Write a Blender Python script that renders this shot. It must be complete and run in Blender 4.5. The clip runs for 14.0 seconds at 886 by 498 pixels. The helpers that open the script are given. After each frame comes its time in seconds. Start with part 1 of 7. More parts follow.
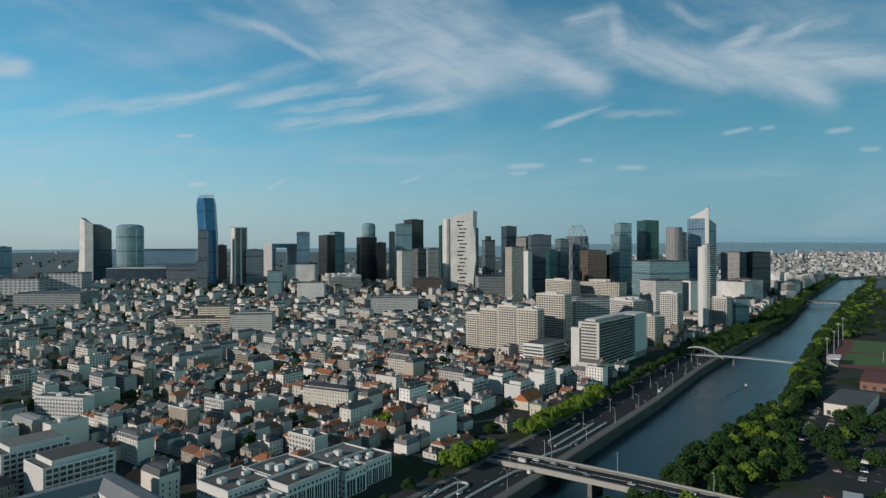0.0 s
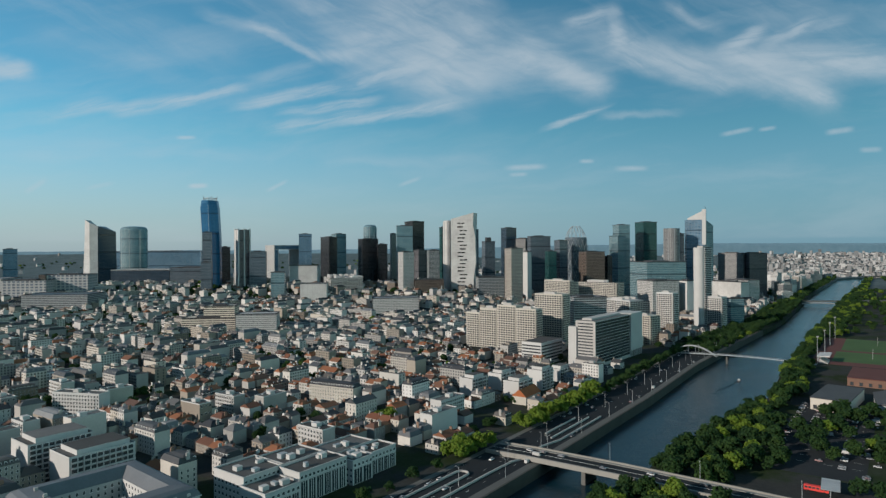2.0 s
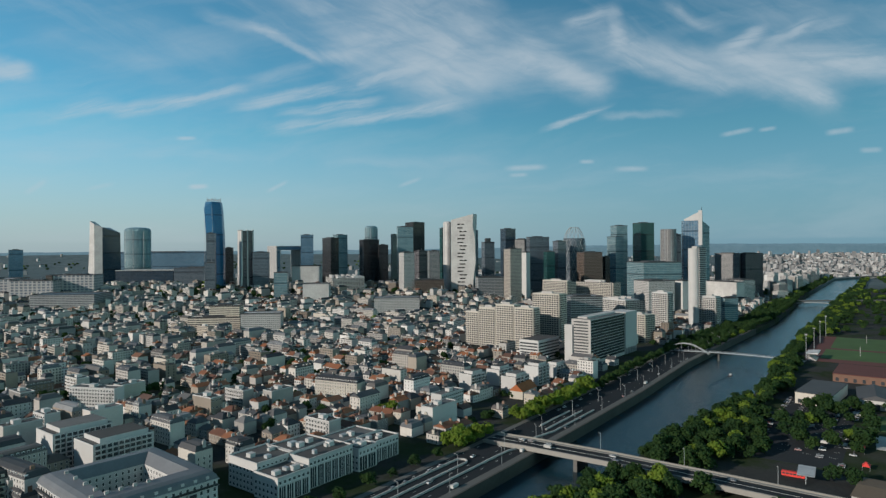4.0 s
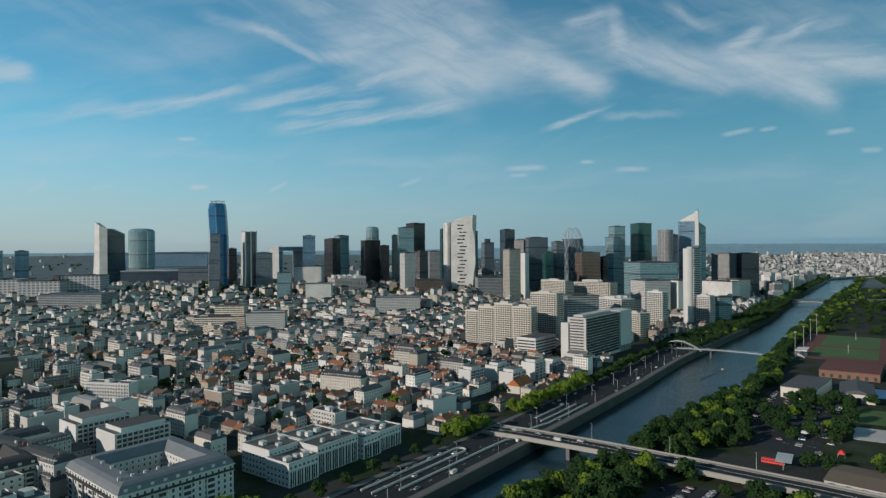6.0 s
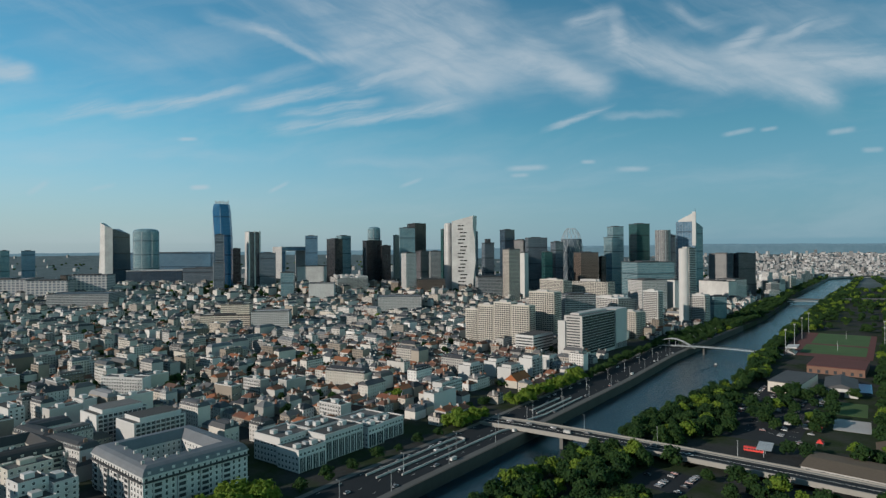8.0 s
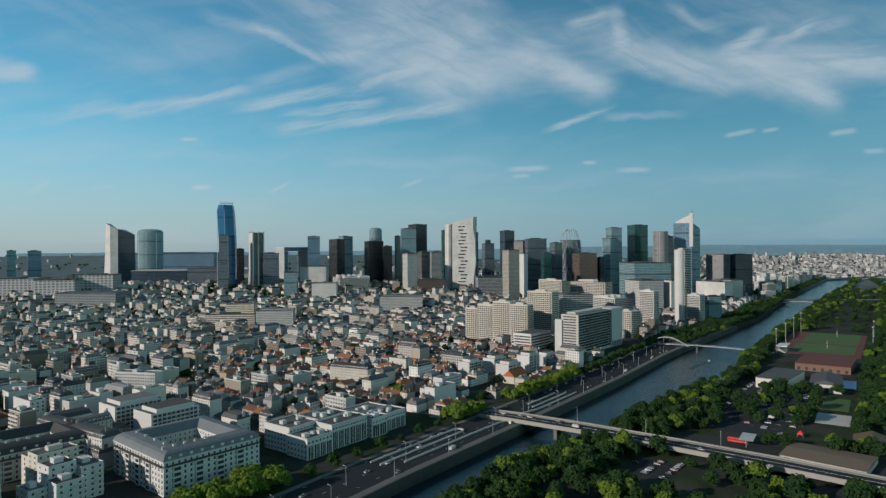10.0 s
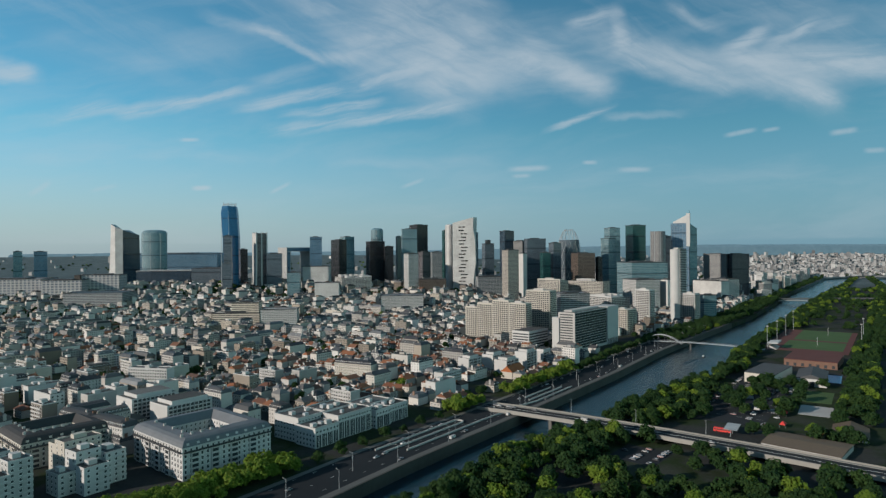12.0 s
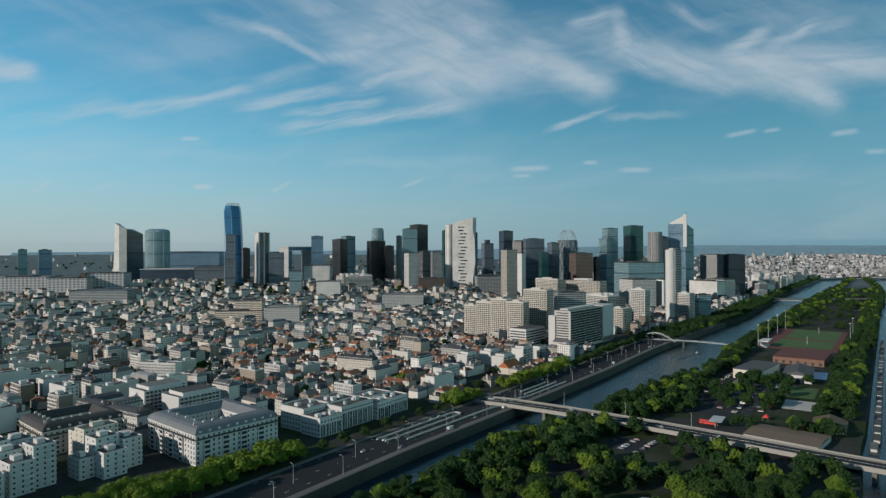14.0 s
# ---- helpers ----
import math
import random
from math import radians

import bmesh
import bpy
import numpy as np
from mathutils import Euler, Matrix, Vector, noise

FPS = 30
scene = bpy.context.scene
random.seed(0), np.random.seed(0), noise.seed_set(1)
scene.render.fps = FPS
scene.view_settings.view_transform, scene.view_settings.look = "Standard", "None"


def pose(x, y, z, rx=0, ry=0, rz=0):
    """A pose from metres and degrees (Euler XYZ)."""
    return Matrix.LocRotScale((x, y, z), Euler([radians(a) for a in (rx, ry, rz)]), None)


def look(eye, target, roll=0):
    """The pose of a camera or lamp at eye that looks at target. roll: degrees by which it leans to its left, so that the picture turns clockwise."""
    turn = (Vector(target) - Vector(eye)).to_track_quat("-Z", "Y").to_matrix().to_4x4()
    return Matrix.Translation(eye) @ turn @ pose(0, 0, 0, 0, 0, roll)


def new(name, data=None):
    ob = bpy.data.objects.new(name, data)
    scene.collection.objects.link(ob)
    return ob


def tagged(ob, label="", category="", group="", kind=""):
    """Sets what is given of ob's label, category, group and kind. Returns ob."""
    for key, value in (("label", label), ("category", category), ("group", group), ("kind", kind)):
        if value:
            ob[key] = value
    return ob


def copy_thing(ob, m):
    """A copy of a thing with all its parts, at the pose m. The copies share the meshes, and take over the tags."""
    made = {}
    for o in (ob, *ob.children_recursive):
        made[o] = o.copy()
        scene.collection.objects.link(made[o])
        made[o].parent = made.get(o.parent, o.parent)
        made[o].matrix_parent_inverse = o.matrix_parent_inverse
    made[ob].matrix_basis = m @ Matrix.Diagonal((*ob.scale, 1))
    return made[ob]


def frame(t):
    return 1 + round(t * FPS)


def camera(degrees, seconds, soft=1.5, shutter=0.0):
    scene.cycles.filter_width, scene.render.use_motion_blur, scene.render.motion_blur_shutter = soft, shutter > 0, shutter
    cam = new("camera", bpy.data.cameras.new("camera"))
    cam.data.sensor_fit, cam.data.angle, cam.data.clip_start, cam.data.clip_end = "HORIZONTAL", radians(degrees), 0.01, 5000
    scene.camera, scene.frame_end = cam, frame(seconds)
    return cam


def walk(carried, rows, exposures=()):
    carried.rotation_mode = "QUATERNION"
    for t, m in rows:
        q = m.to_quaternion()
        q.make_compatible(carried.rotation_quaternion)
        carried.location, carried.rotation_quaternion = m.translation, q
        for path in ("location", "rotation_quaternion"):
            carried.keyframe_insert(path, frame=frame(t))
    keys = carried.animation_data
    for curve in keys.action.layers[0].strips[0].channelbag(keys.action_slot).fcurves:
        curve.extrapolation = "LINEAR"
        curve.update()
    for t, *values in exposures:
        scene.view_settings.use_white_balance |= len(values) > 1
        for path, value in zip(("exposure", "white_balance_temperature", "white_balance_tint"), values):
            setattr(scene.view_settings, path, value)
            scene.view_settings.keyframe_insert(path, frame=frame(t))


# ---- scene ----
cam = camera(70.0, 14.0, soft=1.4)
PATH = [
    (0, (-0.854, 12.831, 140.224), (-0.862, 14.831, 140.219), -0.2),
    (0.5, (-0.948, 7.777, 140.252), (-0.957, 9.777, 140.248), -0.2),
    (1, (-1.084, 2.639, 140.283), (-1.092, 4.639, 140.281), -0.2),
    (1.5, (-1.241, -2.617, 140.321), (-1.25, -0.617, 140.32), -0.2),
    (2, (-1.348, -8.042, 140.359), (-1.357, -6.042, 140.358), -0.3),
    (2.5, (-1.356, -13.65, 140.387), (-1.365, -11.65, 140.388), -0.3),
    (3, (-1.286, -19.458, 140.429), (-1.295, -17.458, 140.429), -0.3),
    (5.5, (-0.678, -49.486, 140.847), (-0.689, -47.486, 140.849), -0.4),
    (6, (-0.529, -55.528, 140.855), (-0.54, -53.528, 140.857), -0.4),
    (6.5, (-0.323, -61.506, 140.869), (-0.335, -59.506, 140.871), -0.3),
    (7, (-0.165, -67.477, 140.885), (-0.178, -65.477, 140.887), -0.3),
    (7.5, (-0.019, -73.43, 140.929), (-0.032, -71.43, 140.932), -0.4),
    (8, (0.12, -79.438, 140.957), (0.106, -77.439, 140.959), -0.4),
    (10.5, (0.893, -109.67, 141.156), (0.876, -107.67, 141.16), -0.3),
    (11, (1.04, -115.796, 141.145), (1.023, -113.796, 141.149), -0.4),
    (11.5, (1.195, -121.922, 141.136), (1.177, -119.923, 141.14), -0.4),
    (12, (1.374, -128.02, 141.111), (1.355, -126.021, 141.115), -0.4),
    (12.5, (1.584, -134.014, 141.087), (1.565, -132.014, 141.091), -0.4),
    (13, (1.86, -139.826, 141.046), (1.84, -137.826, 141.048), -0.4),
    (13.5, (2.231, -145.348, 141.022), (2.211, -143.348, 141.023), -0.3),
    (14, (2.686, -150.633, 141.019), (2.666, -148.633, 141.022), -0.2),
]
walk(cam, [(t, look(eye, target, roll)) for t, eye, target, roll in PATH])

# ---- light ----
SUN_FROM = Vector((-0.84, -0.50, 0.33)).normalized()
EXPOSURE = 0.4
scene.view_settings.exposure = EXPOSURE
sun = new("sun", bpy.data.lights.new("sun", "SUN"))
sun.data.energy, sun.data.angle, sun.data.color = 3.75, radians(0.6), (1.0, 0.91, 0.81)
sun.matrix_world = look(SUN_FROM * 500, (0, 0, 0))


class Nodes:
    """Short hand for building a node tree."""

    def __init__(self, tree):
        self.tree = tree
        tree.nodes.clear()

    def add(self, kind, links=(), **props):
        node = self.tree.nodes.new(kind)
        if "operation" in props:
            node.operation = props["operation"]
        if "use_clamp" in props:
            node.use_clamp = props["use_clamp"]
        if "data_type" in props:
            node.data_type = props["data_type"]
        if "blend_type" in props:
            node.blend_type = props["blend_type"]
        if "interpolation_type" in props:
            node.interpolation_type = props["interpolation_type"]
        if "noise_dimensions" in props:
            node.noise_dimensions = props["noise_dimensions"]
        if "sky_type" in props:
            node.sky_type = props["sky_type"]
        if "sun_disc" in props:
            node.sun_disc = props["sun_disc"]
        if "sun_elevation" in props:
            node.sun_elevation = props["sun_elevation"]
        if "sun_rotation" in props:
            node.sun_rotation = props["sun_rotation"]
        if "altitude" in props:
            node.altitude = props["altitude"]
        if "air_density" in props:
            node.air_density = props["air_density"]
        if "dust_density" in props:
            node.dust_density = props["dust_density"]
        if "ozone_density" in props:
            node.ozone_density = props["ozone_density"]
        for slot, value in dict(links).items():
            if isinstance(value, bpy.types.NodeSocket):
                self.tree.links.new(value, node.inputs[slot])
            else:
                node.inputs[slot].default_value = value
        return node

    def math(self, op, a, b=0.0, c=0.0, clamp=False):
        n = self.add("ShaderNodeMath", {0: a, 1: b, 2: c}, operation=op, use_clamp=clamp)
        return n.outputs[0]

    def mix(self, fac, a, b, blend="MIX"):
        n = self.add("ShaderNodeMix", {0: fac, 6: a, 7: b}, data_type="RGBA", blend_type=blend)
        return n.outputs[2]

    def noise(self, vector, scale, detail=4.0, rough=0.55, distort=0.0):
        n = self.add("ShaderNodeTexNoise", {"Vector": vector, "Scale": scale, "Detail": detail, "Roughness": rough, "Distortion": distort})
        return n.outputs[0]

    def ramp(self, fac, stops):
        n = self.add("ShaderNodeValToRGB", {0: fac})
        el = n.color_ramp.elements
        while len(el) < len(stops):
            el.new(0.5)
        for e, (p, c) in zip(el, stops):
            e.position, e.color = p, (*c, 1) if len(c) == 3 else c
        return n.outputs[0]

    def fall(self, value, lo, hi):
        """1 at lo, going to 0 at hi (or the other way round)."""
        n = self.add("ShaderNodeMapRange", {0: value, 1: lo, 2: hi, 3: 1.0, 4: 0.0}, interpolation_type="SMOOTHSTEP")
        return n.outputs[0]


def sky_world():
    w = bpy.data.worlds.new("sky")
    scene.world = w
    w.use_nodes = True
    n = Nodes(w.node_tree)
    sky = n.add("ShaderNodeTexSky", sky_type="NISHITA", sun_disc=False, sun_elevation=math.asin(SUN_FROM.z),
                sun_rotation=-math.atan2(SUN_FROM.x, SUN_FROM.y), altitude=100, air_density=1.0, dust_density=1.2, ozone_density=1.6)
    way = n.add("ShaderNodeTexCoord").outputs["Generated"]
    xyz = n.add("ShaderNodeSeparateXYZ", {0: way})
    x, y, z = xyz.outputs
    ahead = n.math("MAXIMUM", n.math("ABSOLUTE", y), 0.12)
    u, v = n.math("DIVIDE", x, ahead), n.math("DIVIDE", z, ahead)
    flat = n.add("ShaderNodeCombineXYZ", {0: u, 1: v}).outputs[0]

    def bent(scale, amount, detail):
        bend = n.add("ShaderNodeTexNoise", {"Vector": flat, "Scale": scale, "Detail": detail, "Roughness": 0.6})
        b = n.add("ShaderNodeSeparateColor", {0: bend.outputs[1]})
        return (n.math("ADD", u, n.math("MULTIPLY", n.math("SUBTRACT", b.outputs[0], 0.5), amount)),
                n.math("ADD", v, n.math("MULTIPLY", n.math("SUBTRACT", b.outputs[1], 0.5), amount * 0.6)))

    def fibres(pu, pv, angle, along, across, lo, hi):
        """Wind-drawn threads that run at an angle to the horizon."""
        at = n.add("ShaderNodeCombineXYZ", {0: pu, 1: pv}).outputs[0]
        turned = n.add("ShaderNodeMapping", {0: at, 2: (0, 0, radians(-angle))}).outputs[0]
        drawn = n.add("ShaderNodeMapping", {0: turned, 3: (along, across, 1.0)}).outputs[0]
        return n.fall(n.noise(drawn, 1.0, 6.0, 0.6, 0.35), hi, lo)

    wide, thin = bent(4.5, 0.085, 5.0), bent(8.0, 0.036, 6.0)

    def streaks(rows, pu, pv):
        """Each streak: its ends in the cloud plane, half width, strength."""
        total = None
        for ax, ay, bx, by, half, strong in rows:
            lx, ly = bx - ax, by - ay
            size = math.hypot(lx, ly)
            lx, ly = lx / size, ly / size
            along = n.math("ADD", n.math("MULTIPLY", n.math("SUBTRACT", pu, ax), lx), n.math("MULTIPLY", n.math("SUBTRACT", pv, ay), ly))
            across = n.math("ADD", n.math("MULTIPLY", n.math("SUBTRACT", pu, ax), -ly), n.math("MULTIPLY", n.math("SUBTRACT", pv, ay), lx))
            over = n.math("SUBTRACT", n.math("ABSOLUTE", n.math("SUBTRACT", along, size / 2)), size / 2)
            ends = n.fall(over, -size * 0.28, size * 0.16 + 0.004)
            side = n.fall(n.math("ABSOLUTE", across), 0.0, half * 2.1)
            s = n.math("MULTIPLY", n.math("MULTIPLY", ends, side), strong)
            total = s if total is None else n.math("ADD", total, s)
        return total

    def woven(total, threads, least, gain):
        return n.math("MULTIPLY", total, n.math("ADD", n.math("MULTIPLY", threads, gain), least))

    falling = woven(n.math("ADD", streaks((
        (-0.272, 0.412, -0.075, 0.358, 0.0268, 0.35), (-0.146, 0.376, 0.014, 0.296, 0.0322, 0.50), (-0.093, 0.403, 0.068, 0.340, 0.0322, 0.60), (0.014, 0.376, 0.157, 0.260, 0.0322, 0.50),
        (-0.021, 0.287, 0.068, 0.251, 0.0375, 0.55), (0.104, 0.313, 0.246, 0.246, 0.0196, 0.50), (0.166, 0.296, 0.248, 0.240, 0.0107, 0.40), (-0.200, 0.340, -0.021, 0.260, 0.0268, 0.40),
        (-0.307, 0.351, -0.213, 0.299, 0.0054, 0.75), (-0.388, 0.380, -0.289, 0.340, 0.0080, 0.30), (-0.218, 0.300, -0.138, 0.305, 0.0080, 0.50)), *wide), streaks((
        (0.238, 0.327, 0.443, 0.278, 0.0214, 0.70), (0.246, 0.296, 0.461, 0.260, 0.0125, 0.50), (0.443, 0.296, 0.613, 0.224, 0.0214, 0.65), (0.541, 0.255, 0.614, 0.219, 0.0089, 0.55),
        (0.345, 0.389, 0.447, 0.347, 0.0080, 0.35), (0.255, 0.380, 0.266, 0.309, 0.0098, 0.50), (-0.522, 0.376, -0.325, 0.296, 0.0179, 0.13), (-0.647, 0.340, -0.432, 0.278, 0.0196, 0.12)), *wide)),
                    n.math("MULTIPLY", fibres(*wide, -24, 4.5, 24.0, 0.30, 0.68), fibres(*thin, 8, 9.0, 30.0, 0.20, 0.62)), 0.36, 1.15)
    rising = woven(streaks((
        (-0.325, 0.228, -0.146, 0.263, 0.0071, 0.80), (-0.164, 0.258, -0.004, 0.296, 0.0125, 0.50), (-0.249, 0.216, -0.111, 0.235, 0.0054, 0.75), (-0.280, 0.188, -0.129, 0.210, 0.0080, 0.50),
        (-0.164, 0.204, 0.025, 0.230, 0.0071, 0.70), (-0.611, 0.223, -0.522, 0.232, 0.0080, 0.65), (-0.522, 0.219, -0.414, 0.240, 0.0080, 0.70), (-0.441, 0.231, -0.314, 0.260, 0.0063, 0.60),
        (-0.307, 0.269, -0.200, 0.291, 0.0089, 0.22), (0.157, 0.189, 0.257, 0.226, 0.0040, 0.65), (0.193, 0.356, 0.261, 0.372, 0.0089, 0.50), (0.441, 0.308, 0.501, 0.346, 0.0080, 0.65),
        (0.501, 0.321, 0.586, 0.356, 0.0071, 0.45), (0.550, 0.333, 0.635, 0.355, 0.0071, 0.35)), *thin), fibres(*thin, 13, 7.0, 60.0, 0.34, 0.64), 0.22, 1.05)
    level = woven(streaks((
        (0.416, 0.294, 0.729, 0.288, 0.0214, 0.75), (0.550, 0.276, 0.729, 0.287, 0.0116, 0.40), (-0.075, 0.251, 0.104, 0.269, 0.0268, 0.35), (0.104, 0.340, 0.246, 0.322, 0.0268, 0.35),
        (-0.727, 0.294, -0.656, 0.287, 0.0116, 0.65), (-0.727, 0.313, -0.647, 0.281, 0.0107, 0.40), (0.255, 0.205, 0.367, 0.212, 0.0045, 0.35), (-0.495, 0.156, -0.272, 0.151, 0.0080, 0.16),
        (-0.164, 0.138, 0.068, 0.143, 0.0063, 0.16), (-0.682, 0.160, -0.522, 0.163, 0.0089, 0.14), (-0.700, 0.211, -0.602, 0.215, 0.0080, 0.20)), *wide), n.math("MULTIPLY", fibres(*wide, 2, 4.0, 30.0, 0.30, 0.68), fibres(*thin, -12, 9.0, 34.0, 0.20, 0.62)), 0.34, 1.1)
    puffs = woven(streaks((
        (-0.404, 0.101, -0.380, 0.102, 0.0027, 0.90), (-0.422, 0.178, -0.399, 0.178, 0.0021, 0.70), (0.099, 0.127, 0.153, 0.129, 0.0031, 0.60), (0.104, 0.116, 0.126, 0.117, 0.0022, 0.45),
        (0.215, 0.137, 0.231, 0.137, 0.0023, 0.60), (0.273, 0.125, 0.314, 0.125, 0.0029, 0.55), (0.439, 0.178, 0.480, 0.186, 0.0027, 0.55), (0.498, 0.185, 0.518, 0.188, 0.0023, 0.50),
        (0.604, 0.180, 0.639, 0.185, 0.0032, 0.60), (0.657, 0.152, 0.684, 0.153, 0.0030, 0.50), (-0.280, 0.094, -0.254, 0.107, 0.0023, 0.40), (-0.071, 0.101, -0.043, 0.111, 0.0023, 0.35),
        (-0.664, 0.094, -0.636, 0.111, 0.0036, 0.30), (-0.566, 0.099, -0.530, 0.106, 0.0027, 0.20)), u, v), n.noise(flat, 60.0, 4.0, 0.6), 0.35, 1.1)
    veil = n.math("MULTIPLY", fibres(*wide, 6, 2.2, 11.0, 0.42, 0.72), 0.19)
    veil = n.math("ADD", veil, n.math("MULTIPLY", fibres(*wide, -30, 2.5, 14.0, 0.48, 0.75), n.math("MULTIPLY", n.fall(v, 0.36, 0.22), 0.20)))
    total = n.math("ADD", n.math("ADD", falling, rising), n.math("ADD", level, n.math("ADD", puffs, veil)))
    density = n.math("SUBTRACT", 1.0, n.math("POWER", 2.718, n.math("MULTIPLY", total, -1.25)))
    density = n.math("MULTIPLY", density, n.fall(z, 0.015, 0.01), clamp=True)
    cast = n.ramp(n.math("MULTIPLY", z, 2.0, clamp=True), [(0.0, (0.55, 0.86, 1.25)), (0.10, (0.48, 0.84, 1.10)), (0.35, (0.41, 0.91, 0.99)), (1.0, (0.46, 0.96, 0.99))])
    tinted = n.mix(1.0, sky.outputs[0], cast, "MULTIPLY")
    low = n.mix(n.fall(u, 0.7, -0.7), (3.9, 4.75, 5.0, 1), (1.75, 3.5, 4.6, 1))
    tinted = n.mix(n.math("MULTIPLY", n.fall(z, 0.0, 0.22), 0.68), tinted, low)
    with_cloud = n.mix(n.math("MULTIPLY", density, 0.88), tinted, (4.5, 5.2, 5.75, 1))
    bg = n.add("ShaderNodeBackground", {0: with_cloud, 1: 0.083})
    n.add("ShaderNodeOutputWorld", {0: bg.outputs[0]})


sky_world()


# ---- materials ----
def material(name, make):
    m = bpy.data.materials.new(name)
    m.use_nodes = True
    n = Nodes(m.node_tree)
    surface = make(n)
    n.add("ShaderNodeOutputMaterial", {0: surface})
    return m


def paint(name, stops, rough=0.8, grain=0.6, stain=0.06, per_island=False, spec=0.3, metal=0.0, bump=0.25, spread=0.25):
    """A plain surface whose colour differs from piece to piece, with stains and grain."""
    def make(n):
        at = n.add("ShaderNodeTexCoord").outputs["Object"]
        if per_island:
            r = n.add("ShaderNodeNewGeometry").outputs["Random Per Island"]
        else:
            r = n.add("ShaderNodeObjectInfo").outputs["Random"]
        colour = n.ramp(r, stops)
        big, small = n.noise(at, stain, 4.0, 0.6), n.noise(at, grain, 6.0, 0.65)
        k = n.math("ADD", n.math("MULTIPLY", big, spread * 1.6), n.math("MULTIPLY", small, spread * 1.2))
        k = n.math("ADD", k, 1.0 - spread * 1.4)
        grey = n.add("ShaderNodeCombineColor", {0: k, 1: k, 2: k}).outputs[0]
        colour = n.mix(1.0, colour, grey, "MULTIPLY")
        relief = n.add("ShaderNodeBump", {"Strength": bump, "Distance": 0.1, "Height": small}).outputs[0]
        rough_here = n.math("ADD", n.math("MULTIPLY", small, 0.2), rough - 0.1)
        return n.add("ShaderNodeBsdfPrincipled", {"Base Color": colour, "Roughness": rough_here, "Specular IOR Level": spec,
                                                  "Metallic": metal, "Normal": relief}).outputs[0]
    return material(name, make)


def facade(name, glass, solid, floor=3.5, bay=3.0, band=0.35, post=0.18, rough=0.12, solid_rough=0.65, metal=0.25, vary=0.5, louvres=0.075):
    """A curtain wall: rows of panes between floor bands and posts, each pane a little different."""
    def make(n):
        at = n.add("ShaderNodeTexCoord").outputs["Object"]
        x, y, z = n.add("ShaderNodeSeparateXYZ", {0: at}).outputs
        row = n.math("DIVIDE", z, floor)
        col = n.math("DIVIDE", n.math("ADD", x, y), bay)
        in_band = n.math("LESS_THAN", n.math("FRACT", row), band)
        in_post = n.math("LESS_THAN", n.math("FRACT", col), post)
        frame_here = n.math("MAXIMUM", in_band, in_post)
        plant_floor = n.math("LESS_THAN", n.math("FRACT", n.math("DIVIDE", n.math("ADD", z, 9.0), floor * 13)), louvres)
        cell = n.add("ShaderNodeCombineXYZ", {0: n.math("FLOOR", row), 1: n.math("FLOOR", col)}).outputs[0]
        each = n.add("ShaderNodeTexWhiteNoise", {0: cell}, noise_dimensions="3D").outputs[0]
        cloudy = n.noise(at, 0.03, 4.0, 0.6)
        k = n.math("ADD", n.math("MULTIPLY", each, vary), n.math("ADD", n.math("MULTIPLY", cloudy, 0.9), 0.55 - vary / 2))
        grey = n.add("ShaderNodeCombineColor", {0: k, 1: k, 2: k}).outputs[0]
        pane = n.mix(1.0, (*glass, 1), grey, "MULTIPLY")
        grime = n.math("ADD", n.math("MULTIPLY", n.noise(at, 0.12, 5.0, 0.65), 0.5), 0.75)
        dirt = n.add("ShaderNodeCombineColor", {0: grime, 1: grime, 2: grime}).outputs[0]
        colour = n.mix(frame_here, pane, n.mix(1.0, (*solid, 1), dirt, "MULTIPLY"))
        louvre = n.mix(1.0, colour, (0.45, 0.47, 0.5, 1), "MULTIPLY")
        colour = n.mix(plant_floor, colour, louvre)
        gloss = n.math("ADD", n.math("MULTIPLY", frame_here, solid_rough - rough), rough)
        relief = n.add("ShaderNodeBump", {"Strength": 0.5, "Distance": 0.3, "Height": frame_here}).outputs[0]
        return n.add("ShaderNodeBsdfPrincipled", {"Base Color": colour, "Roughness": gloss, "Metallic": metal, "Normal": relief}).outputs[0]
    return material(name, make)


def leafy(name, stops):
    """Leaves that let some light through, in hues that differ from tree to tree and from spray to spray."""
    def make(n):
        at = n.add("ShaderNodeTexCoord").outputs["Object"]
        r = n.add("ShaderNodeNewGeometry").outputs["Random Per Island"]
        o = n.add("ShaderNodeObjectInfo").outputs["Random"]
        stand = n.noise(at, 0.045, 2.0, 0.5)
        k = n.math("ADD", n.math("MULTIPLY", r, 0.34), n.math("ADD", n.math("MULTIPLY", o, 0.40), n.math("MULTIPLY", n.math("SUBTRACT", stand, 0.36), 0.9)), clamp=True)
        colour = n.ramp(k, stops)
        speck = n.math("ADD", n.math("MULTIPLY", n.noise(at, 1.6, 4.0, 0.7), 0.8), 0.6)
        grey = n.add("ShaderNodeCombineColor", {0: speck, 1: speck, 2: speck}).outputs[0]
        colour = n.mix(1.0, colour, grey, "MULTIPLY")
        skin = n.add("ShaderNodeBsdfPrincipled", {"Base Color": colour, "Roughness": 0.7, "Specular IOR Level": 0.15})
        glow = n.add("ShaderNodeBsdfTranslucent", {0: n.mix(1.0, colour, (1.0, 1.15, 0.5, 1), "MULTIPLY")})
        return n.add("ShaderNodeMixShader", {0: 0.32, 1: skin.outputs[0], 2: glow.outputs[0]}).outputs[0]
    return material(name, make)


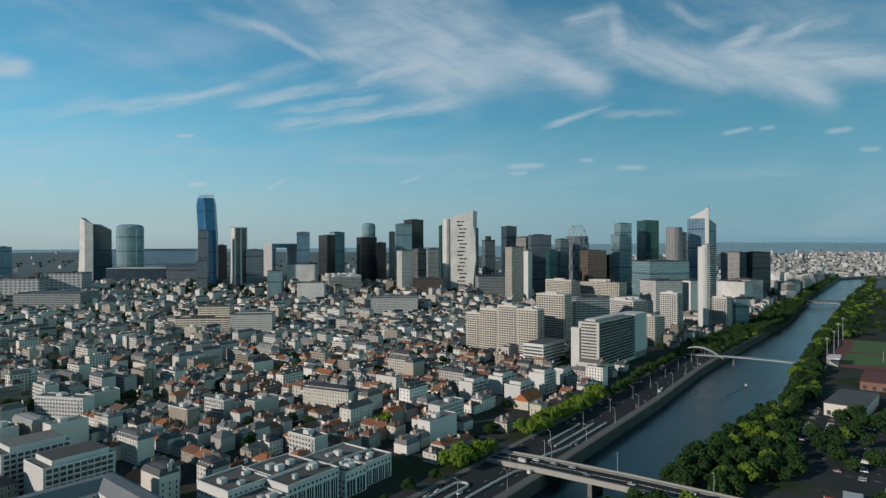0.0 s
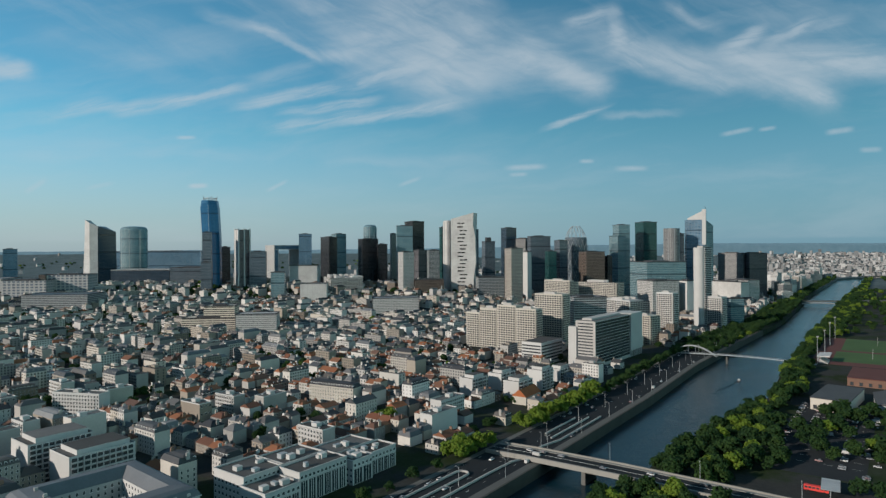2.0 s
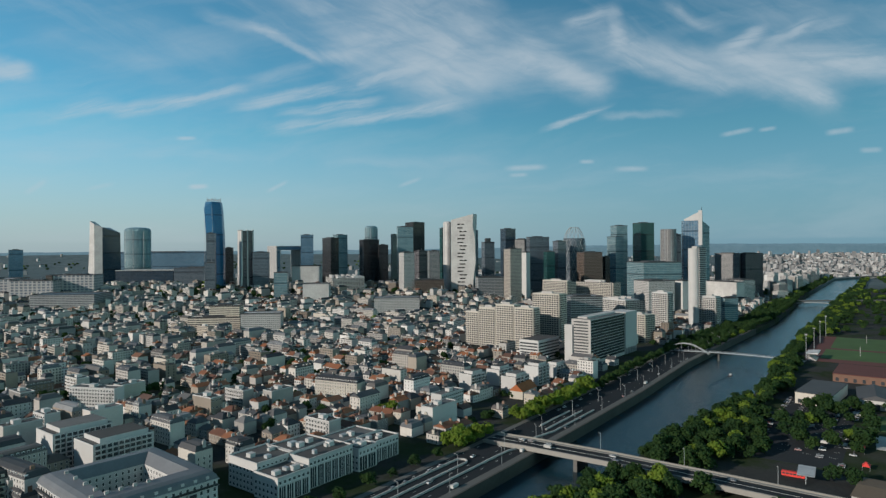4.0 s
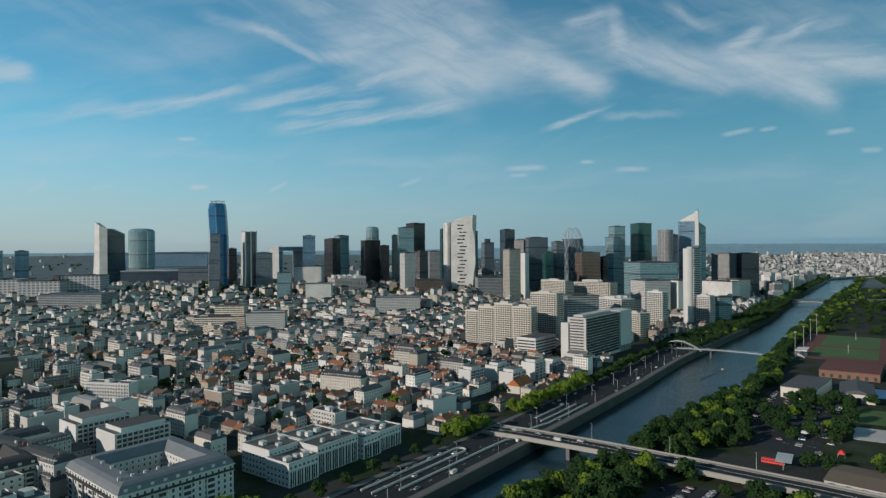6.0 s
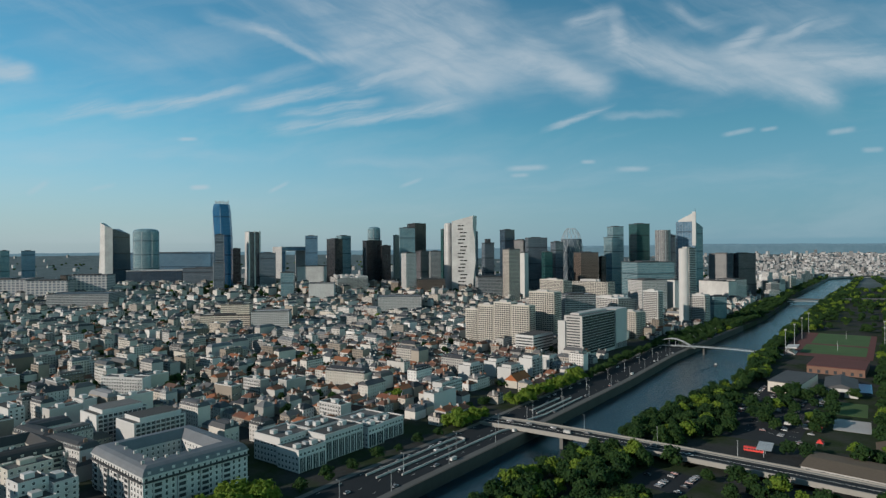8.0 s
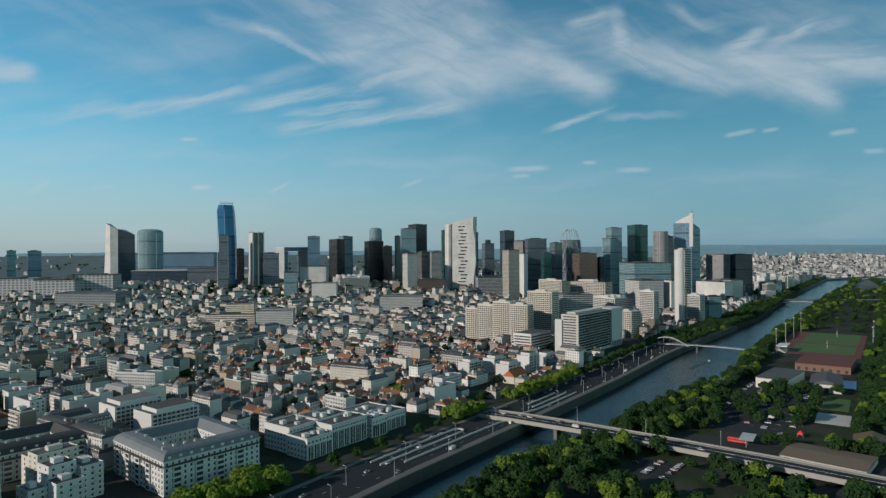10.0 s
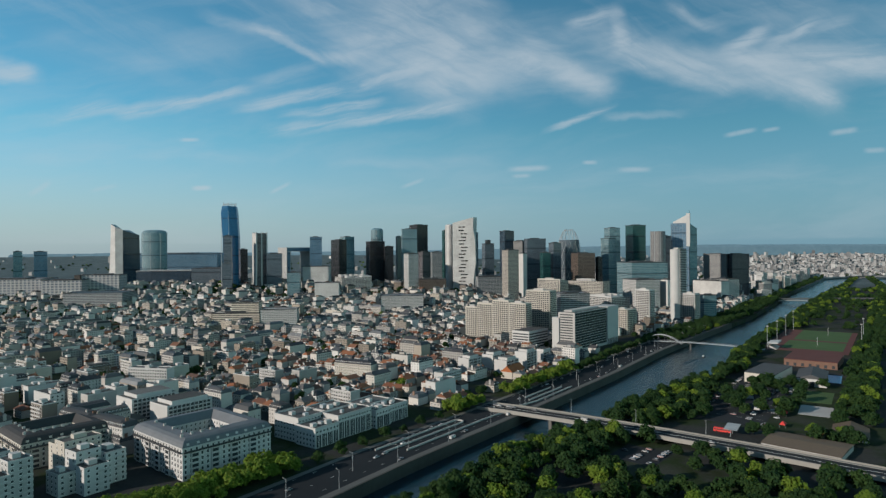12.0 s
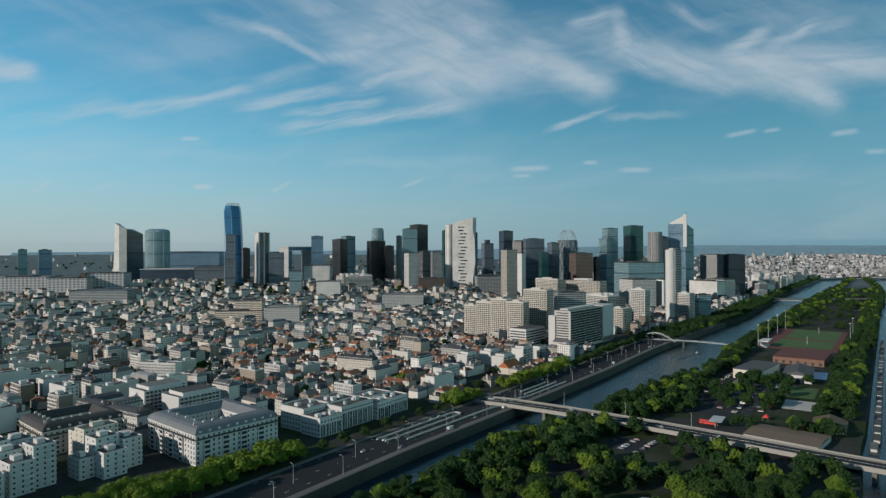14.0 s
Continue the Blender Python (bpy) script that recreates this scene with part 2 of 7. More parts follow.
def ground_surface(n):
    at = n.add("ShaderNodeTexCoord").outputs["Object"]
    patches = n.noise(at, 0.012, 5.0, 0.6)
    colour = n.ramp(patches, [(0.30, (0.026, 0.029, 0.031)), (0.48, (0.040, 0.041, 0.039)), (0.56, (0.022, 0.034, 0.014)), (0.72, (0.050, 0.050, 0.046))])
    speck = n.math("ADD", n.math("MULTIPLY", n.noise(at, 0.4, 6.0, 0.7), 0.9), 0.5)
    grey = n.add("ShaderNodeCombineColor", {0: speck, 1: speck, 2: speck}).outputs[0]
    colour = n.mix(1.0, colour, grey, "MULTIPLY")
    # Far wooded ground, paled and blued: distance haze painted into its colour.
    hazy_wood = n.ramp(n.noise(at, 0.02, 6.0, 0.7), [(0.35, (0.060, 0.085, 0.090)), (0.55, (0.095, 0.120, 0.125)), (0.75, (0.16, 0.18, 0.185))])
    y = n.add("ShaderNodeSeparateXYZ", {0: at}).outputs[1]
    colour = n.mix(n.fall(y, 2300.0, 1700.0), colour, hazy_wood)
    return n.add("ShaderNodeBsdfPrincipled", {"Base Color": colour, "Roughness": 0.95, "Specular IOR Level": 0.05}).outputs[0]


def water_surface(n):
    at = n.add("ShaderNodeTexCoord").outputs["Object"]
    turned = n.add("ShaderNodeMapping", {0: at, 2: (0, 0, radians(-56)), 3: (0.10, 0.22, 1)}).outputs[0]
    waves = n.math("ADD", n.noise(turned, 1.0, 5.0, 0.65, 0.5), n.math("MULTIPLY", n.noise(at, 0.9, 4.0, 0.6), 0.35))
    relief = n.add("ShaderNodeBump", {"Strength": 0.42, "Distance": 1.0, "Height": waves}).outputs[0]
    calm = n.math("ADD", n.math("MULTIPLY", n.noise(at, 0.012, 3.0, 0.5), 0.20), 0.03)
    return n.add("ShaderNodeBsdfPrincipled", {"Base Color": (0.006, 0.024, 0.034, 1), "Roughness": calm, "IOR": 1.33, "Normal": relief}).outputs[0]


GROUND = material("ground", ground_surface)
WATER = material("water", water_surface)
ASPHALT = paint("asphalt", [(0, (0.024, 0.027, 0.030)), (1, (0.031, 0.034, 0.037))], 0.9, 0.5, 0.02, spread=0.35, spec=0.05)
MARKING = paint("road_paint", [(0, (0.55, 0.55, 0.52)), (1, (0.65, 0.65, 0.62))], 0.8)
CONCRETE = paint("concrete", [(0, (0.085, 0.083, 0.078)), (1, (0.11, 0.107, 0.10))], 0.85, 0.7, 0.05)
PALE_CONCRETE = paint("pale_concrete", [(0, (0.300, 0.292, 0.277)), (1, (0.360, 0.345, 0.330))], 0.8, 0.7, 0.05)
QUAY_STONE = paint("quay_stone", [(0, (0.060, 0.060, 0.054)), (1, (0.074, 0.072, 0.065))], 0.9, 0.35, 0.04, spread=0.4, spec=0.1)
GRASS = paint("grass", [(0, (0.045, 0.085, 0.025)), (1, (0.06, 0.10, 0.03))], 0.9, 0.6, 0.03, spread=0.4)
TRACK = paint("track_red", [(0, (0.090, 0.032, 0.027)), (1, (0.105, 0.036, 0.030))], 0.9, 0.5, 0.05)
WALLS = [(0.0, (0.20, 0.178, 0.15)), (0.15, (0.42, 0.405, 0.375)), (0.35, (0.17, 0.165, 0.16)), (0.5, (0.46, 0.45, 0.43)), (0.66, (0.125, 0.10, 0.078)), (0.82, (0.36, 0.325, 0.275)), (1.0, (0.52, 0.51, 0.495))]
WALL = paint("house_wall", WALLS, 0.85, 0.8, 0.08)
WALL_FAR = paint("house_wall_far", WALLS, 0.85, 0.5, 0.05, per_island=True)
WHITE = paint("white_render", [(0, (0.343, 0.339, 0.328)), (1, (0.421, 0.417, 0.406))], 0.8, 0.6, 0.06, spread=0.15)
CREAM = paint("cream_render", [(0, (0.36, 0.335, 0.29)), (1, (0.43, 0.40, 0.35))], 0.8, 0.6, 0.06, spread=0.2)
WALL_DISTANT = paint("house_wall_distant", [(0.0, (0.10, 0.105, 0.11)), (0.3, (0.24, 0.24, 0.24)), (0.6, (0.34, 0.34, 0.34)), (0.8, (0.14, 0.13, 0.125)), (1.0, (0.50, 0.50, 0.49))], 0.9, 0.3, 0.03, per_island=True)
TILES = [(0.0, (0.150, 0.058, 0.032)), (0.25, (0.085, 0.045, 0.034)), (0.45, (0.175, 0.082, 0.048)), (0.7, (0.205, 0.078, 0.036)), (0.85, (0.070, 0.044, 0.038)), (1.0, (0.125, 0.070, 0.050))]
SLATES = [(0.0, (0.028, 0.030, 0.035)), (0.3, (0.060, 0.064, 0.070)), (0.5, (0.035, 0.034, 0.034)), (0.7, (0.125, 0.132, 0.142)), (0.85, (0.060, 0.052, 0.046)), (1.0, (0.17, 0.175, 0.18))]
FLATS = [(0.0, (0.076, 0.074, 0.072)), (0.4, (0.041, 0.040, 0.038)), (0.7, (0.117, 0.115, 0.112)), (1.0, (0.054, 0.054, 0.054))]
TILE = paint("clay_tile", TILES, 0.85, 1.2, 0.1, spread=0.4)
SLATE = paint("zinc_and_slate", SLATES, 0.75, 0.8, 0.1, spread=0.3)
FLAT = paint("roof_felt", FLATS, 0.9, 0.5, 0.08, spread=0.35)
TILE_FAR = paint("clay_tile_far", TILES, 0.85, 0.6, 0.1, per_island=True)
SLATE_FAR = paint("slate_far", SLATES, 0.6, 0.5, 0.1, per_island=True)
FLAT_FAR = paint("roof_felt_far", FLATS, 0.9, 0.4, 0.08, per_island=True)
PANE = paint("window_glass", [(0, (0.025, 0.03, 0.035)), (1, (0.06, 0.065, 0.07))], 0.18, 0.5, 0.2, per_island=True, spec=0.5, bump=0.02)
FRAME = paint("window_frame", [(0, (0.55, 0.54, 0.52)), (1, (0.75, 0.74, 0.72))], 0.6)
BRICK = paint("brick_stack", [(0, (0.121, 0.064, 0.046)), (1, (0.185, 0.124, 0.093))], 0.9, 1.5, 0.2)
BARK = paint("bark", [(0, (0.09, 0.065, 0.045)), (1, (0.12, 0.09, 0.065))], 0.95, 3.0, 0.5)
LEAF_DARK = leafy("leaves_dark", [(0.0, (0.010, 0.028, 0.012)), (0.3, (0.016, 0.041, 0.012)), (0.6, (0.029, 0.060, 0.014)), (0.8, (0.046, 0.076, 0.017)), (1.0, (0.072, 0.086, 0.023))])
LEAF_LIGHT = leafy("leaves_light", [(0.0, (0.054, 0.100, 0.013)), (0.5, (0.088, 0.145, 0.017)), (1.0, (0.13, 0.180, 0.024))])
STEEL = paint("painted_steel", [(0, (0.26, 0.28, 0.29)), (1, (0.33, 0.35, 0.36))], 0.5, 1.0, 0.2, metal=0.1)
ZINC = paint("zinc_sheet", [(0, (0.085, 0.092, 0.102)), (1, (0.11, 0.118, 0.128))], 0.6, 0.8, 0.1, spread=0.3)
DARK_ROOF = paint("dark_roof", [(0, (0.045, 0.048, 0.05)), (1, (0.06, 0.062, 0.065))], 0.8, 0.5, 0.06, spread=0.35)
DARK_METAL = paint("dark_metal", [(0, (0.03, 0.032, 0.035)), (1, (0.045, 0.046, 0.05))], 0.5)
RUBBER = paint("rubber", [(0, (0.02, 0.02, 0.02)), (1, (0.025, 0.025, 0.025))], 0.9)
CARPAINT = paint("car_paint", [(0, (0.6, 0.6, 0.6)), (0.3, (0.03, 0.03, 0.035)), (0.5, (0.25, 0.26, 0.27)), (0.7, (0.05, 0.06, 0.09)), (0.85, (0.7, 0.7, 0.69)), (1, (0.25, 0.03, 0.025))], 0.3, 2.0, 1.0, spec=0.6, spread=0.05)
RED = paint("red_canvas", [(0, (0.50, 0.035, 0.03)), (1, (0.55, 0.05, 0.04))], 0.7)
BLUE_POOL = paint("pool_blue", [(0, (0.05, 0.20, 0.36)), (1, (0.06, 0.22, 0.40))], 0.3)

GL_BLUE = facade("glass_blue", (0.075, 0.15, 0.22), (0.15, 0.20, 0.24), 3.6, 2.8, 0.25, 0.12)
GL_DEEP = facade("glass_deep_blue", (0.012, 0.095, 0.20), (0.02, 0.10, 0.18), 3.7, 3.0, 0.14, 0.10, vary=0.3)
GL_NAVY = facade("glass_navy", (0.014, 0.030, 0.048), (0.025, 0.04, 0.055), 3.7, 3.0, 0.2, 0.12, vary=0.4, metal=0.0)
GL_TEAL = facade("glass_teal", (0.085, 0.17, 0.20), (0.19, 0.24, 0.25), 3.5, 2.6, 0.28, 0.12)
GL_GREEN = facade("glass_green", (0.012, 0.058, 0.058), (0.018, 0.055, 0.056), 3.5, 2.6, 0.2, 0.15)
GL_BLACK = facade("glass_black", (0.014, 0.014, 0.016), (0.018, 0.018, 0.02), 3.5, 2.4, 0.25, 0.2, vary=0.8)
GL_SLATE = facade("glass_slate", (0.060, 0.085, 0.105), (0.11, 0.13, 0.15), 3.4, 2.4, 0.3, 0.2)
GRID_GREY = facade("grid_grey", (0.034, 0.038, 0.043), (0.204, 0.204, 0.200), 3.3, 2.2, 0.38, 0.3, rough=0.4, metal=0.0, louvres=0.0)
GRID_DARK = facade("grid_dark", (0.03, 0.032, 0.04), (0.11, 0.105, 0.11), 3.3, 1.8, 0.3, 0.4)
GRID_WHITE = facade("grid_white", (0.080, 0.088, 0.096), (0.368, 0.360, 0.344), 3.1, 3.0, 0.45, 0.35, rough=0.4, metal=0.0, louvres=0.0)
GRID_BEIGE = facade("grid_beige", (0.066, 0.060, 0.054), (0.294, 0.270, 0.239), 3.0, 2.6, 0.45, 0.3, rough=0.4, metal=0.0, louvres=0.0)
BAND_WHITE = facade("band_white", (0.045, 0.053, 0.060), (0.330, 0.323, 0.315), 3.2, 9.0, 0.5, 0.04, rough=0.4, metal=0.0, louvres=0.0)
BAND_GREY = facade("band_grey", (0.035, 0.045, 0.05), (0.26, 0.27, 0.275), 3.4, 7.5, 0.42, 0.05, rough=0.4, metal=0.0, louvres=0.0)
GRID_BROWN = facade("grid_brown", (0.050, 0.040, 0.034), (0.095, 0.074, 0.060), 3.4, 2.4, 0.3, 0.2, metal=0.0, louvres=0.0)
GRID_SLAB = facade("grid_slab", (0.075, 0.095, 0.125), (0.31, 0.30, 0.29), 6.0, 9.0, 0.42, 0.38, rough=0.4, metal=0.0, louvres=0.0)
STRIP_WINDOWS = facade("strip_windows", (0.03, 0.034, 0.04), (0.30, 0.28, 0.245), 400.0, 3.7, 0.0, 0.36, rough=0.25, metal=0.0, louvres=0.0)
BAND_BEIGE = facade("band_beige", (0.07, 0.06, 0.05), (0.52, 0.46, 0.38), 3.4, 12.0, 0.5, 0.03, rough=0.4, metal=0.0, louvres=0.0)
BRIDGE_STONE = paint("bridge_stone", [(0, (0.20, 0.19, 0.17)), (1, (0.23, 0.22, 0.20))], 0.85, 0.7, 0.05)
STONE_PALE = facade("pale_panels", (0.368, 0.364, 0.352), (0.304, 0.300, 0.288), 3.6, 5.0, 0.06, 0.04, 0.6, vary=0.1, metal=0.0, louvres=0.0)


# ---- mesh helpers ----
def mesh_object(name, bm, mat, parent=None, label=""):
    me = bpy.data.meshes.new(name)
    bm.to_mesh(me)
    bm.free()
    for m in mat if isinstance(mat, (list, tuple)) else (mat,):
        me.materials.append(m)
    ob = new(name, me)
    if parent is not None:
        ob.parent = parent
    if label:
        ob["label"] = label
    return ob


def part(name, bm, mat, parent, label=""):
    return mesh_object(name, bm, mat, parent, label)


def again(ob, name, m, parent):
    """Another object on the same mesh, as a part of parent."""
    o = new(name, ob.data)
    if "kind" in ob:
        o["kind"] = ob["kind"]
    o.parent = parent
    o.matrix_basis = m
    return o


def thing(name, m, label, category, group="", kind=""):
    ob = new(name)
    ob.empty_display_size = 0.5
    ob.matrix_basis = m
    return tagged(ob, label, category, group, kind)


def prism(bm, ring, z0, z1, top=None, mat=0):
    """A solid on a ring of (x, y); top: another ring of as many points (or heights with it) for tapering or slanting."""
    low = [bm.verts.new((x, y, z0)) for x, y in ring]
    high = [bm.verts.new(p if len(p) == 3 else (p[0], p[1], z1)) for p in (top or ring)]
    k = len(ring)
    fs = [bm.faces.new((low[i], low[(i + 1) % k], high[(i + 1) % k], high[i])) for i in range(k)]
    fs += [bm.faces.new(high), bm.faces.new(low[::-1])]
    for f in fs:
        f.material_index = mat
    return fs


def box(bm, x0, y0, z0, x1, y1, z1, mat=0):
    return prism(bm, [(x0, y0), (x1, y0), (x1, y1), (x0, y1)], z0, z1, None, mat)


def ngon(cx, cy, rx, ry, k, a0=0.0):
    return [(cx + rx * math.cos(a0 + 2 * math.pi * i / k), cy + ry * math.sin(a0 + 2 * math.pi * i / k)) for i in range(k)]


def tube(bm, a, b, r0, r1, k=6):
    a, b = Vector(a), Vector(b)
    q = (b - a).to_track_quat("Z", "Y").to_matrix()
    low = [bm.verts.new(a + q @ Vector((r0 * math.cos(2 * math.pi * i / k), r0 * math.sin(2 * math.pi * i / k), 0))) for i in range(k)]
    high = [bm.verts.new(b + q @ Vector((r1 * math.cos(2 * math.pi * i / k), r1 * math.sin(2 * math.pi * i / k), 0))) for i in range(k)]
    for i in range(k):
        bm.faces.new((low[i], low[(i + 1) % k], high[(i + 1) % k], high[i]))
    bm.faces.new(high)
    bm.faces.new(low[::-1])


def swept(bm, pts, radius, k=6):
    """One bent bar through points."""
    rows = []
    for i, p in enumerate(pts):
        q = (pts[min(i + 1, len(pts) - 1)] - pts[max(i - 1, 0)]).to_track_quat("Z", "Y").to_matrix()
        rows.append([bm.verts.new(p + q @ Vector((radius * math.cos(2 * math.pi * j / k), radius * math.sin(2 * math.pi * j / k), 0))) for j in range(k)])
    for a, b in zip(rows, rows[1:]):
        for j in range(k):
            bm.faces.new((a[j], a[(j + 1) % k], b[(j + 1) % k], b[j]))
    bm.faces.new(rows[-1])
    bm.faces.new(rows[0][::-1])


def curve_at(y, knots):
    return float(np.interp(y, [k[0] for k in knots], [k[1] for k in knots]))


def smooth(v, lo, hi):
    k = min(1.0, max(0.0, (v - lo) / (hi - lo)))
    return k * k * (3 - 2 * k)


# ---- the lie of the land ----
BANK_W = [(-400, -470), (184, -83), (271, -25), (365, 44), (442, 99), (560, 183), (706, 280), (900, 425), (1126, 598), (1400, 780), (1752, 1009), (2378, 1450), (2655, 1641), (2800, 1900), (3000, 2700), (4700, 5000)]
BANK_I = [(-400, -400), (60, -118), (209, -22), (277, 26), (330, 80), (415, 149), (447, 183), (570, 294), (667, 353), (826, 462), (1246, 760), (1462, 906), (2092, 1370), (2655, 1760), (2800, 2050), (3000, 2850), (4700, 5150)]
BANK_E = [(-400, -150), (100, 165), (291, 288), (317, 308), (643, 532), (1170, 895), (1608, 1206), (2092, 1520), (2655, 1850), (2800, 2150), (3000, 2960), (4700, 5260)]
STREET, ISLAND = 7.0, 5.0


def land(x, y):
    """Height of the ground west of the river."""
    z = STREET + 44 * smooth(y, 950, 1650) * smooth(-x, -420, 60)
    far = smooth(y, 3000, 4500)
    z += far * (60 + 25 * smooth(x, -200, 2500) + 14 * noise.noise((x * 0.0011, y * 0.0008, 3.1)))
    return z


def build_ground():
    ys = list(range(-400, 1000, 20)) + list(range(1000, 2000, 40)) + list(range(2000, 4701, 90))
    bm = bmesh.new()
    grid = []
    for y in ys:
        w, i, e = curve_at(y, BANK_W), curve_at(y, BANK_I), curve_at(y, BANK_E)
        row = []
        for k in range(25):
            x = -4500 + (w + 4500) * (k / 24) ** 0.6
            row.append((x, y, land(x, y) if k < 24 else land(w, y)))
        isle = ISLAND + land(3000, y) - STREET
        bed = isle - ISLAND - 4
        row += [(w + 0.4, y, bed), ((w + i) / 2, y, bed - 1), (i - 3.0, y, bed), (i + 1.0, y, isle - 0.5)]
        row += [(i + (e - i) * f, y, isle) for f in (0.15, 0.4, 0.6, 0.85)]
        row += [(e - 1.0, y, isle - 0.5), (e + 2.0, y, bed), (e + 60, y, bed), (e + 112, y, bed), (e + 116, y, land(3000, y))]
        for k in range(1, 9):
            x = e + 116 + (max(4600, e + 600) - e - 116) * (k / 8) ** 1.5
            row.append((x, y, land(x, y)))
        grid.append([bm.verts.new(p) for p in row])
    for a, b in zip(grid, grid[1:]):
        for k in range(len(a) - 1):
            bm.faces.new((a[k], a[k + 1], b[k + 1], b[k]))
    tagged(mesh_object("ground", bm, GROUND), "dark asphalt and earth ground between city blocks, painted hazy blue far off", "ground", kind="structure")


def build_water():
    bm = bmesh.new()
    ys = list(range(-400, 4701, 60))
    rows = [[bm.verts.new((curve_at(y, BANK_W) - 1, y, 0)), bm.verts.new((curve_at(y, BANK_E) + 118, y, 0))] for y in ys]
    for a, b in zip(rows, rows[1:]):
        bm.faces.new((a[0], a[1], b[1], b[0]))
    tagged(mesh_object("water", bm, WATER), "calm dark blue river water with ripples", "river", kind="structure")


def along_bank(y0, y1, step=12.0):
    """Points on the west bank with the normal that points inland."""
    out = []
    y = y0
    while y <= y1:
        x = curve_at(y, BANK_W)
        dx = curve_at(y + 15, BANK_W) - curve_at(y - 15, BANK_W)
        t = Vector((dx, 30.0)).normalized()
        out.append((Vector((x, y)), t, Vector((-t.y, t.x))))
        y += step
    return out


def ribbon(bm, pts, a, b, z, thick=0.3):
    """A strip along points, from a to b metres inland."""
    last = None
    for p, t, nrm in pts:
        zz = z if not callable(z) else z(p)
        l, r = p + nrm * a, p + nrm * b
        now = [bm.verts.new((l.x, l.y, zz)), bm.verts.new((r.x, r.y, zz)), bm.verts.new((r.x, r.y, zz - thick)), bm.verts.new((l.x, l.y, zz - thick))]
        if last:
            for k in range(4):
                bm.faces.new((last[k], last[(k + 1) % 4], now[(k + 1) % 4], now[k]))
        last = now


def build_quay():
    pts = along_bank(-200, 1000)
    bm = bmesh.new()
    ribbon(bm, pts, -0.6, 0.6, STREET + 1.0, 11.0)
    tagged(mesh_object("quay_wall", bm, QUAY_STONE), "weathered grey stone quay wall above the river", "quay wall", kind="structure")
    bm = bmesh.new()
    ribbon(bm, pts, 7.0, 40.0, STREET + 0.06, 0.4)
    tagged(mesh_object("road", bm, ASPHALT), "dark asphalt riverside road with several lanes", "road", kind="structure")
    bm = bmesh.new()
    ribbon(bm, pts, 40.0, 44.0, STREET + 0.18, 0.5)
    tagged(mesh_object("pavement", bm, CONCRETE), "grey concrete pavement beside the riverside road", "pavement", kind="structure")
    bm = bmesh.new()
    ribbon(bm, pts, 0.62, 6.9, STREET + 0.14, 0.5)
    tagged(mesh_object("quay_walkway", bm, CONCRETE), "concrete walkway along the river quay", "pavement", kind="structure")
    bm = bmesh.new()
    dashes = along_bank(-200, 950, 7.0)
    for lane in (12.5, 23.0, 38.0):
        for p, t, nrm in dashes[::2]:
            c = p + nrm * lane
            q = [c + t * s * 1.5 + nrm * w * 0.09 for s, w in ((-1, -1), (1, -1), (1, 1), (-1, 1))]
            prism(bm, [(v.x, v.y) for v in q], STREET + 0.055, STREET + 0.07)
    tagged(mesh_object("lane_marking", bm, MARKING), "white dashed lane lines on the asphalt", "road marking", kind="structure")
    # underpass ramps: pale walls that run along the road, round their noses and turn onto the bridge
    def wall_line(pts):
        bm = bmesh.new()
        last = None
        for k, p in enumerate(pts):
            t = (pts[min(k + 1, len(pts) - 1)] - pts[max(k - 1, 0)]).normalized()
            nrm = Vector((-t.y, t.x)) * 0.4
            l, r = p + nrm, p - nrm
            now = [bm.verts.new((l.x, l.y, STREET + 1.2)), bm.verts.new((r.x, r.y, STREET + 1.2)), bm.verts.new((r.x, r.y, STREET - 0.4)), bm.verts.new((l.x, l.y, STREET - 0.4))]
            if last:
                for q in range(4):
                    bm.faces.new((last[q], last[(q + 1) % 4], now[(q + 1) % 4], now[q]))
            else:
                bm.faces.new(now[::-1])
            last = now
        bm.faces.new(last)
        tagged(mesh_object("ramp_wall", bm, PALE_CONCRETE), "pale concrete wall beside an underpass ramp", "ramp wall", kind="structure")
    def offset(y0, y1, a):
        return [p + n * a for p, t, n in along_bank(y0, y1, 6.0)]
    def loop(y0, y1, a, b):
        near, far = offset(y0, y1, a), offset(y0, y1, b)
        mid, rad = (near[-1] + far[-1]) / 2, (b - a) / 2
        d = (near[-1] - near[-2]).normalized()
        side = (near[-1] - mid).normalized()
        arc = [mid + side * rad * math.cos(w) + d * rad * math.sin(w) for w in (0.5, 1.0, 1.57, 2.1, 2.6)]
        return near + arc + far[::-1]
    wall_line(loop(276, 352, 26.0, 34.0))
    wall_line(offset(286, 360, 17.0) + [Vector((39, 386)), Vector((47, 391)), Vector((56, 386))])
    wall_line([Vector((66, 401)), Vector((60, 407)), Vector((60, 414))] + offset(424, 486, 11.0))
    wall_line(offset(424, 480, 18.0))
    wall_line(offset(430, 474, 26.0))


build_ground()
build_water()
build_quay()


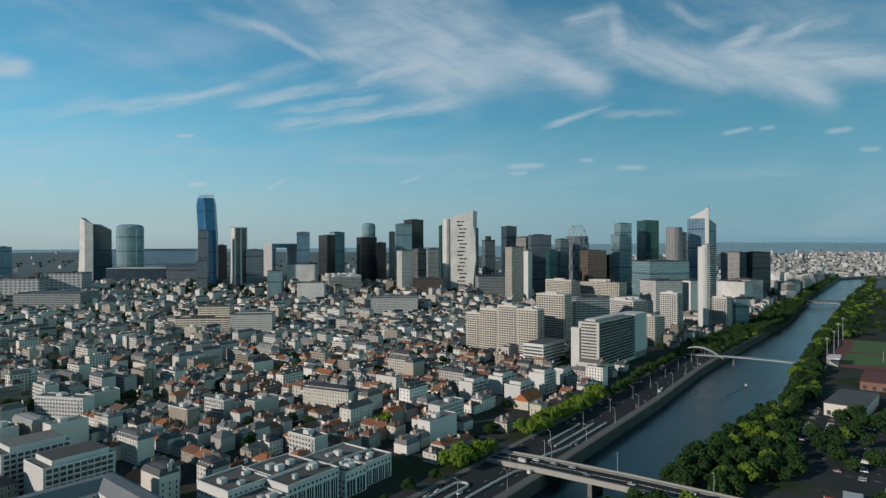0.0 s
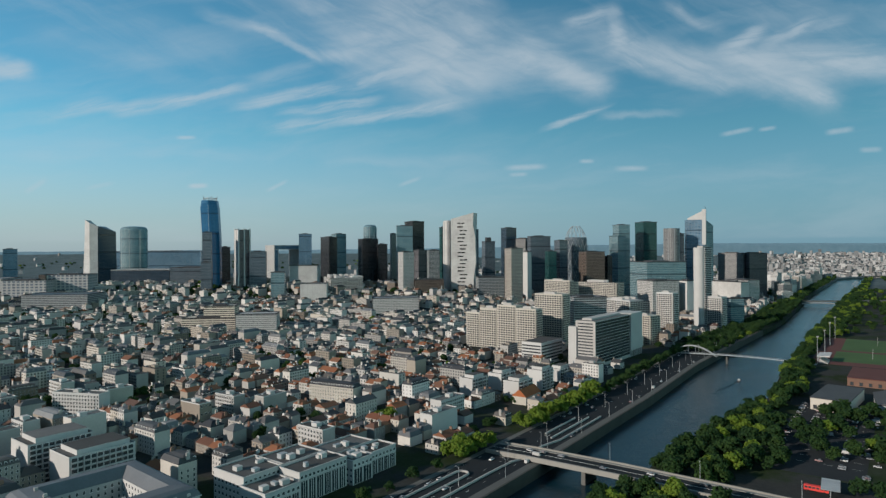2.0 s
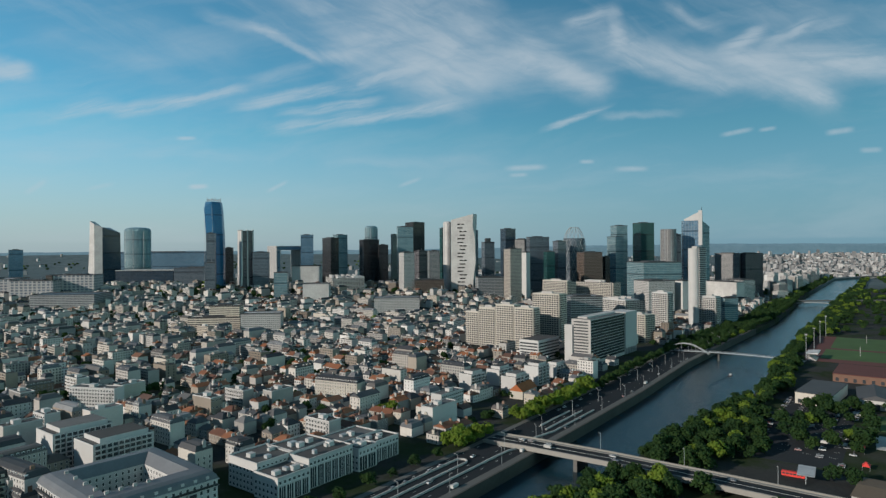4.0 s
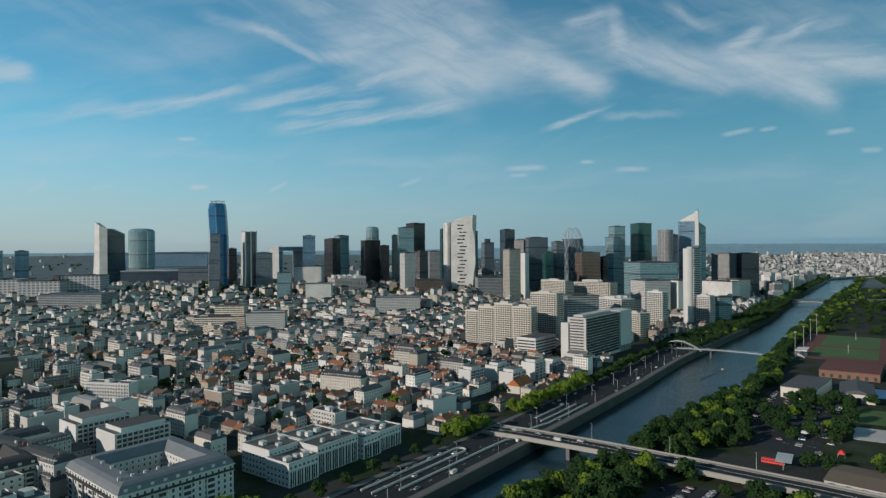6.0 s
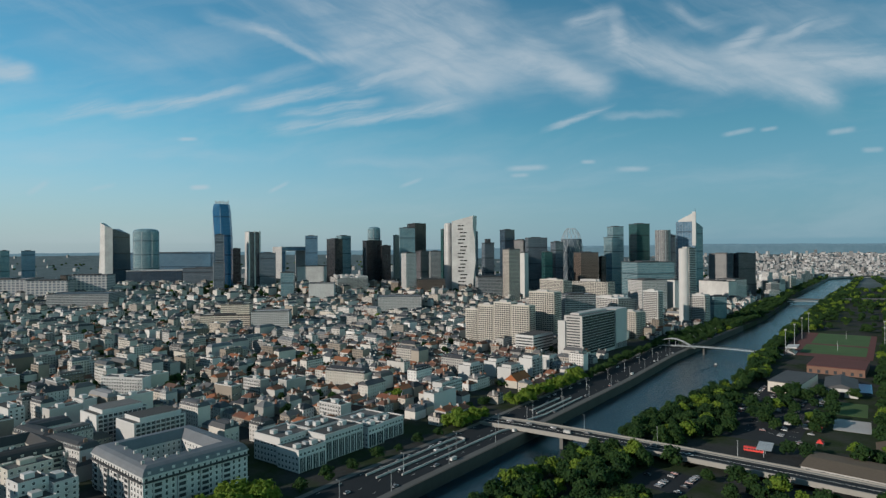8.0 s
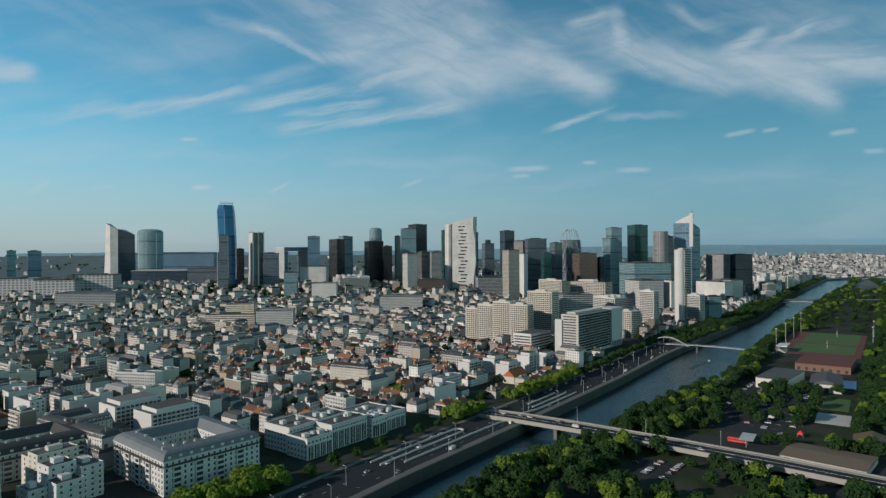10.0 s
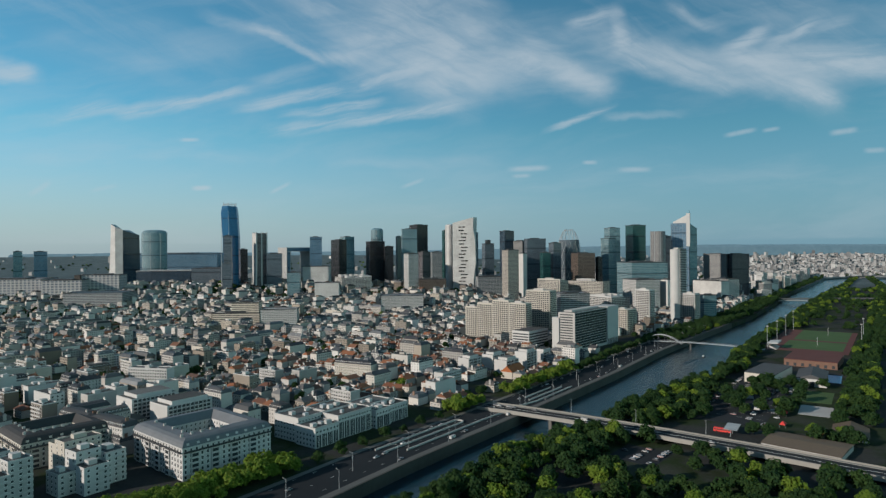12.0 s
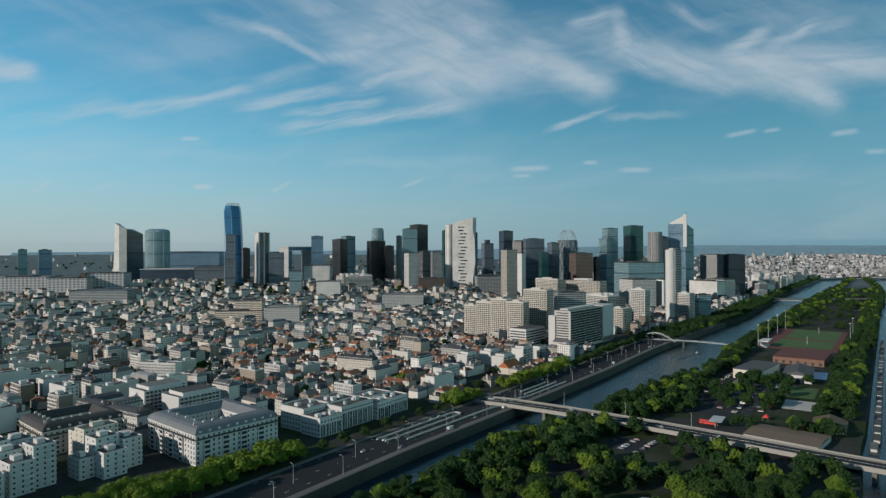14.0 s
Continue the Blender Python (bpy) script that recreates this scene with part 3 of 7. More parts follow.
# ---- towers ----
def tower(kind, label, mat, cx, cy, w, d, top, turn, roof=DARK_METAL, plant=3.0, ground=None, cap=0.0):
    """A block: its nearest corner at (cx, cy), w metres to the east side and d metres to the west side."""
    z0 = (land(cx, cy) if ground is None else ground) - 4
    t = thing(kind, pose(cx, cy, z0, 0, 0, turn), label, "building" if "tower" not in kind else "tower", "city blocks")
    h = top - z0
    bm = bmesh.new()
    box(bm, 0, 0, 0, w, d, h)
    part("facade", bm, mat, t)
    bm = bmesh.new()
    e = min(0.5, w * 0.03)
    for x0, y0, x1, y1 in ((-e, -e, w + e, e), (-e, d - e, w + e, d + e), (-e, e, e, d - e), (w - e, e, w + e, d - e)):
        box(bm, x0, y0, h - 0.2, x1, y1, h + 1.2 + cap)
    part("parapet", bm, roof, t)
    if plant:
        bm = bmesh.new()
        box(bm, w * 0.25, d * 0.25, h - 0.1, w * 0.7, d * 0.75, h + plant)
        part("plant_room", bm, roof, t)
        bm = bmesh.new()
        tube(bm, (w * 0.6, d * 0.5, h + plant - 0.1), (w * 0.6, d * 0.5, h + plant + 5), 0.25, 0.12, 5)
        part("mast", bm, STEEL, t)
    return t


def lofted(bm, rings):
    """A skin over rings of (x, y, z) of equal length, closed at both ends."""
    rows = [[bm.verts.new(p) for p in r] for r in rings]
    k = len(rows[0])
    for a, b in zip(rows, rows[1:]):
        for i in range(k):
            bm.faces.new((a[i], a[(i + 1) % k], b[(i + 1) % k], b[i]))
    bm.faces.new(rows[-1])
    bm.faces.new(rows[0][::-1])


def round_tower(kind, label, mat, x, y, rx, ry, top, crown=0.0, turn=0.0):
    z0 = land(x, y) - 4
    t = thing(kind, pose(x, y, z0, 0, 0, turn), label, "tower", "city blocks")
    h = top - z0
    bm = bmesh.new()
    prism(bm, ngon(0, 0, rx, ry, 32), 0, h - crown)
    part("facade", bm, mat, t)
    if crown:
        bm = bmesh.new()
        lofted(bm, [[(px * s, py * s, h - crown + crown * z) for px, py in ngon(0, 0, rx, ry, 32)] for s, z in ((0.999, 0.0), (0.96, 0.35), (0.85, 0.7), (0.6, 0.92), (0.3, 1.0))])
        part("crown", bm, mat, t)
    bm = bmesh.new()
    for k in range(8):
        a = 2 * math.pi * k / 8
        box(bm, rx * math.cos(a) - 0.5, ry * math.sin(a) - 0.5, 0, rx * math.cos(a) + 0.5, ry * math.sin(a) + 0.5, h - crown)
    part("ribs", bm, STEEL, t)
    return t


def curved_tower(x, y, top):
    """Pale concave front, dark glass side, a roof that slants down."""
    z0 = land(x, y) - 4
    h = top - z0
    t = thing("curved_tower", pose(x, y, z0), "tapering tower with pale curved front and dark glass side", "tower", "city blocks")
    def ring(k, inset, side):
        s = 1 + 0.10 * (1 - k) ** 2
        pts = [(-41 * s + inset, 30), (-41 * s + inset, 4), (-20, -6), (0, 0)] if side == 0 else [(0.2, 0), (41 * s - 8 + 3 * k - inset, 34), (0.2, 40)]
        return pts
    bm = bmesh.new()
    rings = []
    for k in (0, 0.25, 0.5, 0.75, 1.0):
        r = ring(k, 3 * k, 0)
        rings.append([(px, py, h * k if k < 1 else h - 38 * (px + 41) / 82) for px, py in r])
    lofted(bm, rings)
    part("pale_front", bm, STONE_PALE, t, "pale panelled front")
    bm = bmesh.new()
    rings = []
    for k in (0, 0.25, 0.5, 0.75, 1.0):
        r = ring(k, 2 * k, 1)
        rings.append([(px, py, h * k if k < 1 else h - 38 * (px + 41) / 82) for px, py in r])
    lofted(bm, rings)
    part("glass_side", bm, GL_NAVY, t, "dark glass side")


def faceted_blue_tower(x, y, top):
    z0 = land(x, y) - 4
    h = top - z0
    t = thing("faceted_tower", pose(x, y, z0), "tall faceted blue glass skyscraper with open steel crown", "tower", "city blocks")
    rings = []
    for k, l, r in ((0, -21, 22), (0.30, -22, 23), (0.62, -21, 22), (0.92, -20, 18), (1.0, -17, 15)):
        cut = 6 + 5 * math.sin(k * 5)
        rings.append([(l, 14, h * k), (l + cut, -8, h * k), (r - 14, -14, h * k), (r, 4, h * k), (r - 4, 30, h * k), (l + 4, 30, h * k)])
    bm = bmesh.new()
    lofted(bm, rings)
    part("facade", bm, GL_DEEP, t)
    bm = bmesh.new()
    for k in range(12):
        a = 2 * math.pi * k / 12
        px, py = -1 + 15.5 * math.cos(a), 8 + 15.5 * math.sin(a)
        tube(bm, (px, py, h - 1), (px * 1.02, py, h + 8 + 3 * math.sin(k * 2.1)), 0.8, 0.5, 5)
        b2 = 2 * math.pi * (k + 1) / 12
        tube(bm, (px, py, h + 5), (-1 + 15.5 * math.cos(b2), 8 + 15.5 * math.sin(b2), h + 6), 0.6, 0.6, 5)
    part("crown", bm, STEEL, t, "open steel crown")
    bm = bmesh.new()
    tube(bm, (-22, 2, 0), (-19, -4, h * 0.95), 0.5, 0.5, 4)
    tube(bm, (8, -15.5, 0), (2, -14.5, h * 0.95), 0.5, 0.5, 4)
    part("edge_fins", bm, STEEL, t)


def flared_tower(x, y, top):
    z0 = land(x, y) - 4
    h = top - z0
    t = thing("flared_tower", pose(x, y, z0, 0, 0, 35), "white concrete tower whose walls flare out at the foot", "tower", "city blocks")
    bm = bmesh.new()
    box(bm, 0, 0, 0, 26, 26, h)
    part("facade", bm, GRID_DARK, t)
    bm = bmesh.new()
    box(bm, -1.4, 1.0, 0, 0.2, 11.5, h)
    box(bm, -1.4, 14.5, 0, 0.2, 25.0, h)
    part("west_wall", bm, WHITE, t, "white concrete west wall")
    for n, (fx, fy, sx, sy) in enumerate(((0, 0, -1, -1), (26, 0, 1, -1), (0, 26, -1, 1), (26, 26, 1, 1), (0, 13, -1, 0), (13, 0, 0, -1))):
        bm = bmesh.new()
        lofted(bm, [[(fx + sx * o - 1.6, fy + sy * o - 1.6, z), (fx + sx * o + 1.6, fy + sy * o - 1.6, z), (fx + sx * o + 1.6, fy + sy * o + 1.6, z), (fx + sx * o - 1.6, fy + sy * o + 1.6, z)]
                    for o, z in ((5.0, 0), (2.0, h * 0.12), (0.6, h * 0.3), (0.3, h + 2))])
        part("fin", bm, WHITE, t)
    bm = bmesh.new()
    for k in range(int(h / 3.2)):
        box(bm, -0.5, 2, k * 3.2 + 20, 0.2, 24, k * 3.2 + 21.2) if k * 3.2 + 21 < h else None
    part("balcony_bands", bm, WHITE, t)


def leaning_white_tower(x, y, top):
    """The pale faceted slab with a zigzag of windows."""
    z0 = land(x, y) - 4
    h = top - z0
    t = thing("white_faceted_tower", pose(x, y, z0), "white faceted office tower with a zigzag of dark windows", "tower", "city blocks")
    def face(k):
        lean = 1.2 * math.sin(k * 7)
        return [(-27 + lean * 0.3, 4), (24 + lean + (6 if 0.35 < k < 0.75 else 0), -4), (34 + lean * 0.5, 14), (28, 40), (-27, 40)]
    bm = bmesh.new()
    lofted(bm, [[(px, py, h * k if k < 1 else h - 14 * (24 - px) / 52 * (1 if px < 24 else 0)) for px, py in face(k)] for k in (0, 0.2, 0.4, 0.55, 0.7, 0.85, 1.0)])
    part("facade", bm, STONE_PALE, t)
    bm = bmesh.new()
    for k in range(18):
        z = h * (0.10 + 0.045 * k)
        s = (k // 2) % 2
        for j in range(2):
            cx = -8 + 5 * s + 9 * j * (1 if k % 2 else 0.6)
            yy = 4 - 8 * (cx + 27) / 51
            box(bm, cx - 4, yy - 0.5, z, cx + 4, yy + 0.6, z + 2.6)
    part("window_strips", bm, GL_BLACK, t, "zigzag of dark windows")
    bm = bmesh.new()
    box(bm, 30, 6, h * 0.05, 37, 34, h * 0.80)
    part("side_wing", bm, GL_SLATE, t)


def hollow_cube(x, y, size, top):
    """A cube open from front to back, standing on two side blocks."""
    z0 = land(x, y) - 4
    h = top - z0
    t = thing("arch_block", pose(x, y, z0, 0, 0, 33), "huge hollow cube-shaped office block clad in pale stone", "building", "city blocks")
    k = size * 0.15
    for name, x0, x1, b, e in (("side_block", 0, k, 0, h - k), ("side_block", size - k, size, 0, h - k), ("roof_block", 0, size, h - k, h)):
        bm = bmesh.new()
        box(bm, x0, 0, b, x1, size, e)
        part(name, bm, GRID_WHITE, t)
    for name, x0, x1, b, e in (("glass_front", 2, k - 2, 3, h - k), ("glass_front", size - k + 2, size - 2, 3, h - k), ("glass_front", 2, size - 2, h - k + 2, h - 2)):
        bm = bmesh.new()
        box(bm, x0, -0.4, b, x1, 0.2, e)
        part(name, bm, GL_BLUE, t, "blue glass front")
    return t


def egg_tower(x, y, top):
    z0 = land(x, y) - 4
    h = top - z0
    t = thing("lattice_tower", pose(x, y, z0), "oval dark glass tower wrapped in a pale steel lattice dome", "tower", "city blocks")
    def r(k):
        return 27 * (0.90 + 0.18 * math.sin(min(k, 1) * 2.6)) * (1 if k < 0.72 else math.sqrt(max(0.0, 1 - ((k - 0.72) / 0.29) ** 2)))
    bm = bmesh.new()
    lofted(bm, [[(px, py, h * k) for px, py in ngon(0, 0, r(min(k, 0.72)) * 0.93, r(min(k, 0.72)) * 0.8, 28)] for k in (0, 0.2, 0.4, 0.6, 0.72, 0.84)])
    part("facade", bm, GL_SLATE, t)
    bm = bmesh.new()
    ks = [0.02 + 0.97 * i / 22 for i in range(23)]
    for turn in (1, -1):
        for s in range(14):
            for k0, k1 in zip(ks, ks[1:]):
                a0, a1 = 2 * math.pi * s / 14 + turn * k0 * 2.6, 2 * math.pi * s / 14 + turn * k1 * 2.6
                tube(bm, (r(k0) * math.cos(a0), 0.87 * r(k0) * math.sin(a0), h * k0), (r(k1) * math.cos(a1), 0.87 * r(k1) * math.sin(a1), h * k1), 0.42, 0.42, 3)
    part("lattice", bm, STEEL, t, "pale diagonal steel lattice")


def bladed_tower(x, y, spire):
    """The tall tower with a white sail-like blade and a spire."""
    z0 = land(x, y) - 4
    h = spire - z0
    t = thing("bladed_tower", pose(x, y, z0), "tall blue glass skyscraper with white blade and spire", "tower", "city blocks")
    bm = bmesh.new()
    lofted(bm, [[(-39, 12, 0), (-2, -8, 0), (-2, 30, 0), (-36, 34, 0)], [(-39, 12, h * 0.86), (-2, -8, h * 0.88), (-2, 30, h * 0.88), (-36, 34, h * 0.86)]])
    part("west_wing", bm, GL_BLUE, t)
    bm = bmesh.new()
    lofted(bm, [[(0, -6, 0), (26, 10, 0), (24, 36, 0), (0, 30, 0)], [(0, -6, h * 0.86), (26, 10, h * 0.80), (24, 36, h * 0.80), (0, 30, h * 0.86)]])
    part("east_wing", bm, GL_TEAL, t)
    bm = bmesh.new()
    prism(bm, [(-38, 11), (-1, -9), (0, -7), (-37, 13)], h * 0.86, h * 0.865, [(-38, 11, h * 0.875), (-1, -9, h * 0.965), (0, -7, h * 0.965), (-37, 13, h * 0.875)])
    prism(bm, [(-9, -7.5), (-1, -11), (1, -9), (-7, -5.0)], h * 0.60, h * 0.966)
    part("blade", bm, WHITE, t, "white triangular blade")
    bm = bmesh.new()
    tube(bm, (-1, -8, h * 0.93), (-1, -8, h), 1.1, 0.3, 6)
    part("spire", bm, DARK_METAL, t)


def slim_white_tower(x, y, top, base):
    z0 = base
    h = top - z0
    t = thing("slim_tower", pose(x, y, z0, 0, 0, -56), "slim white residential tower with rounded ends and balconies", "tower", "city blocks")
    bm = bmesh.new()
    ring = [(px, py - 6) for px, py in ngon(0, 0, 9, 9, 24) if py < 0.1] + [(9, 14), (-9, 14)]
    prism(bm, ring, 0, h)
    part("core", bm, WHITE, t)
    n = int(h / 3.1) - 1
    row = None
    for k in range(n):
        z = 6 + k * 3.1
        if row is None:
            bm = bmesh.new()
            box(bm, 8.9, -6, 0, 11.0, 14, 1.1)
            row = part("balcony", bm, WHITE, t)
            row.matrix_basis = pose(0, 0, z)
            bm = bmesh.new()
            box(bm, 8.9, -5, 1.15, 9.06, 13.5, 3.0)
            glass = part("window_strip", bm, PANE, t)
            glass.matrix_basis = pose(0, 0, z)
        else:
            again(row, "balcony", pose(0, 0, z), t)
            again(glass, "window_strip", pose(0, 0, z), t)
    bm = bmesh.new()
    box(bm, -5, -4, h - 0.1, 5, 10, h + 3)
    part("plant_room", bm, PALE_CONCRETE, t)


def balcony_slab(name, label, cx, cy, w, d, top, turn, wall=CREAM, floor=3.0, z0=None):
    """A residential slab with real window rows and balcony fronts on each storey, nearest corner first."""
    z0 = land(cx, cy) if z0 is None else z0
    t = thing(name, pose(cx, cy, z0 - 0.5, 0, 0, turn), label, "building", "residential slabs")
    h = top - z0
    bays = max(1, round(w / 13))
    pick = random.Random(int(w * 7 + h))
    for k in range(bays):
        bm = bmesh.new()
        out = 0.0 if k % 2 == 0 else 0.3
        box(bm, w * k / bays + 0.01, -out, 0, w * (k + 1) / bays - 0.01, d, h - (pick.choice((0, 0, 3, 6)) if bays > 1 else 0))
        part("bay", bm, wall, t)
    n = max(2, int(h / floor))
    first = {}
    for k in range(n):
        z = 1.0 + k * floor
        if z + 2.2 > h:
            break
        for side, length in (("south", w), ("west", d)):
            m = pose(0, 0, z) if side == "south" else pose(0, 0, z, 0, 0, 90) @ Matrix.Scale(-1, 4, (0, 1, 0))
            if side not in first:
                bm = bmesh.new()
                box(bm, 0.8, -0.38, -0.5, length - 0.8, 0.05, 1.75)
                g = part("window_strip", bm, STRIP_WINDOWS, t)
                bm = bmesh.new()
                ring = [(-1.5, -0.85), (0.0, -0.85), (0.0, -0.65), (-1.35, -0.65), (-1.35, 0.15), (-1.5, 0.15)]
                ends = [[bm.verts.new((px, py, pz)) for py, pz in ring] for px in (length * 0.04, length * 0.96)]
                for j in range(6):
                    bm.faces.new((ends[0][j], ends[1][j], ends[1][(j + 1) % 6], ends[0][(j + 1) % 6]))
                bm.faces.new(ends[0])
                bm.faces.new(ends[1][::-1])
                b = part("balcony", bm, wall, t)
                g.matrix_basis = b.matrix_basis = m
                first[side] = (g, b)
            else:
                again(first[side][0], "window_strip", m, t)
                again(first[side][1], "balcony", m, t)
    for i in range(max(1, int(w / 14))):
        bm = bmesh.new()
        box(bm, 3 + i * 14, d * 0.3, h - 6.1, 8 + i * 14, d * 0.7, h + 2.6)
        part("roof_hut", bm, PALE_CONCRETE, t)
    return t


def skyline():
    g = "glass office tower among other high-rises"
    tower("office_tower", "pale blue glass tower with flat roof", GL_TEAL, -1336, 1800, 23.5, 39.1, 146, 35)
    tower("office_tower", "dark blue glass tower with flat roof", GL_BLUE, -1272, 1800, 35.2, 22.3, 145, 35)
    curved_tower(-981.7, 1769.3, 66 + 162)
    round_tower("oval_tower", "oval glass tower with curved crown and vertical ribs", GL_TEAL, -1000.4, 2014.4, 42, 30, 217, 12)
    tower("long_office", "long low blue glass office block", GL_BLUE, -1143, 2150, 297.6, 109.8, 136, 5)
    tower("long_office", "long flat-roofed glass hall with pale roof edge", GL_NAVY, -882, 1650, 150, 84.0, 88, 4, WHITE, plant=0)
    tower("long_office", "low terraced grey office block", GL_SLATE, -722, 1640, 120, 60, 94, 4, plant=3)
    faceted_blue_tower(-568.0, 1507.5, 259)
    tower("glass_annex", "grey glass block with bright window grid", GL_SLATE, -560, 1440, 19.4, 14.7, 180, 10)
    tower("glass_annex", "low grey glass office block", GL_SLATE, -556, 1420, 23.0, 14.5, 112, 10)
    tower("office_tower", "narrow dark office tower", GL_BLACK, -574, 1600, 22.6, 12.4, 147, 20)
    flared_tower(-488.5, 1477.4, 188)
    tower("office_block", "dark green glass office block", GL_SLATE, -464, 1480, 37.5, 25.2, 135, 12)
    hollow_cube(-533, 1950, 92, 154)
    tower("office_block", "small pale blue box-shaped block", GL_TEAL, -378, 1350, 28.8, 22.9, 91, 6)
    tower("office_tower", "steel blue glass tower", GL_BLUE, -452, 1930, 38.5, 32.9, 187, 12)
    tower("office_tower", "black glass office tower", GL_BLACK, -317, 1700, 23.9, 55.2, 173, 35)
    tower("office_tower", "pale glass tower with dark top", GL_TEAL, -332, 1900, 32.9, 35.3, 186, 35)
    tower("office_tower", "broad black glass office tower", GL_BLACK, -232, 1740, 45.9, 40.1, 168, 25)
    tower("office_tower", "black glass side tower", GL_BLACK, -186, 1720, 25.2, 23.5, 153, 15)
    round_tower("glass_cylinder_tower", "slim cylindrical glass tower with slanted top", GL_TEAL, -225.0, 1860.7, 19, 19, 212, 8)
    tower("low_office", "long pale low office block", STONE_PALE, -400, 1600, 72.6, 48.8, 99, 5, plant=0)
    balcony_slab("residential_block", "white residential slab with rows of windows", -262, 1420, 73.9, 117.9, 79, 18, WHITE)
    tower("theatre_block", "plain pale grey box-shaped hall", STONE_PALE, -299, 1280, 53.4, 38.9, 70, 5, plant=0)
    tower("office_tower", "narrow pale grey office tower", GRID_GREY, -165, 1900, 16.4, 8.8, 186, 35)
    tower("office_tower", "blue green glass tower with floor bands", GL_TEAL, -141, 1800, 45.3, 27.5, 206, 10)
    tower("office_tower", "tall dark glass tower with antenna", GL_BLACK, -101, 1900, 41.1, 47.0, 223, 35)
    tower("residential_tower", "white and grey residential tower with vertical bands", GRID_WHITE, -98, 1420, 26.3, 32.7, 133, 25)
    tower("office_tower", "grey brown office tower", GRID_DARK, -71, 1600, 25.9, 24.7, 136, 35)
    tower("office_tower", "dark banded office tower", BAND_GREY, -47, 1700, 32.1, 34.7, 136, 10)
    tower("brick_office", "low brown brick office block with window grid", GRID_BROWN, -71, 1420, 65.9, 36.1, 70, 8)
    tower("office_tower", "narrow dark green glass tower", GL_GREEN, -12, 1600, 15.5, 9.9, 194, 35)
    round_tower("rounded_tower", "pale rounded glass tower", STONE_PALE, 3.2, 1508.8, 11, 14, 208, 4)
    leaning_white_tower(37.7, 1454.3, 223)
    tower("office_tower", "dark glass tower with stepped top", GL_SLATE, 111, 1800, 29.7, 30.8, 160, 15, plant=12)
    tower("office_tower", "angular dark blue glass tower", GL_NAVY, 162, 1700, 31.5, 28.5, 195, 25)
    tower("low_office", "low banded office block", BAND_GREY, 71, 1400, 58.7, 35.5, 76, 8)
    tower("residential_tower", "beige tower with vertical window bands", GRID_BEIGE, 137, 1330, 28.5, 27.8, 140, 25)
    tower("residential_tower", "white residential slab tower", WHITE, 180, 1400, 12.1, 17.2, 132, 35)
    tower("office_tower", "pale olive office tower", GRID_GREY, 211, 1680, 18.1, 44.0, 166, 35)
    tower("office_tower", "dark green glass office tower", GL_SLATE, 221, 1650, 55.6, 24.1, 171, 14)
    tower("office_tower", "small green glass tower", GL_GREEN, 243, 1500, 20.6, 20.5, 133, 15)
    tower("office_tower", "grey glass office tower with flat roof", GL_SLATE, 273, 1520, 23.7, 22.2, 158, 25)
    egg_tower(326.3, 1588.3, 197)
    tower("office_block", "brown reflective glass office block", GRID_BROWN, 322, 1450, 45.8, 43.1, 131, 12)
    tower("office_block", "narrow dark office block", GL_BLACK, 384, 1500, 16.2, 9.2, 120, 35)
    tower("office_tower", "pale blue glass tower with slanted setback", GL_TEAL, 449, 1650, 25.7, 34.5, 171, 25, plant=0)
    tower("office_tower", "upper pale glass slab tower", GL_TEAL, 460, 1680, 31.8, 35.7, 201, 12)
    tower("office_tower", "dark green glass tower with flat top", GL_GREEN, 538, 1720, 40.7, 43.9, 210, 14)
    round_tower("rounded_tower", "rounded beige and glass tower", GRID_GREY, 552.7, 1547.3, 19, 20, 187)
    tower("office_tower", "dark glass office tower with flat roof", GL_SLATE, 602, 1640, 19.5, 22.4, 176, 15)
    bladed_tower(642.2, 1569.2, 243)
    tower("office_block", "low glass office block with slanted roof", GL_TEAL, 398, 1250, 85.5, 68.8, 111, 12)
    slim_white_tower(419.9, 1036.6, 140, 5)
    tower("grid_office", "grey concrete office block with dense window grid", GRID_GREY, 799, 1700, 25.7, 64.6, 124, 50)
    tower("grid_office", "dark concrete office block with dense window grid", GRID_DARK, 812, 1690, 51.2, 42.8, 124, 8)
    tower("office_block", "pale concrete podium block", STONE_PALE, 677, 1450, 29.5, 84.3, 59, 30)
    tower("office_block", "pale office block near the river", GRID_WHITE, 707, 1480, 38.8, 61.7, 62, 25)


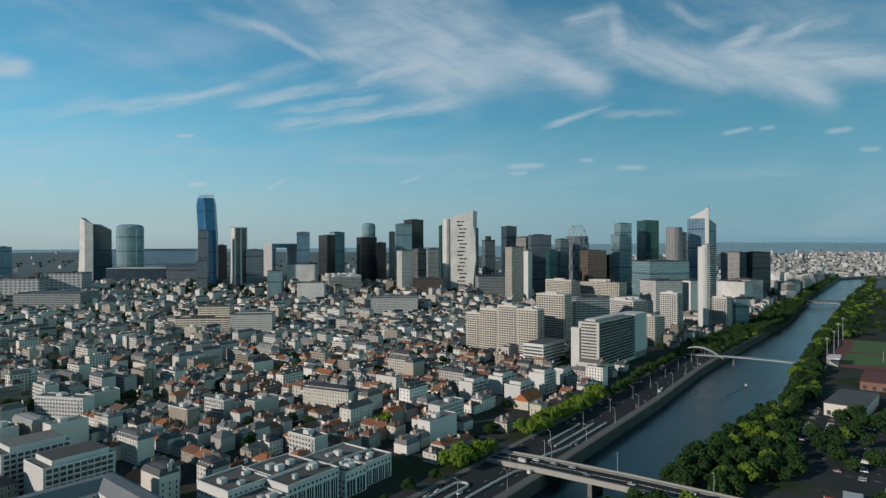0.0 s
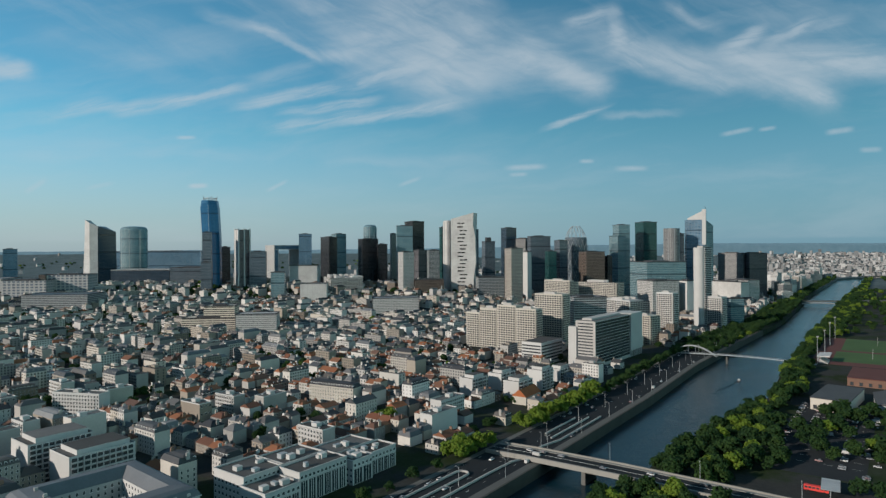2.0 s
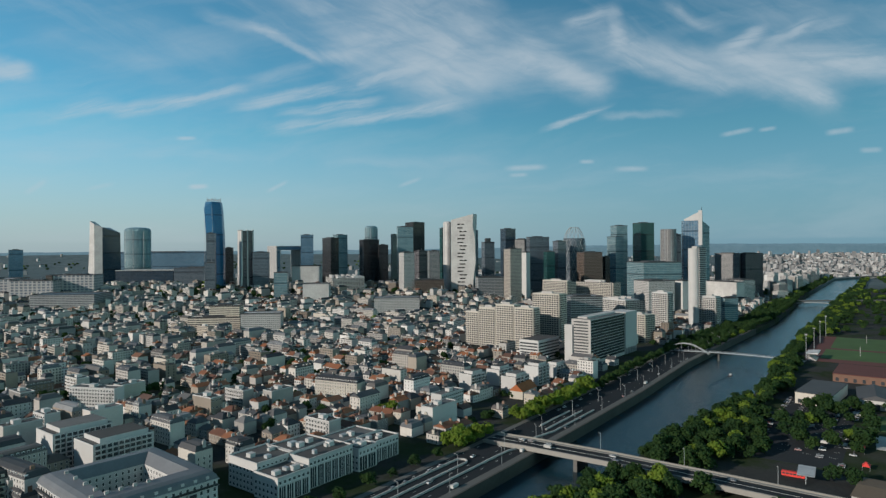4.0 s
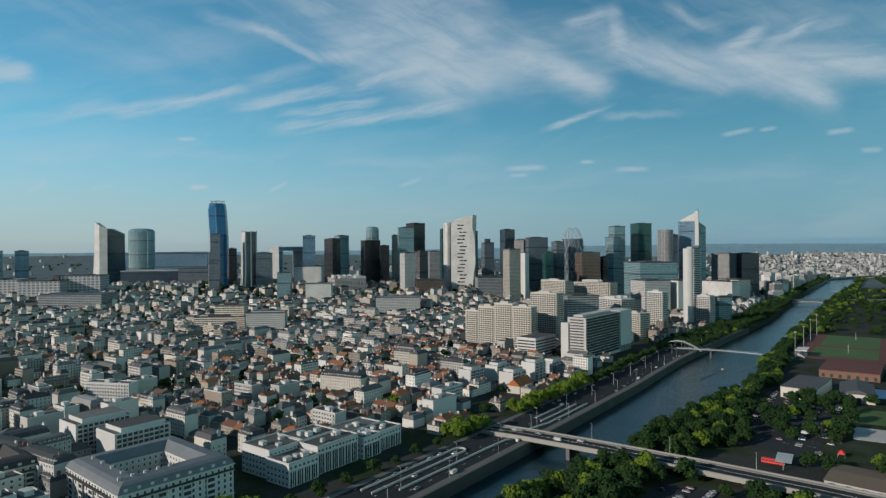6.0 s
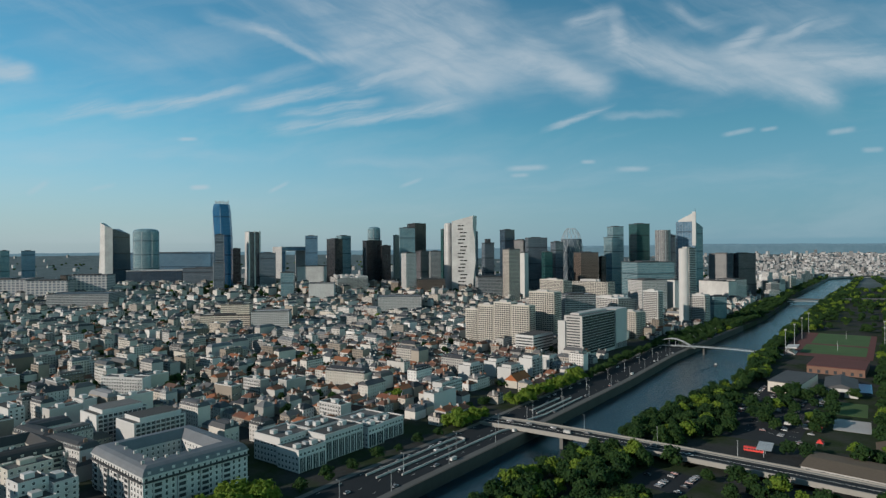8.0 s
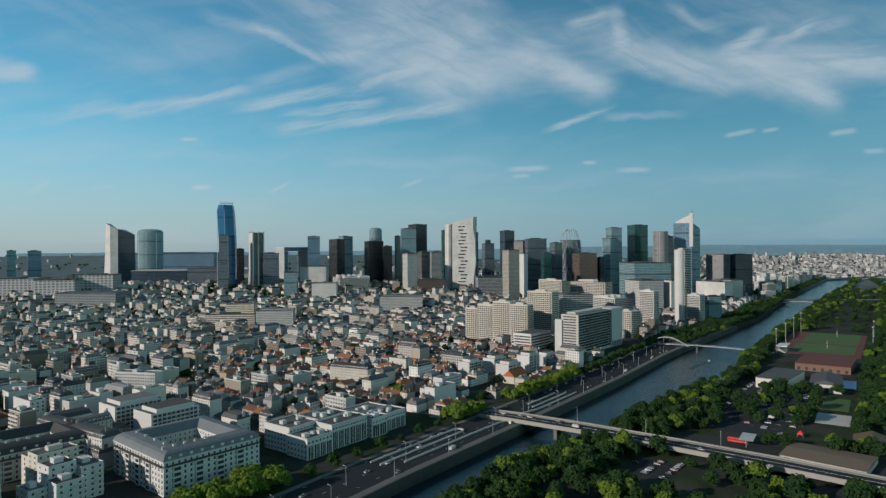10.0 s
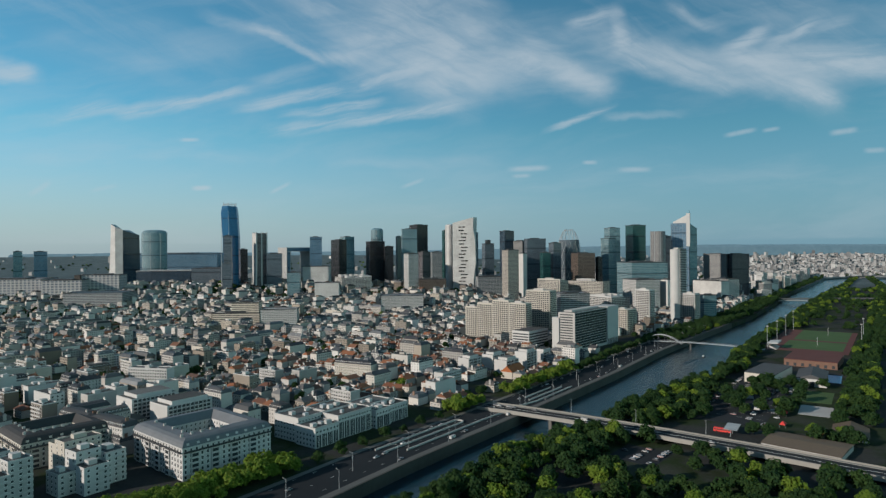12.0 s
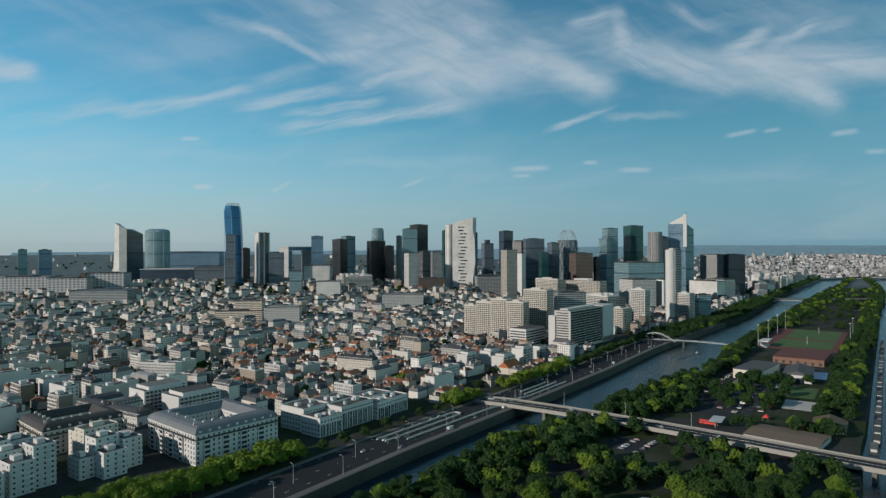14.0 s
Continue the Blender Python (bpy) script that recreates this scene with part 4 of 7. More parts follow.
def slabs():
    for x, y, d, top in ((113, 800, 29, 63), (89.5, 817.5, 29, 66), (66, 835, 27, 61), (44, 851.5, 22, 54)):
        balcony_slab("residential_block", "cream residential slab with stacked balconies along its front", x, y, 17, d, top, 53, CREAM)
    balcony_slab("residential_block", "tall beige residential tower with stacked balconies", 156, 850, 22, 42, 78, 53, CREAM)
    tower("office_block", "dark office block with pale floor bands", BAND_GREY, 182, 900, 49.7, 36.3, 69, 10)
    balcony_slab("residential_block", "beige apartment tower in the dense town", 224, 1150, 26.4, 59.8, 81, 40, CREAM)
    balcony_slab("residential_block", "beige apartment tower with balconies", 310, 1150, 31.5, 85.8, 78, 50, CREAM)
    tower("office_block", "white office slab with window grid", GRID_WHITE, 386, 1180, 56.9, 52.1, 77, 15)
    balcony_slab("residential_block", "white residential slab with rows of balconies", 341, 950, 16.3, 27.2, 72, 40, WHITE)
    balcony_slab("residential_block", "white residential block near the river", 441, 1010, 17.3, 24.8, 61, 40, WHITE)
    tower("office_block", "pale blue glass office block", GL_TEAL, 474, 1050, 25.4, 13.3, 54, 12)
    balcony_slab("residential_block", "white low office with dark windows", 279, 960, 43.7, 59.0, 60, 30, WHITE)
    balcony_slab("residential_block", "white apartment block with brick core", 278, 860, 22.1, 23.6, 47, 35, CREAM)
    tower("office_block", "plain white windowless concrete block", WHITE, 458, 1200, 18.6, 22.5, 76, 25)
    # stepped terrace building and its neighbour
    tower("terraced_office", "stepped beige office with horizontal bands", BAND_BEIGE, -424, 1000, 83.4, 33.8, 31, 6)
    tower("terraced_office", "upper step of a beige banded office", BAND_BEIGE, -393, 1012, 48.5, 34.2, 49, 6)
    tower("school_block", "pale block with columned front", GRID_WHITE, -324, 960, 61.2, 32.4, 41, 6, plant=0)
    tower("long_school", "long white flat-roofed building", GRID_WHITE, -139, 1180, 86.9, 49.8, 47, 6, plant=0)
    # long white and brick slabs up the hill
    tower("residential_slab", "white residential slab with brick-red end bays", GRID_SLAB, -880, 1380, 85.3, 52.8, 87, 8)
    tower("residential_slab", "long white residential slab on the hill", GRID_SLAB, -945, 1330, 88.2, 50.9, 77, 8)
    tower("residential_slab", "brown brick end bay of a slab", GRID_BROWN, -891, 1370, 12.3, 34.9, 87, 8, plant=0)
    tower("residential_slab", "long white residential slab on the hill", GRID_SLAB, -1110, 1350, 140.4, 86.1, 79, 8)
    tower("long_school", "long low grey building on the hill", BAND_GREY, -815, 1200, 122.5, 76.2, 55, 4, plant=0)


def far_riverside():
    """Blocks of flats and offices behind the trees of the far bank."""
    r = random.Random(31)
    for k, (p, t, n) in enumerate(along_bank(1560, 2620, 62.0)):
        for off in (58, 120):
            q = p + n * (off + r.uniform(-10, 10))
            mat = (GRID_WHITE, GRID_BEIGE, BAND_WHITE, GRID_GREY, STONE_PALE)[r.randrange(5)]
            tower("apartment_block", "pale apartment block beside the wooded far river bank", mat, q.x, q.y, r.uniform(22, 40), r.uniform(14, 26), land(q.x, q.y) + r.uniform(18, 46), r.choice((20, 35, 55)), PALE_CONCRETE)


skyline()
slabs()
far_riverside()


def far_hills():
    """A wooded ridge far beyond the city."""
    bm = bmesh.new()
    rows = []
    for x in range(-3300, 3301, 60):
        h = 140 + 26 * smooth(x, -600, 1400) + 10 * noise.noise((x * 0.0013, 0.3, 8.0)) + 4 * noise.noise((x * 0.008, 0.3, 2.0)) - 3 * smooth(-x, 600, 2200)
        rows.append([bm.verts.new((x, 4560, 0)), bm.verts.new((x, 4580, h * 0.9)), bm.verts.new((x, 4600, h)), bm.verts.new((x, 4640, h * 0.9)), bm.verts.new((x, 4660, 0))])
    for a, b in zip(rows, rows[1:]):
        for k in range(4):
            bm.faces.new((a[k], b[k], b[k + 1], a[k + 1]))
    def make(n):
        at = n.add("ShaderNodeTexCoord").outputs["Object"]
        # Distance haze is painted in as blue, with emission to lift it.
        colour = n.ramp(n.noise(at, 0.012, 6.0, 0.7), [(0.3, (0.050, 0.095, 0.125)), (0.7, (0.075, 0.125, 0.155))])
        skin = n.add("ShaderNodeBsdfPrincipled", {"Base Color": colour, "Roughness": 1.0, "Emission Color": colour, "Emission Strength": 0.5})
        return skin.outputs[0]
    tagged(mesh_object("backdrop", bm, material("hazy_ridge", make)), "wooded ridge on the horizon in painted blue haze", "hills", kind="structure")


far_hills()


# ---- bridges ----
def road_piece(name, pts, half, z, thick, mat, label, category, kind="structure", parent=None):
    bm = bmesh.new()
    last = None
    for i, p in enumerate(pts):
        a, b = Vector(pts[max(0, i - 1)][:2]), Vector(pts[min(len(pts) - 1, i + 1)][:2])
        t = (b - a).normalized()
        nrm = Vector((-t.y, t.x))
        c = Vector(p[:2])
        zz = p[2] if len(p) > 2 else z
        l, r = c + nrm * half[0], c + nrm * half[1]
        now = [bm.verts.new((l.x, l.y, zz)), bm.verts.new((r.x, r.y, zz)), bm.verts.new((r.x, r.y, zz - thick)), bm.verts.new((l.x, l.y, zz - thick))]
        if last:
            for k in range(4):
                bm.faces.new((last[k], last[(k + 1) % 4], now[(k + 1) % 4], now[k]))
        else:
            bm.faces.new(now[::-1])
        last = now
    bm.faces.new(last)
    bmesh.ops.recalc_face_normals(bm, faces=bm.faces)
    if parent is not None:
        return part(name, bm, mat, parent, label)
    return tagged(mesh_object(name, bm, mat), label, category, kind=kind)


BRIDGE = [(30, 414, 8.2), (52, 397, 9.6), (98, 363, 10.4), (150, 325, 10.2), (200, 288, 9.6), (245, 252, 9.0), (300, 205, 9.0), (380, 130, 9.0)]


def build_bridge():
    b = thing("road_bridge", pose(0, 0, 0), "concrete road bridge with pale parapets crossing the river", "bridge")
    def lift(dz):
        return [(x, y, z + dz) for x, y, z in BRIDGE]
    deck = road_piece("deck", lift(0.0), (-9.5, 9.5), 0, 1.6, ASPHALT, "dark asphalt deck", "", parent=b)
    for s in (-1, 1):
        road_piece("footway", lift(0.25), (s * 6.6, s * 9.4), 0, 0.24, BRIDGE_STONE, "", "", parent=deck)
        road_piece("parapet", lift(1.15), (s * 9.5, s * 10.3), 0, 3.0, BRIDGE_STONE, "pale concrete parapet", "", parent=b)
    road_piece("lane_line", lift(0.06), (-0.12, 0.12), 0, 0.05, MARKING, "", "", parent=deck)
    for x, y in ((84, 373), (128, 341), (215, 277), (262, 238)):
        bm = bmesh.new()
        box(bm, -8, -1.3, -6, 8, 1.3, 8.4)
        p = part("pier", bm, CONCRETE, b)
        p.matrix_basis = pose(x, y, 0, 0, 0, 53)


def build_footbridge():
    f = thing("footbridge", pose(0, 0, 0), "slender white arched footbridge over the river", "footbridge")
    a, c = Vector((286, 792, 8)), Vector((412, 700, 9))
    road = [tuple(a.lerp(c, k / 12) + Vector((0, 0, 2.2 * math.sin(math.pi * k / 12)))) for k in range(13)]
    deck = road_piece("deck", road, (-2.0, 2.0), 0, 0.6, STEEL, "", "", parent=f)
    for s in (-1, 1):
        road_piece("railing", [(x, y, z + 1.1) for x, y, z in road], (s * 2.0, s * 2.12), 0, 0.16, STEEL, "", "", parent=deck)
        bm = bmesh.new()
        n = Vector((0.59, 0.81, 0)) * 2.6 * s
        pts = [a.lerp(c, 0.38 * k / 14 - 0.05) + n + Vector((0, 0, 11.5 * math.sin(math.pi * k / 14) - 1.0)) for k in range(15)]
        swept(bm, pts, 0.45)
        part("arch", bm, STEEL, f)
    post = None
    for s in (-1, 1):
        for k in range(37):
            p = a.lerp(c, k / 36) + Vector((0, 0, 2.2 * math.sin(math.pi * k / 36))) + Vector((0.59, 0.81, 0)) * 2.06 * s
            if post is None:
                bm = bmesh.new()
                box(bm, -0.06, -0.04, -0.2, 0.06, 0.04, 1.0)
                post = part("rail_post", bm, STEEL, f)
                post.matrix_basis = pose(p.x, p.y, p.z)
            else:
                again(post, "rail_post", pose(p.x, p.y, p.z), f)
    for k in (2, 4, 6, 8, 10, 12):
        bm = bmesh.new()
        p = a.lerp(c, 0.38 * k / 14 - 0.05)
        tube(bm, p + Vector((0, 0, 0.5)), p + Vector((0, 0, 11.5 * math.sin(math.pi * k / 14) - 1.0)), 0.15, 0.15, 5)
        part("hanger", bm, STEEL, f)
    for k in (0.4, 0.92):
        bm = bmesh.new()
        p = a.lerp(c, k)
        tube(bm, (p.x, p.y, -4), (p.x, p.y, 8.2), 1.4, 1.1, 10)
        part("pier", bm, CONCRETE, f)


def build_far_bridges():
    for x0, y0, x1, y1, w in ((800, 1502, 950, 1500, 9), (1870, 2790, 2050, 2786, 12)):
        b = thing("arch_bridge", pose(0, 0, 0), "low steel arch road bridge over the river", "bridge")
        road_piece("deck", [(x0 - 30, y0, 10), ((x0 + x1) / 2, (y0 + y1) / 2, 12), (x1 + 330, y1 + 6, 11)], (-w, w), 0, 2.2, CONCRETE, "", "", parent=b)
        bm = bmesh.new()
        a, c = Vector((x0, y0 - w, 1)), Vector((x1, y1 - w, 1))
        pts = [a.lerp(c, k / 16) + Vector((0, 0, 6.5 * math.sin(math.pi * k / 16))) for k in range(17)]
        swept(bm, pts, 1.3)
        part("arch", bm, PALE_CONCRETE, b)


build_bridge()
build_footbridge()
build_far_bridges()


# ---- houses ----
AXIS = 53.0
U = Vector((math.cos(radians(AXIS)), math.sin(radians(AXIS))))
V = Vector((-U.y, U.x))
rng = random.Random(7)


def window_mesh(w=1.15, h=1.75):
    """One window: frame and dark pane, standing a little proud of the wall at y = 0."""
    bm = bmesh.new()
    box(bm, -w / 2, -0.06, 0, w / 2, 0.04, h, 0)
    box(bm, -w / 2 + 0.1, -0.075, 0.1, w / 2 - 0.1, -0.055, h - 0.1, 1)
    box(bm, -w / 2 - 0.15, -0.2, -0.12, w / 2 + 0.15, 0.04, -0.02, 0)
    return bm


def window_row(bm_frame, length, n, w, h):
    for i in range(n):
        s = length * (i + 0.5) / n
        box(bm_frame, s - w / 2, -0.07, 0, s + w / 2, 0.04, h, 0)
        box(bm_frame, s - w / 2 + 0.12, -0.10, 0.1, s + w / 2 - 0.12, -0.05, h - 0.1, 1)


def gable_roof(bm, w, d, z, rise, over=0.4):
    a = [(-over, -over, z), (w + over, -over, z), (w + over, d + over, z), (-over, d + over, z)]
    r = [(-over, d / 2, z + rise), (w + over, d / 2, z + rise)]
    vs = [bm.verts.new(p) for p in a + r]
    for f in ((0, 1, 5, 4), (2, 3, 4, 5), (0, 4, 3), (1, 2, 5), (3, 2, 1, 0)):
        bm.faces.new([vs[i] for i in f])


def hip_roof(bm, w, d, z, rise, over=0.4, flat=0.35):
    low = [(-over, -over), (w + over, -over), (w + over, d + over), (-over, d + over)]
    i = min(w, d) * flat
    high = [(i, i, z + rise), (w - i, i, z + rise), (w - i, d - i, z + rise), (i, d - i, z + rise)]
    prism(bm, low, z, z + rise, high)


def house(style, w, d, floors, seed):
    """A town house with its parts: wall, roof, chimneys, window rows, dormers. Front at y = 0."""
    r = random.Random(seed)
    fh = 2.9
    h = floors * fh + 0.6
    names = {"tile": ("town_house", "old rendered town house with red clay tile roof"),
             "mansard": ("apartment_house", "pale stone apartment house with grey zinc mansard roof"),
             "slate": ("town_house", "rendered town house with dark slate gable roof"),
             "flat": ("apartment_block", "white modern apartment block with flat roof and balconies")}
    t = thing(names[style][0], pose(0, 0, 0), names[style][1], "house" if style != "flat" else "apartment block", "town houses")
    bm = bmesh.new()
    box(bm, 0, 0, -2, w, d, h)
    part("wall", bm, WHITE if style == "flat" and seed % 2 else WALL, t)
    bm = bmesh.new()
    if style in ("tile", "slate"):
        (gable_roof if seed % 3 else hip_roof)(bm, w, d, h, min(w, d) * (0.26 if style == "tile" else 0.30))
        part("roof", bm, TILE if style == "tile" else SLATE, t)
    elif style == "mansard":
        hip_roof(bm, w, d, h, 3.0, 0.25, 0.13)
        hip_roof(bm, w - 2.4, d - 2.4, h + 3.0, 0.9, -0.3, 0.3) if w > 8 else None
        part("roof", bm, SLATE, t)
    else:
        box(bm, 0.35, 0.35, h - 0.05, w - 0.35, d - 0.35, h + 0.12)
        part("roof", bm, FLAT, t)
        bm = bmesh.new()
        for x0, y0, x1, y1 in ((0, 0, w, 0.3), (0, d - 0.3, w, d), (0, 0.3, 0.3, d - 0.3), (w - 0.3, 0.3, w, d - 0.3)):
            box(bm, x0, y0, h - 0.02, x1, y1, h + 0.8)
        part("parapet", bm, WHITE, t)
        bm = bmesh.new()
        px = r.uniform(0.15, 0.5) * w
        box(bm, px, d * 0.3, h + 0.1, px + min(5, w * 0.35), d * 0.72, h + 2.7)
        part("roof_hut", bm, WHITE, t)
        bm = bmesh.new()
        box(bm, w * 0.72, d * 0.2, h + 0.1, w * 0.72 + 1.3, d * 0.2 + 1.0, h + 1.2)
        part("roof_vent", bm, STEEL, t)
    if style != "flat":
        for k in range(r.choice((1, 2, 2))):
            bm = bmesh.new()
            cx = w * (0.04 if k == 0 else 0.9) - 0.3
            top = h + min(w, d) * 0.26 + 1.0 if style != "mansard" else h + 5.0
            box(bm, cx, d * 0.35, h - 1, cx + 0.8, d * 0.35 + 2.2, top)
            for j in range(3):
                box(bm, cx + 0.2, d * 0.35 + 0.25 + j * 0.65, top, cx + 0.55, d * 0.35 + 0.6 + j * 0.65, top + 0.5)
            part("chimney", bm, BRICK if k else WALL, t)
    n, nd = max(2, int(w / 2.7)), max(1, int(d / 3.6))
    rows = {}
    for k in range(floors):
        z = 0.9 + k * fh
        for side, length, m in (("front", w, pose(0, 0, z)), ("left", d, pose(0, d, z, 0, 0, -90))):
            if side == "left" and r.random() < 0.35:
                continue
            if side in rows:
                again(rows[side], "glazing", m, t)
            else:
                bm = bmesh.new()
                window_row(bm, length, n if side == "front" else nd, 1.15 if style != "flat" else 1.7, 1.7)
                rows[side] = part("glazing", bm, [FRAME, PANE], t)
                rows[side].matrix_basis = m
                rows[side]["kind"] = "stuff"
        if style == "flat" and k:
            m = pose(0, 0, z)
            if "balcony" in rows:
                again(rows["balcony"], "balcony", m, t)
            else:
                bm = bmesh.new()
                box(bm, w * 0.08, -1.1, -0.95, w * 0.92, -0.02, -0.75)
                box(bm, w * 0.08, -1.1, -0.75, w * 0.92, -0.95, 0.2)
                rows["balcony"] = part("balcony", bm, WHITE, t)
                rows["balcony"].matrix_basis = m
    if style == "mansard":
        for i in range(n):
            s = w * (i + 0.5) / n
            m = pose(s, 0.55, h + 0.5)
            if "dormer" in rows:
                again(rows["dormer"], "dormer", m, t)
            else:
                bm = bmesh.new()
                box(bm, -0.7, -0.2, 0, 0.7, 1.6, 1.6, 0)
                box(bm, -0.5, -0.26, 0.2, 0.5, -0.18, 1.4, 1)
                rows["dormer"] = part("dormer", bm, [FRAME, PANE], t)
                rows["dormer"].matrix_basis = m
    return t


# keep-out discs round the landmarks: x, y, radius
KEEP = [(-122, 257, 26), (-100, 285, 24), (-150, 225, 24), (30, 500, 24), (-162, 288, 58), (-205, 360, 34), (-245, 392, 34), (-75, 350, 30), (-50, 385, 34), (-110, 330, 34), (190, 750, 60), (230, 800, 52), (150, 712, 40), (-330, 1010, 70), (-300, 970, 40), (-390, 1010, 40),
        (90, 830, 60), (60, 840, 50), (170, 880, 50), (-225, 230, 60), (-150, 215, 36), (-190, 190, 48), (-205, 150, 52), (-260, 190, 50), (70, 560, 26), (-98, 540, 30), (-300, 500, 30), (100, 600, 26), (60, 600, 26), (30, 575, 24), (-285, 270, 40), (-300, 215, 60), (-70, 1195, 60), (-110, 1195, 50)]


def free(x, y, r=9.0):
    return all((x - a) ** 2 + (y - b) ** 2 > (c * 0.8 + r) ** 2 for a, b, c in KEEP)


def bank_gap(x, y):
    """Metres from the west bank, inland positive (the bank runs near the town's axis)."""
    best = 1e9
    for yy in range(int(y) - 260, int(y) + 261, 20):
        bx = curve_at(yy, BANK_W)
        best = min(best, math.hypot(bx - x, yy - y))
    return best if x < curve_at(y, BANK_W) else -best


def lots():
    """Places for houses: rows along both sides of streets that follow the town's axis, block by block."""
    out = []
    for bi in range(-12, 34):
        for bj in range(-6, 40):
            bend = 8 * noise.noise((bi * 0.21, bj * 0.27, 0.5))
            turn = AXIS + bend
            cu = Vector((math.cos(radians(turn)), math.sin(radians(turn))))
            cv = Vector((-cu.y, cu.x))
            corner = Vector((-62, 250)) + U * (bi * 66 + (bj % 2) * 21) + V * (bj * 47)
            mid = corner + cu * 30 + cv * 20
            if mid.y < 120 or mid.y > 1560 or abs(mid.x) > 0.80 * (mid.y + 160) + 30:
                continue
            flavour = noise.noise((bi * 0.37, bj * 0.41, 4.0))
            across = rng.random() < 0.55
            span, rows = 60, [(0, False), (27 + rng.uniform(-2, 3), True)]
            if across:
                corner = corner + cv * 40
                cu, cv, turn = -cv, cu, turn - 90
                span, rows = 42, [(0, False), (14 + rng.uniform(0, 3), True), (44 + rng.uniform(-2, 2), False)]
            for row, (off, flip) in enumerate(rows):
                s = rng.uniform(0, 3)
                while s < span - 3:
                    old = math.hypot(mid.x + 60, (mid.y - 590) * 0.8) < 210
                    big = rng.random() < (0.12 if old else 0.55 if mid.x < -120 else 0.34)
                    w = rng.choice((18, 24, 24, 30)) if big else rng.choice((8, 9, 11, 13, 15))
                    if s + w > span:
                        break
                    p = corner + cu * s + cv * (off + rng.uniform(-1.0, 1.5))
                    out.append((p, turn, flip, w, big, old))
                    s += w + (0 if rng.random() < 0.72 else rng.uniform(2, 6))
            if rng.random() < 0.7:
                p = corner + cu * rng.uniform(4, span - 20) + cv * (rng.uniform(13, 17) if not across else rng.uniform(29, 33))
                out.append((p, turn, False, rng.choice((7, 9, 11)), False, True))
    return out


def far_house(lists, x, y, z, turn, w, d, h, style, r):
    """Adds one distant house to the joined town: walls, roof and windows as boxes."""
    c, s = math.cos(radians(turn)), math.sin(radians(turn))
    def put(which, pts, faces):
        verts, polys = lists[which]
        k = len(verts)
        verts.extend((x + c * px - s * py, y + s * px + c * py, z + pz) for px, py, pz in pts)
        polys.extend(tuple(k + i for i in f) for f in faces)
    def block(which, x0, y0, z0, x1, y1, z1):
        put(which, [(x0, y0, z0), (x1, y0, z0), (x1, y1, z0), (x0, y1, z0), (x0, y0, z1), (x1, y0, z1), (x1, y1, z1), (x0, y1, z1)],
            [(0, 1, 5, 4), (1, 2, 6, 5), (2, 3, 7, 6), (3, 0, 4, 7), (4, 5, 6, 7)])
    block("walls", 0, 0, -3, w, d, h)
    if style == "flat":
        block("flats", 0.4, 0.4, h - 0.1, w - 0.4, d - 0.4, h + 0.25)
        block("walls", w * 0.3, d * 0.3, h, w * 0.6, d * 0.7, h + 2.4)
    else:
        rise = min(w, d) * 0.32 if style != "mansard" else 3.2
        i = 0.0 if style != "mansard" and r.random() < 0.6 else min(w, d) * 0.2
        ridge = d / 2 if style != "mansard" else d * 0.25
        o = 0.3
        put("tiles" if style == "tile" else "slates",
            [(-o, -o, h), (w + o, -o, h), (w + o, d + o, h), (-o, d + o, h), (i, ridge, h + rise), (w - i, ridge, h + rise), (w - i, d - ridge + 0.02, h + rise), (i, d - ridge + 0.02, h + rise)],
            [(0, 1, 5, 4), (1, 2, 6, 5), (2, 3, 7, 6), (3, 0, 4, 7), (4, 5, 6, 7)])
        for k in range(r.choice((1, 2))):
            block("walls", w * (0.05 + 0.8 * k), d * 0.4, h, w * (0.05 + 0.8 * k) + 0.9, d * 0.4 + 1.8, h + rise + 1.3)
        for k in range(int(w / 4.5)):
            a = w * (k + 0.5) / max(1, int(w / 4.5))
            if r.random() < 0.6:
                block("walls", a - 0.7, d * 0.10, h + 0.2, a + 0.7, d * 0.34, h + min(rise, 2.0))
                block("panes", a - 0.5, d * 0.10 - 0.06, h + 0.5, a + 0.5, d * 0.11, h + min(rise, 2.0) - 0.3)
    if style == "flat":
        for k in range(3):
            a, b = r.uniform(0.1, 0.8) * w, r.uniform(0.1, 0.8) * d
            block("walls", a, b, h, a + r.uniform(0.8, 2.2), b + r.uniform(0.8, 1.6), h + r.uniform(0.7, 1.6))
    n = max(2, int(w / 3.0))
    for f in range(int(h / 2.9)):
        z0 = 0.9 + f * 2.9
        for k in range(n):
            a = w * (k + 0.5) / n
            block("panes", a - 0.65, -0.08, z0, a + 0.65, 0.05, z0 + 1.6)
        if r.random() < 0.85:
            for k in range(max(1, int(d / 4))):
                a = d * (k + 0.5) / max(1, int(d / 4))
                block("panes", -0.08, a - 0.6, z0, 0.05, a + 0.6, z0 + 1.6)


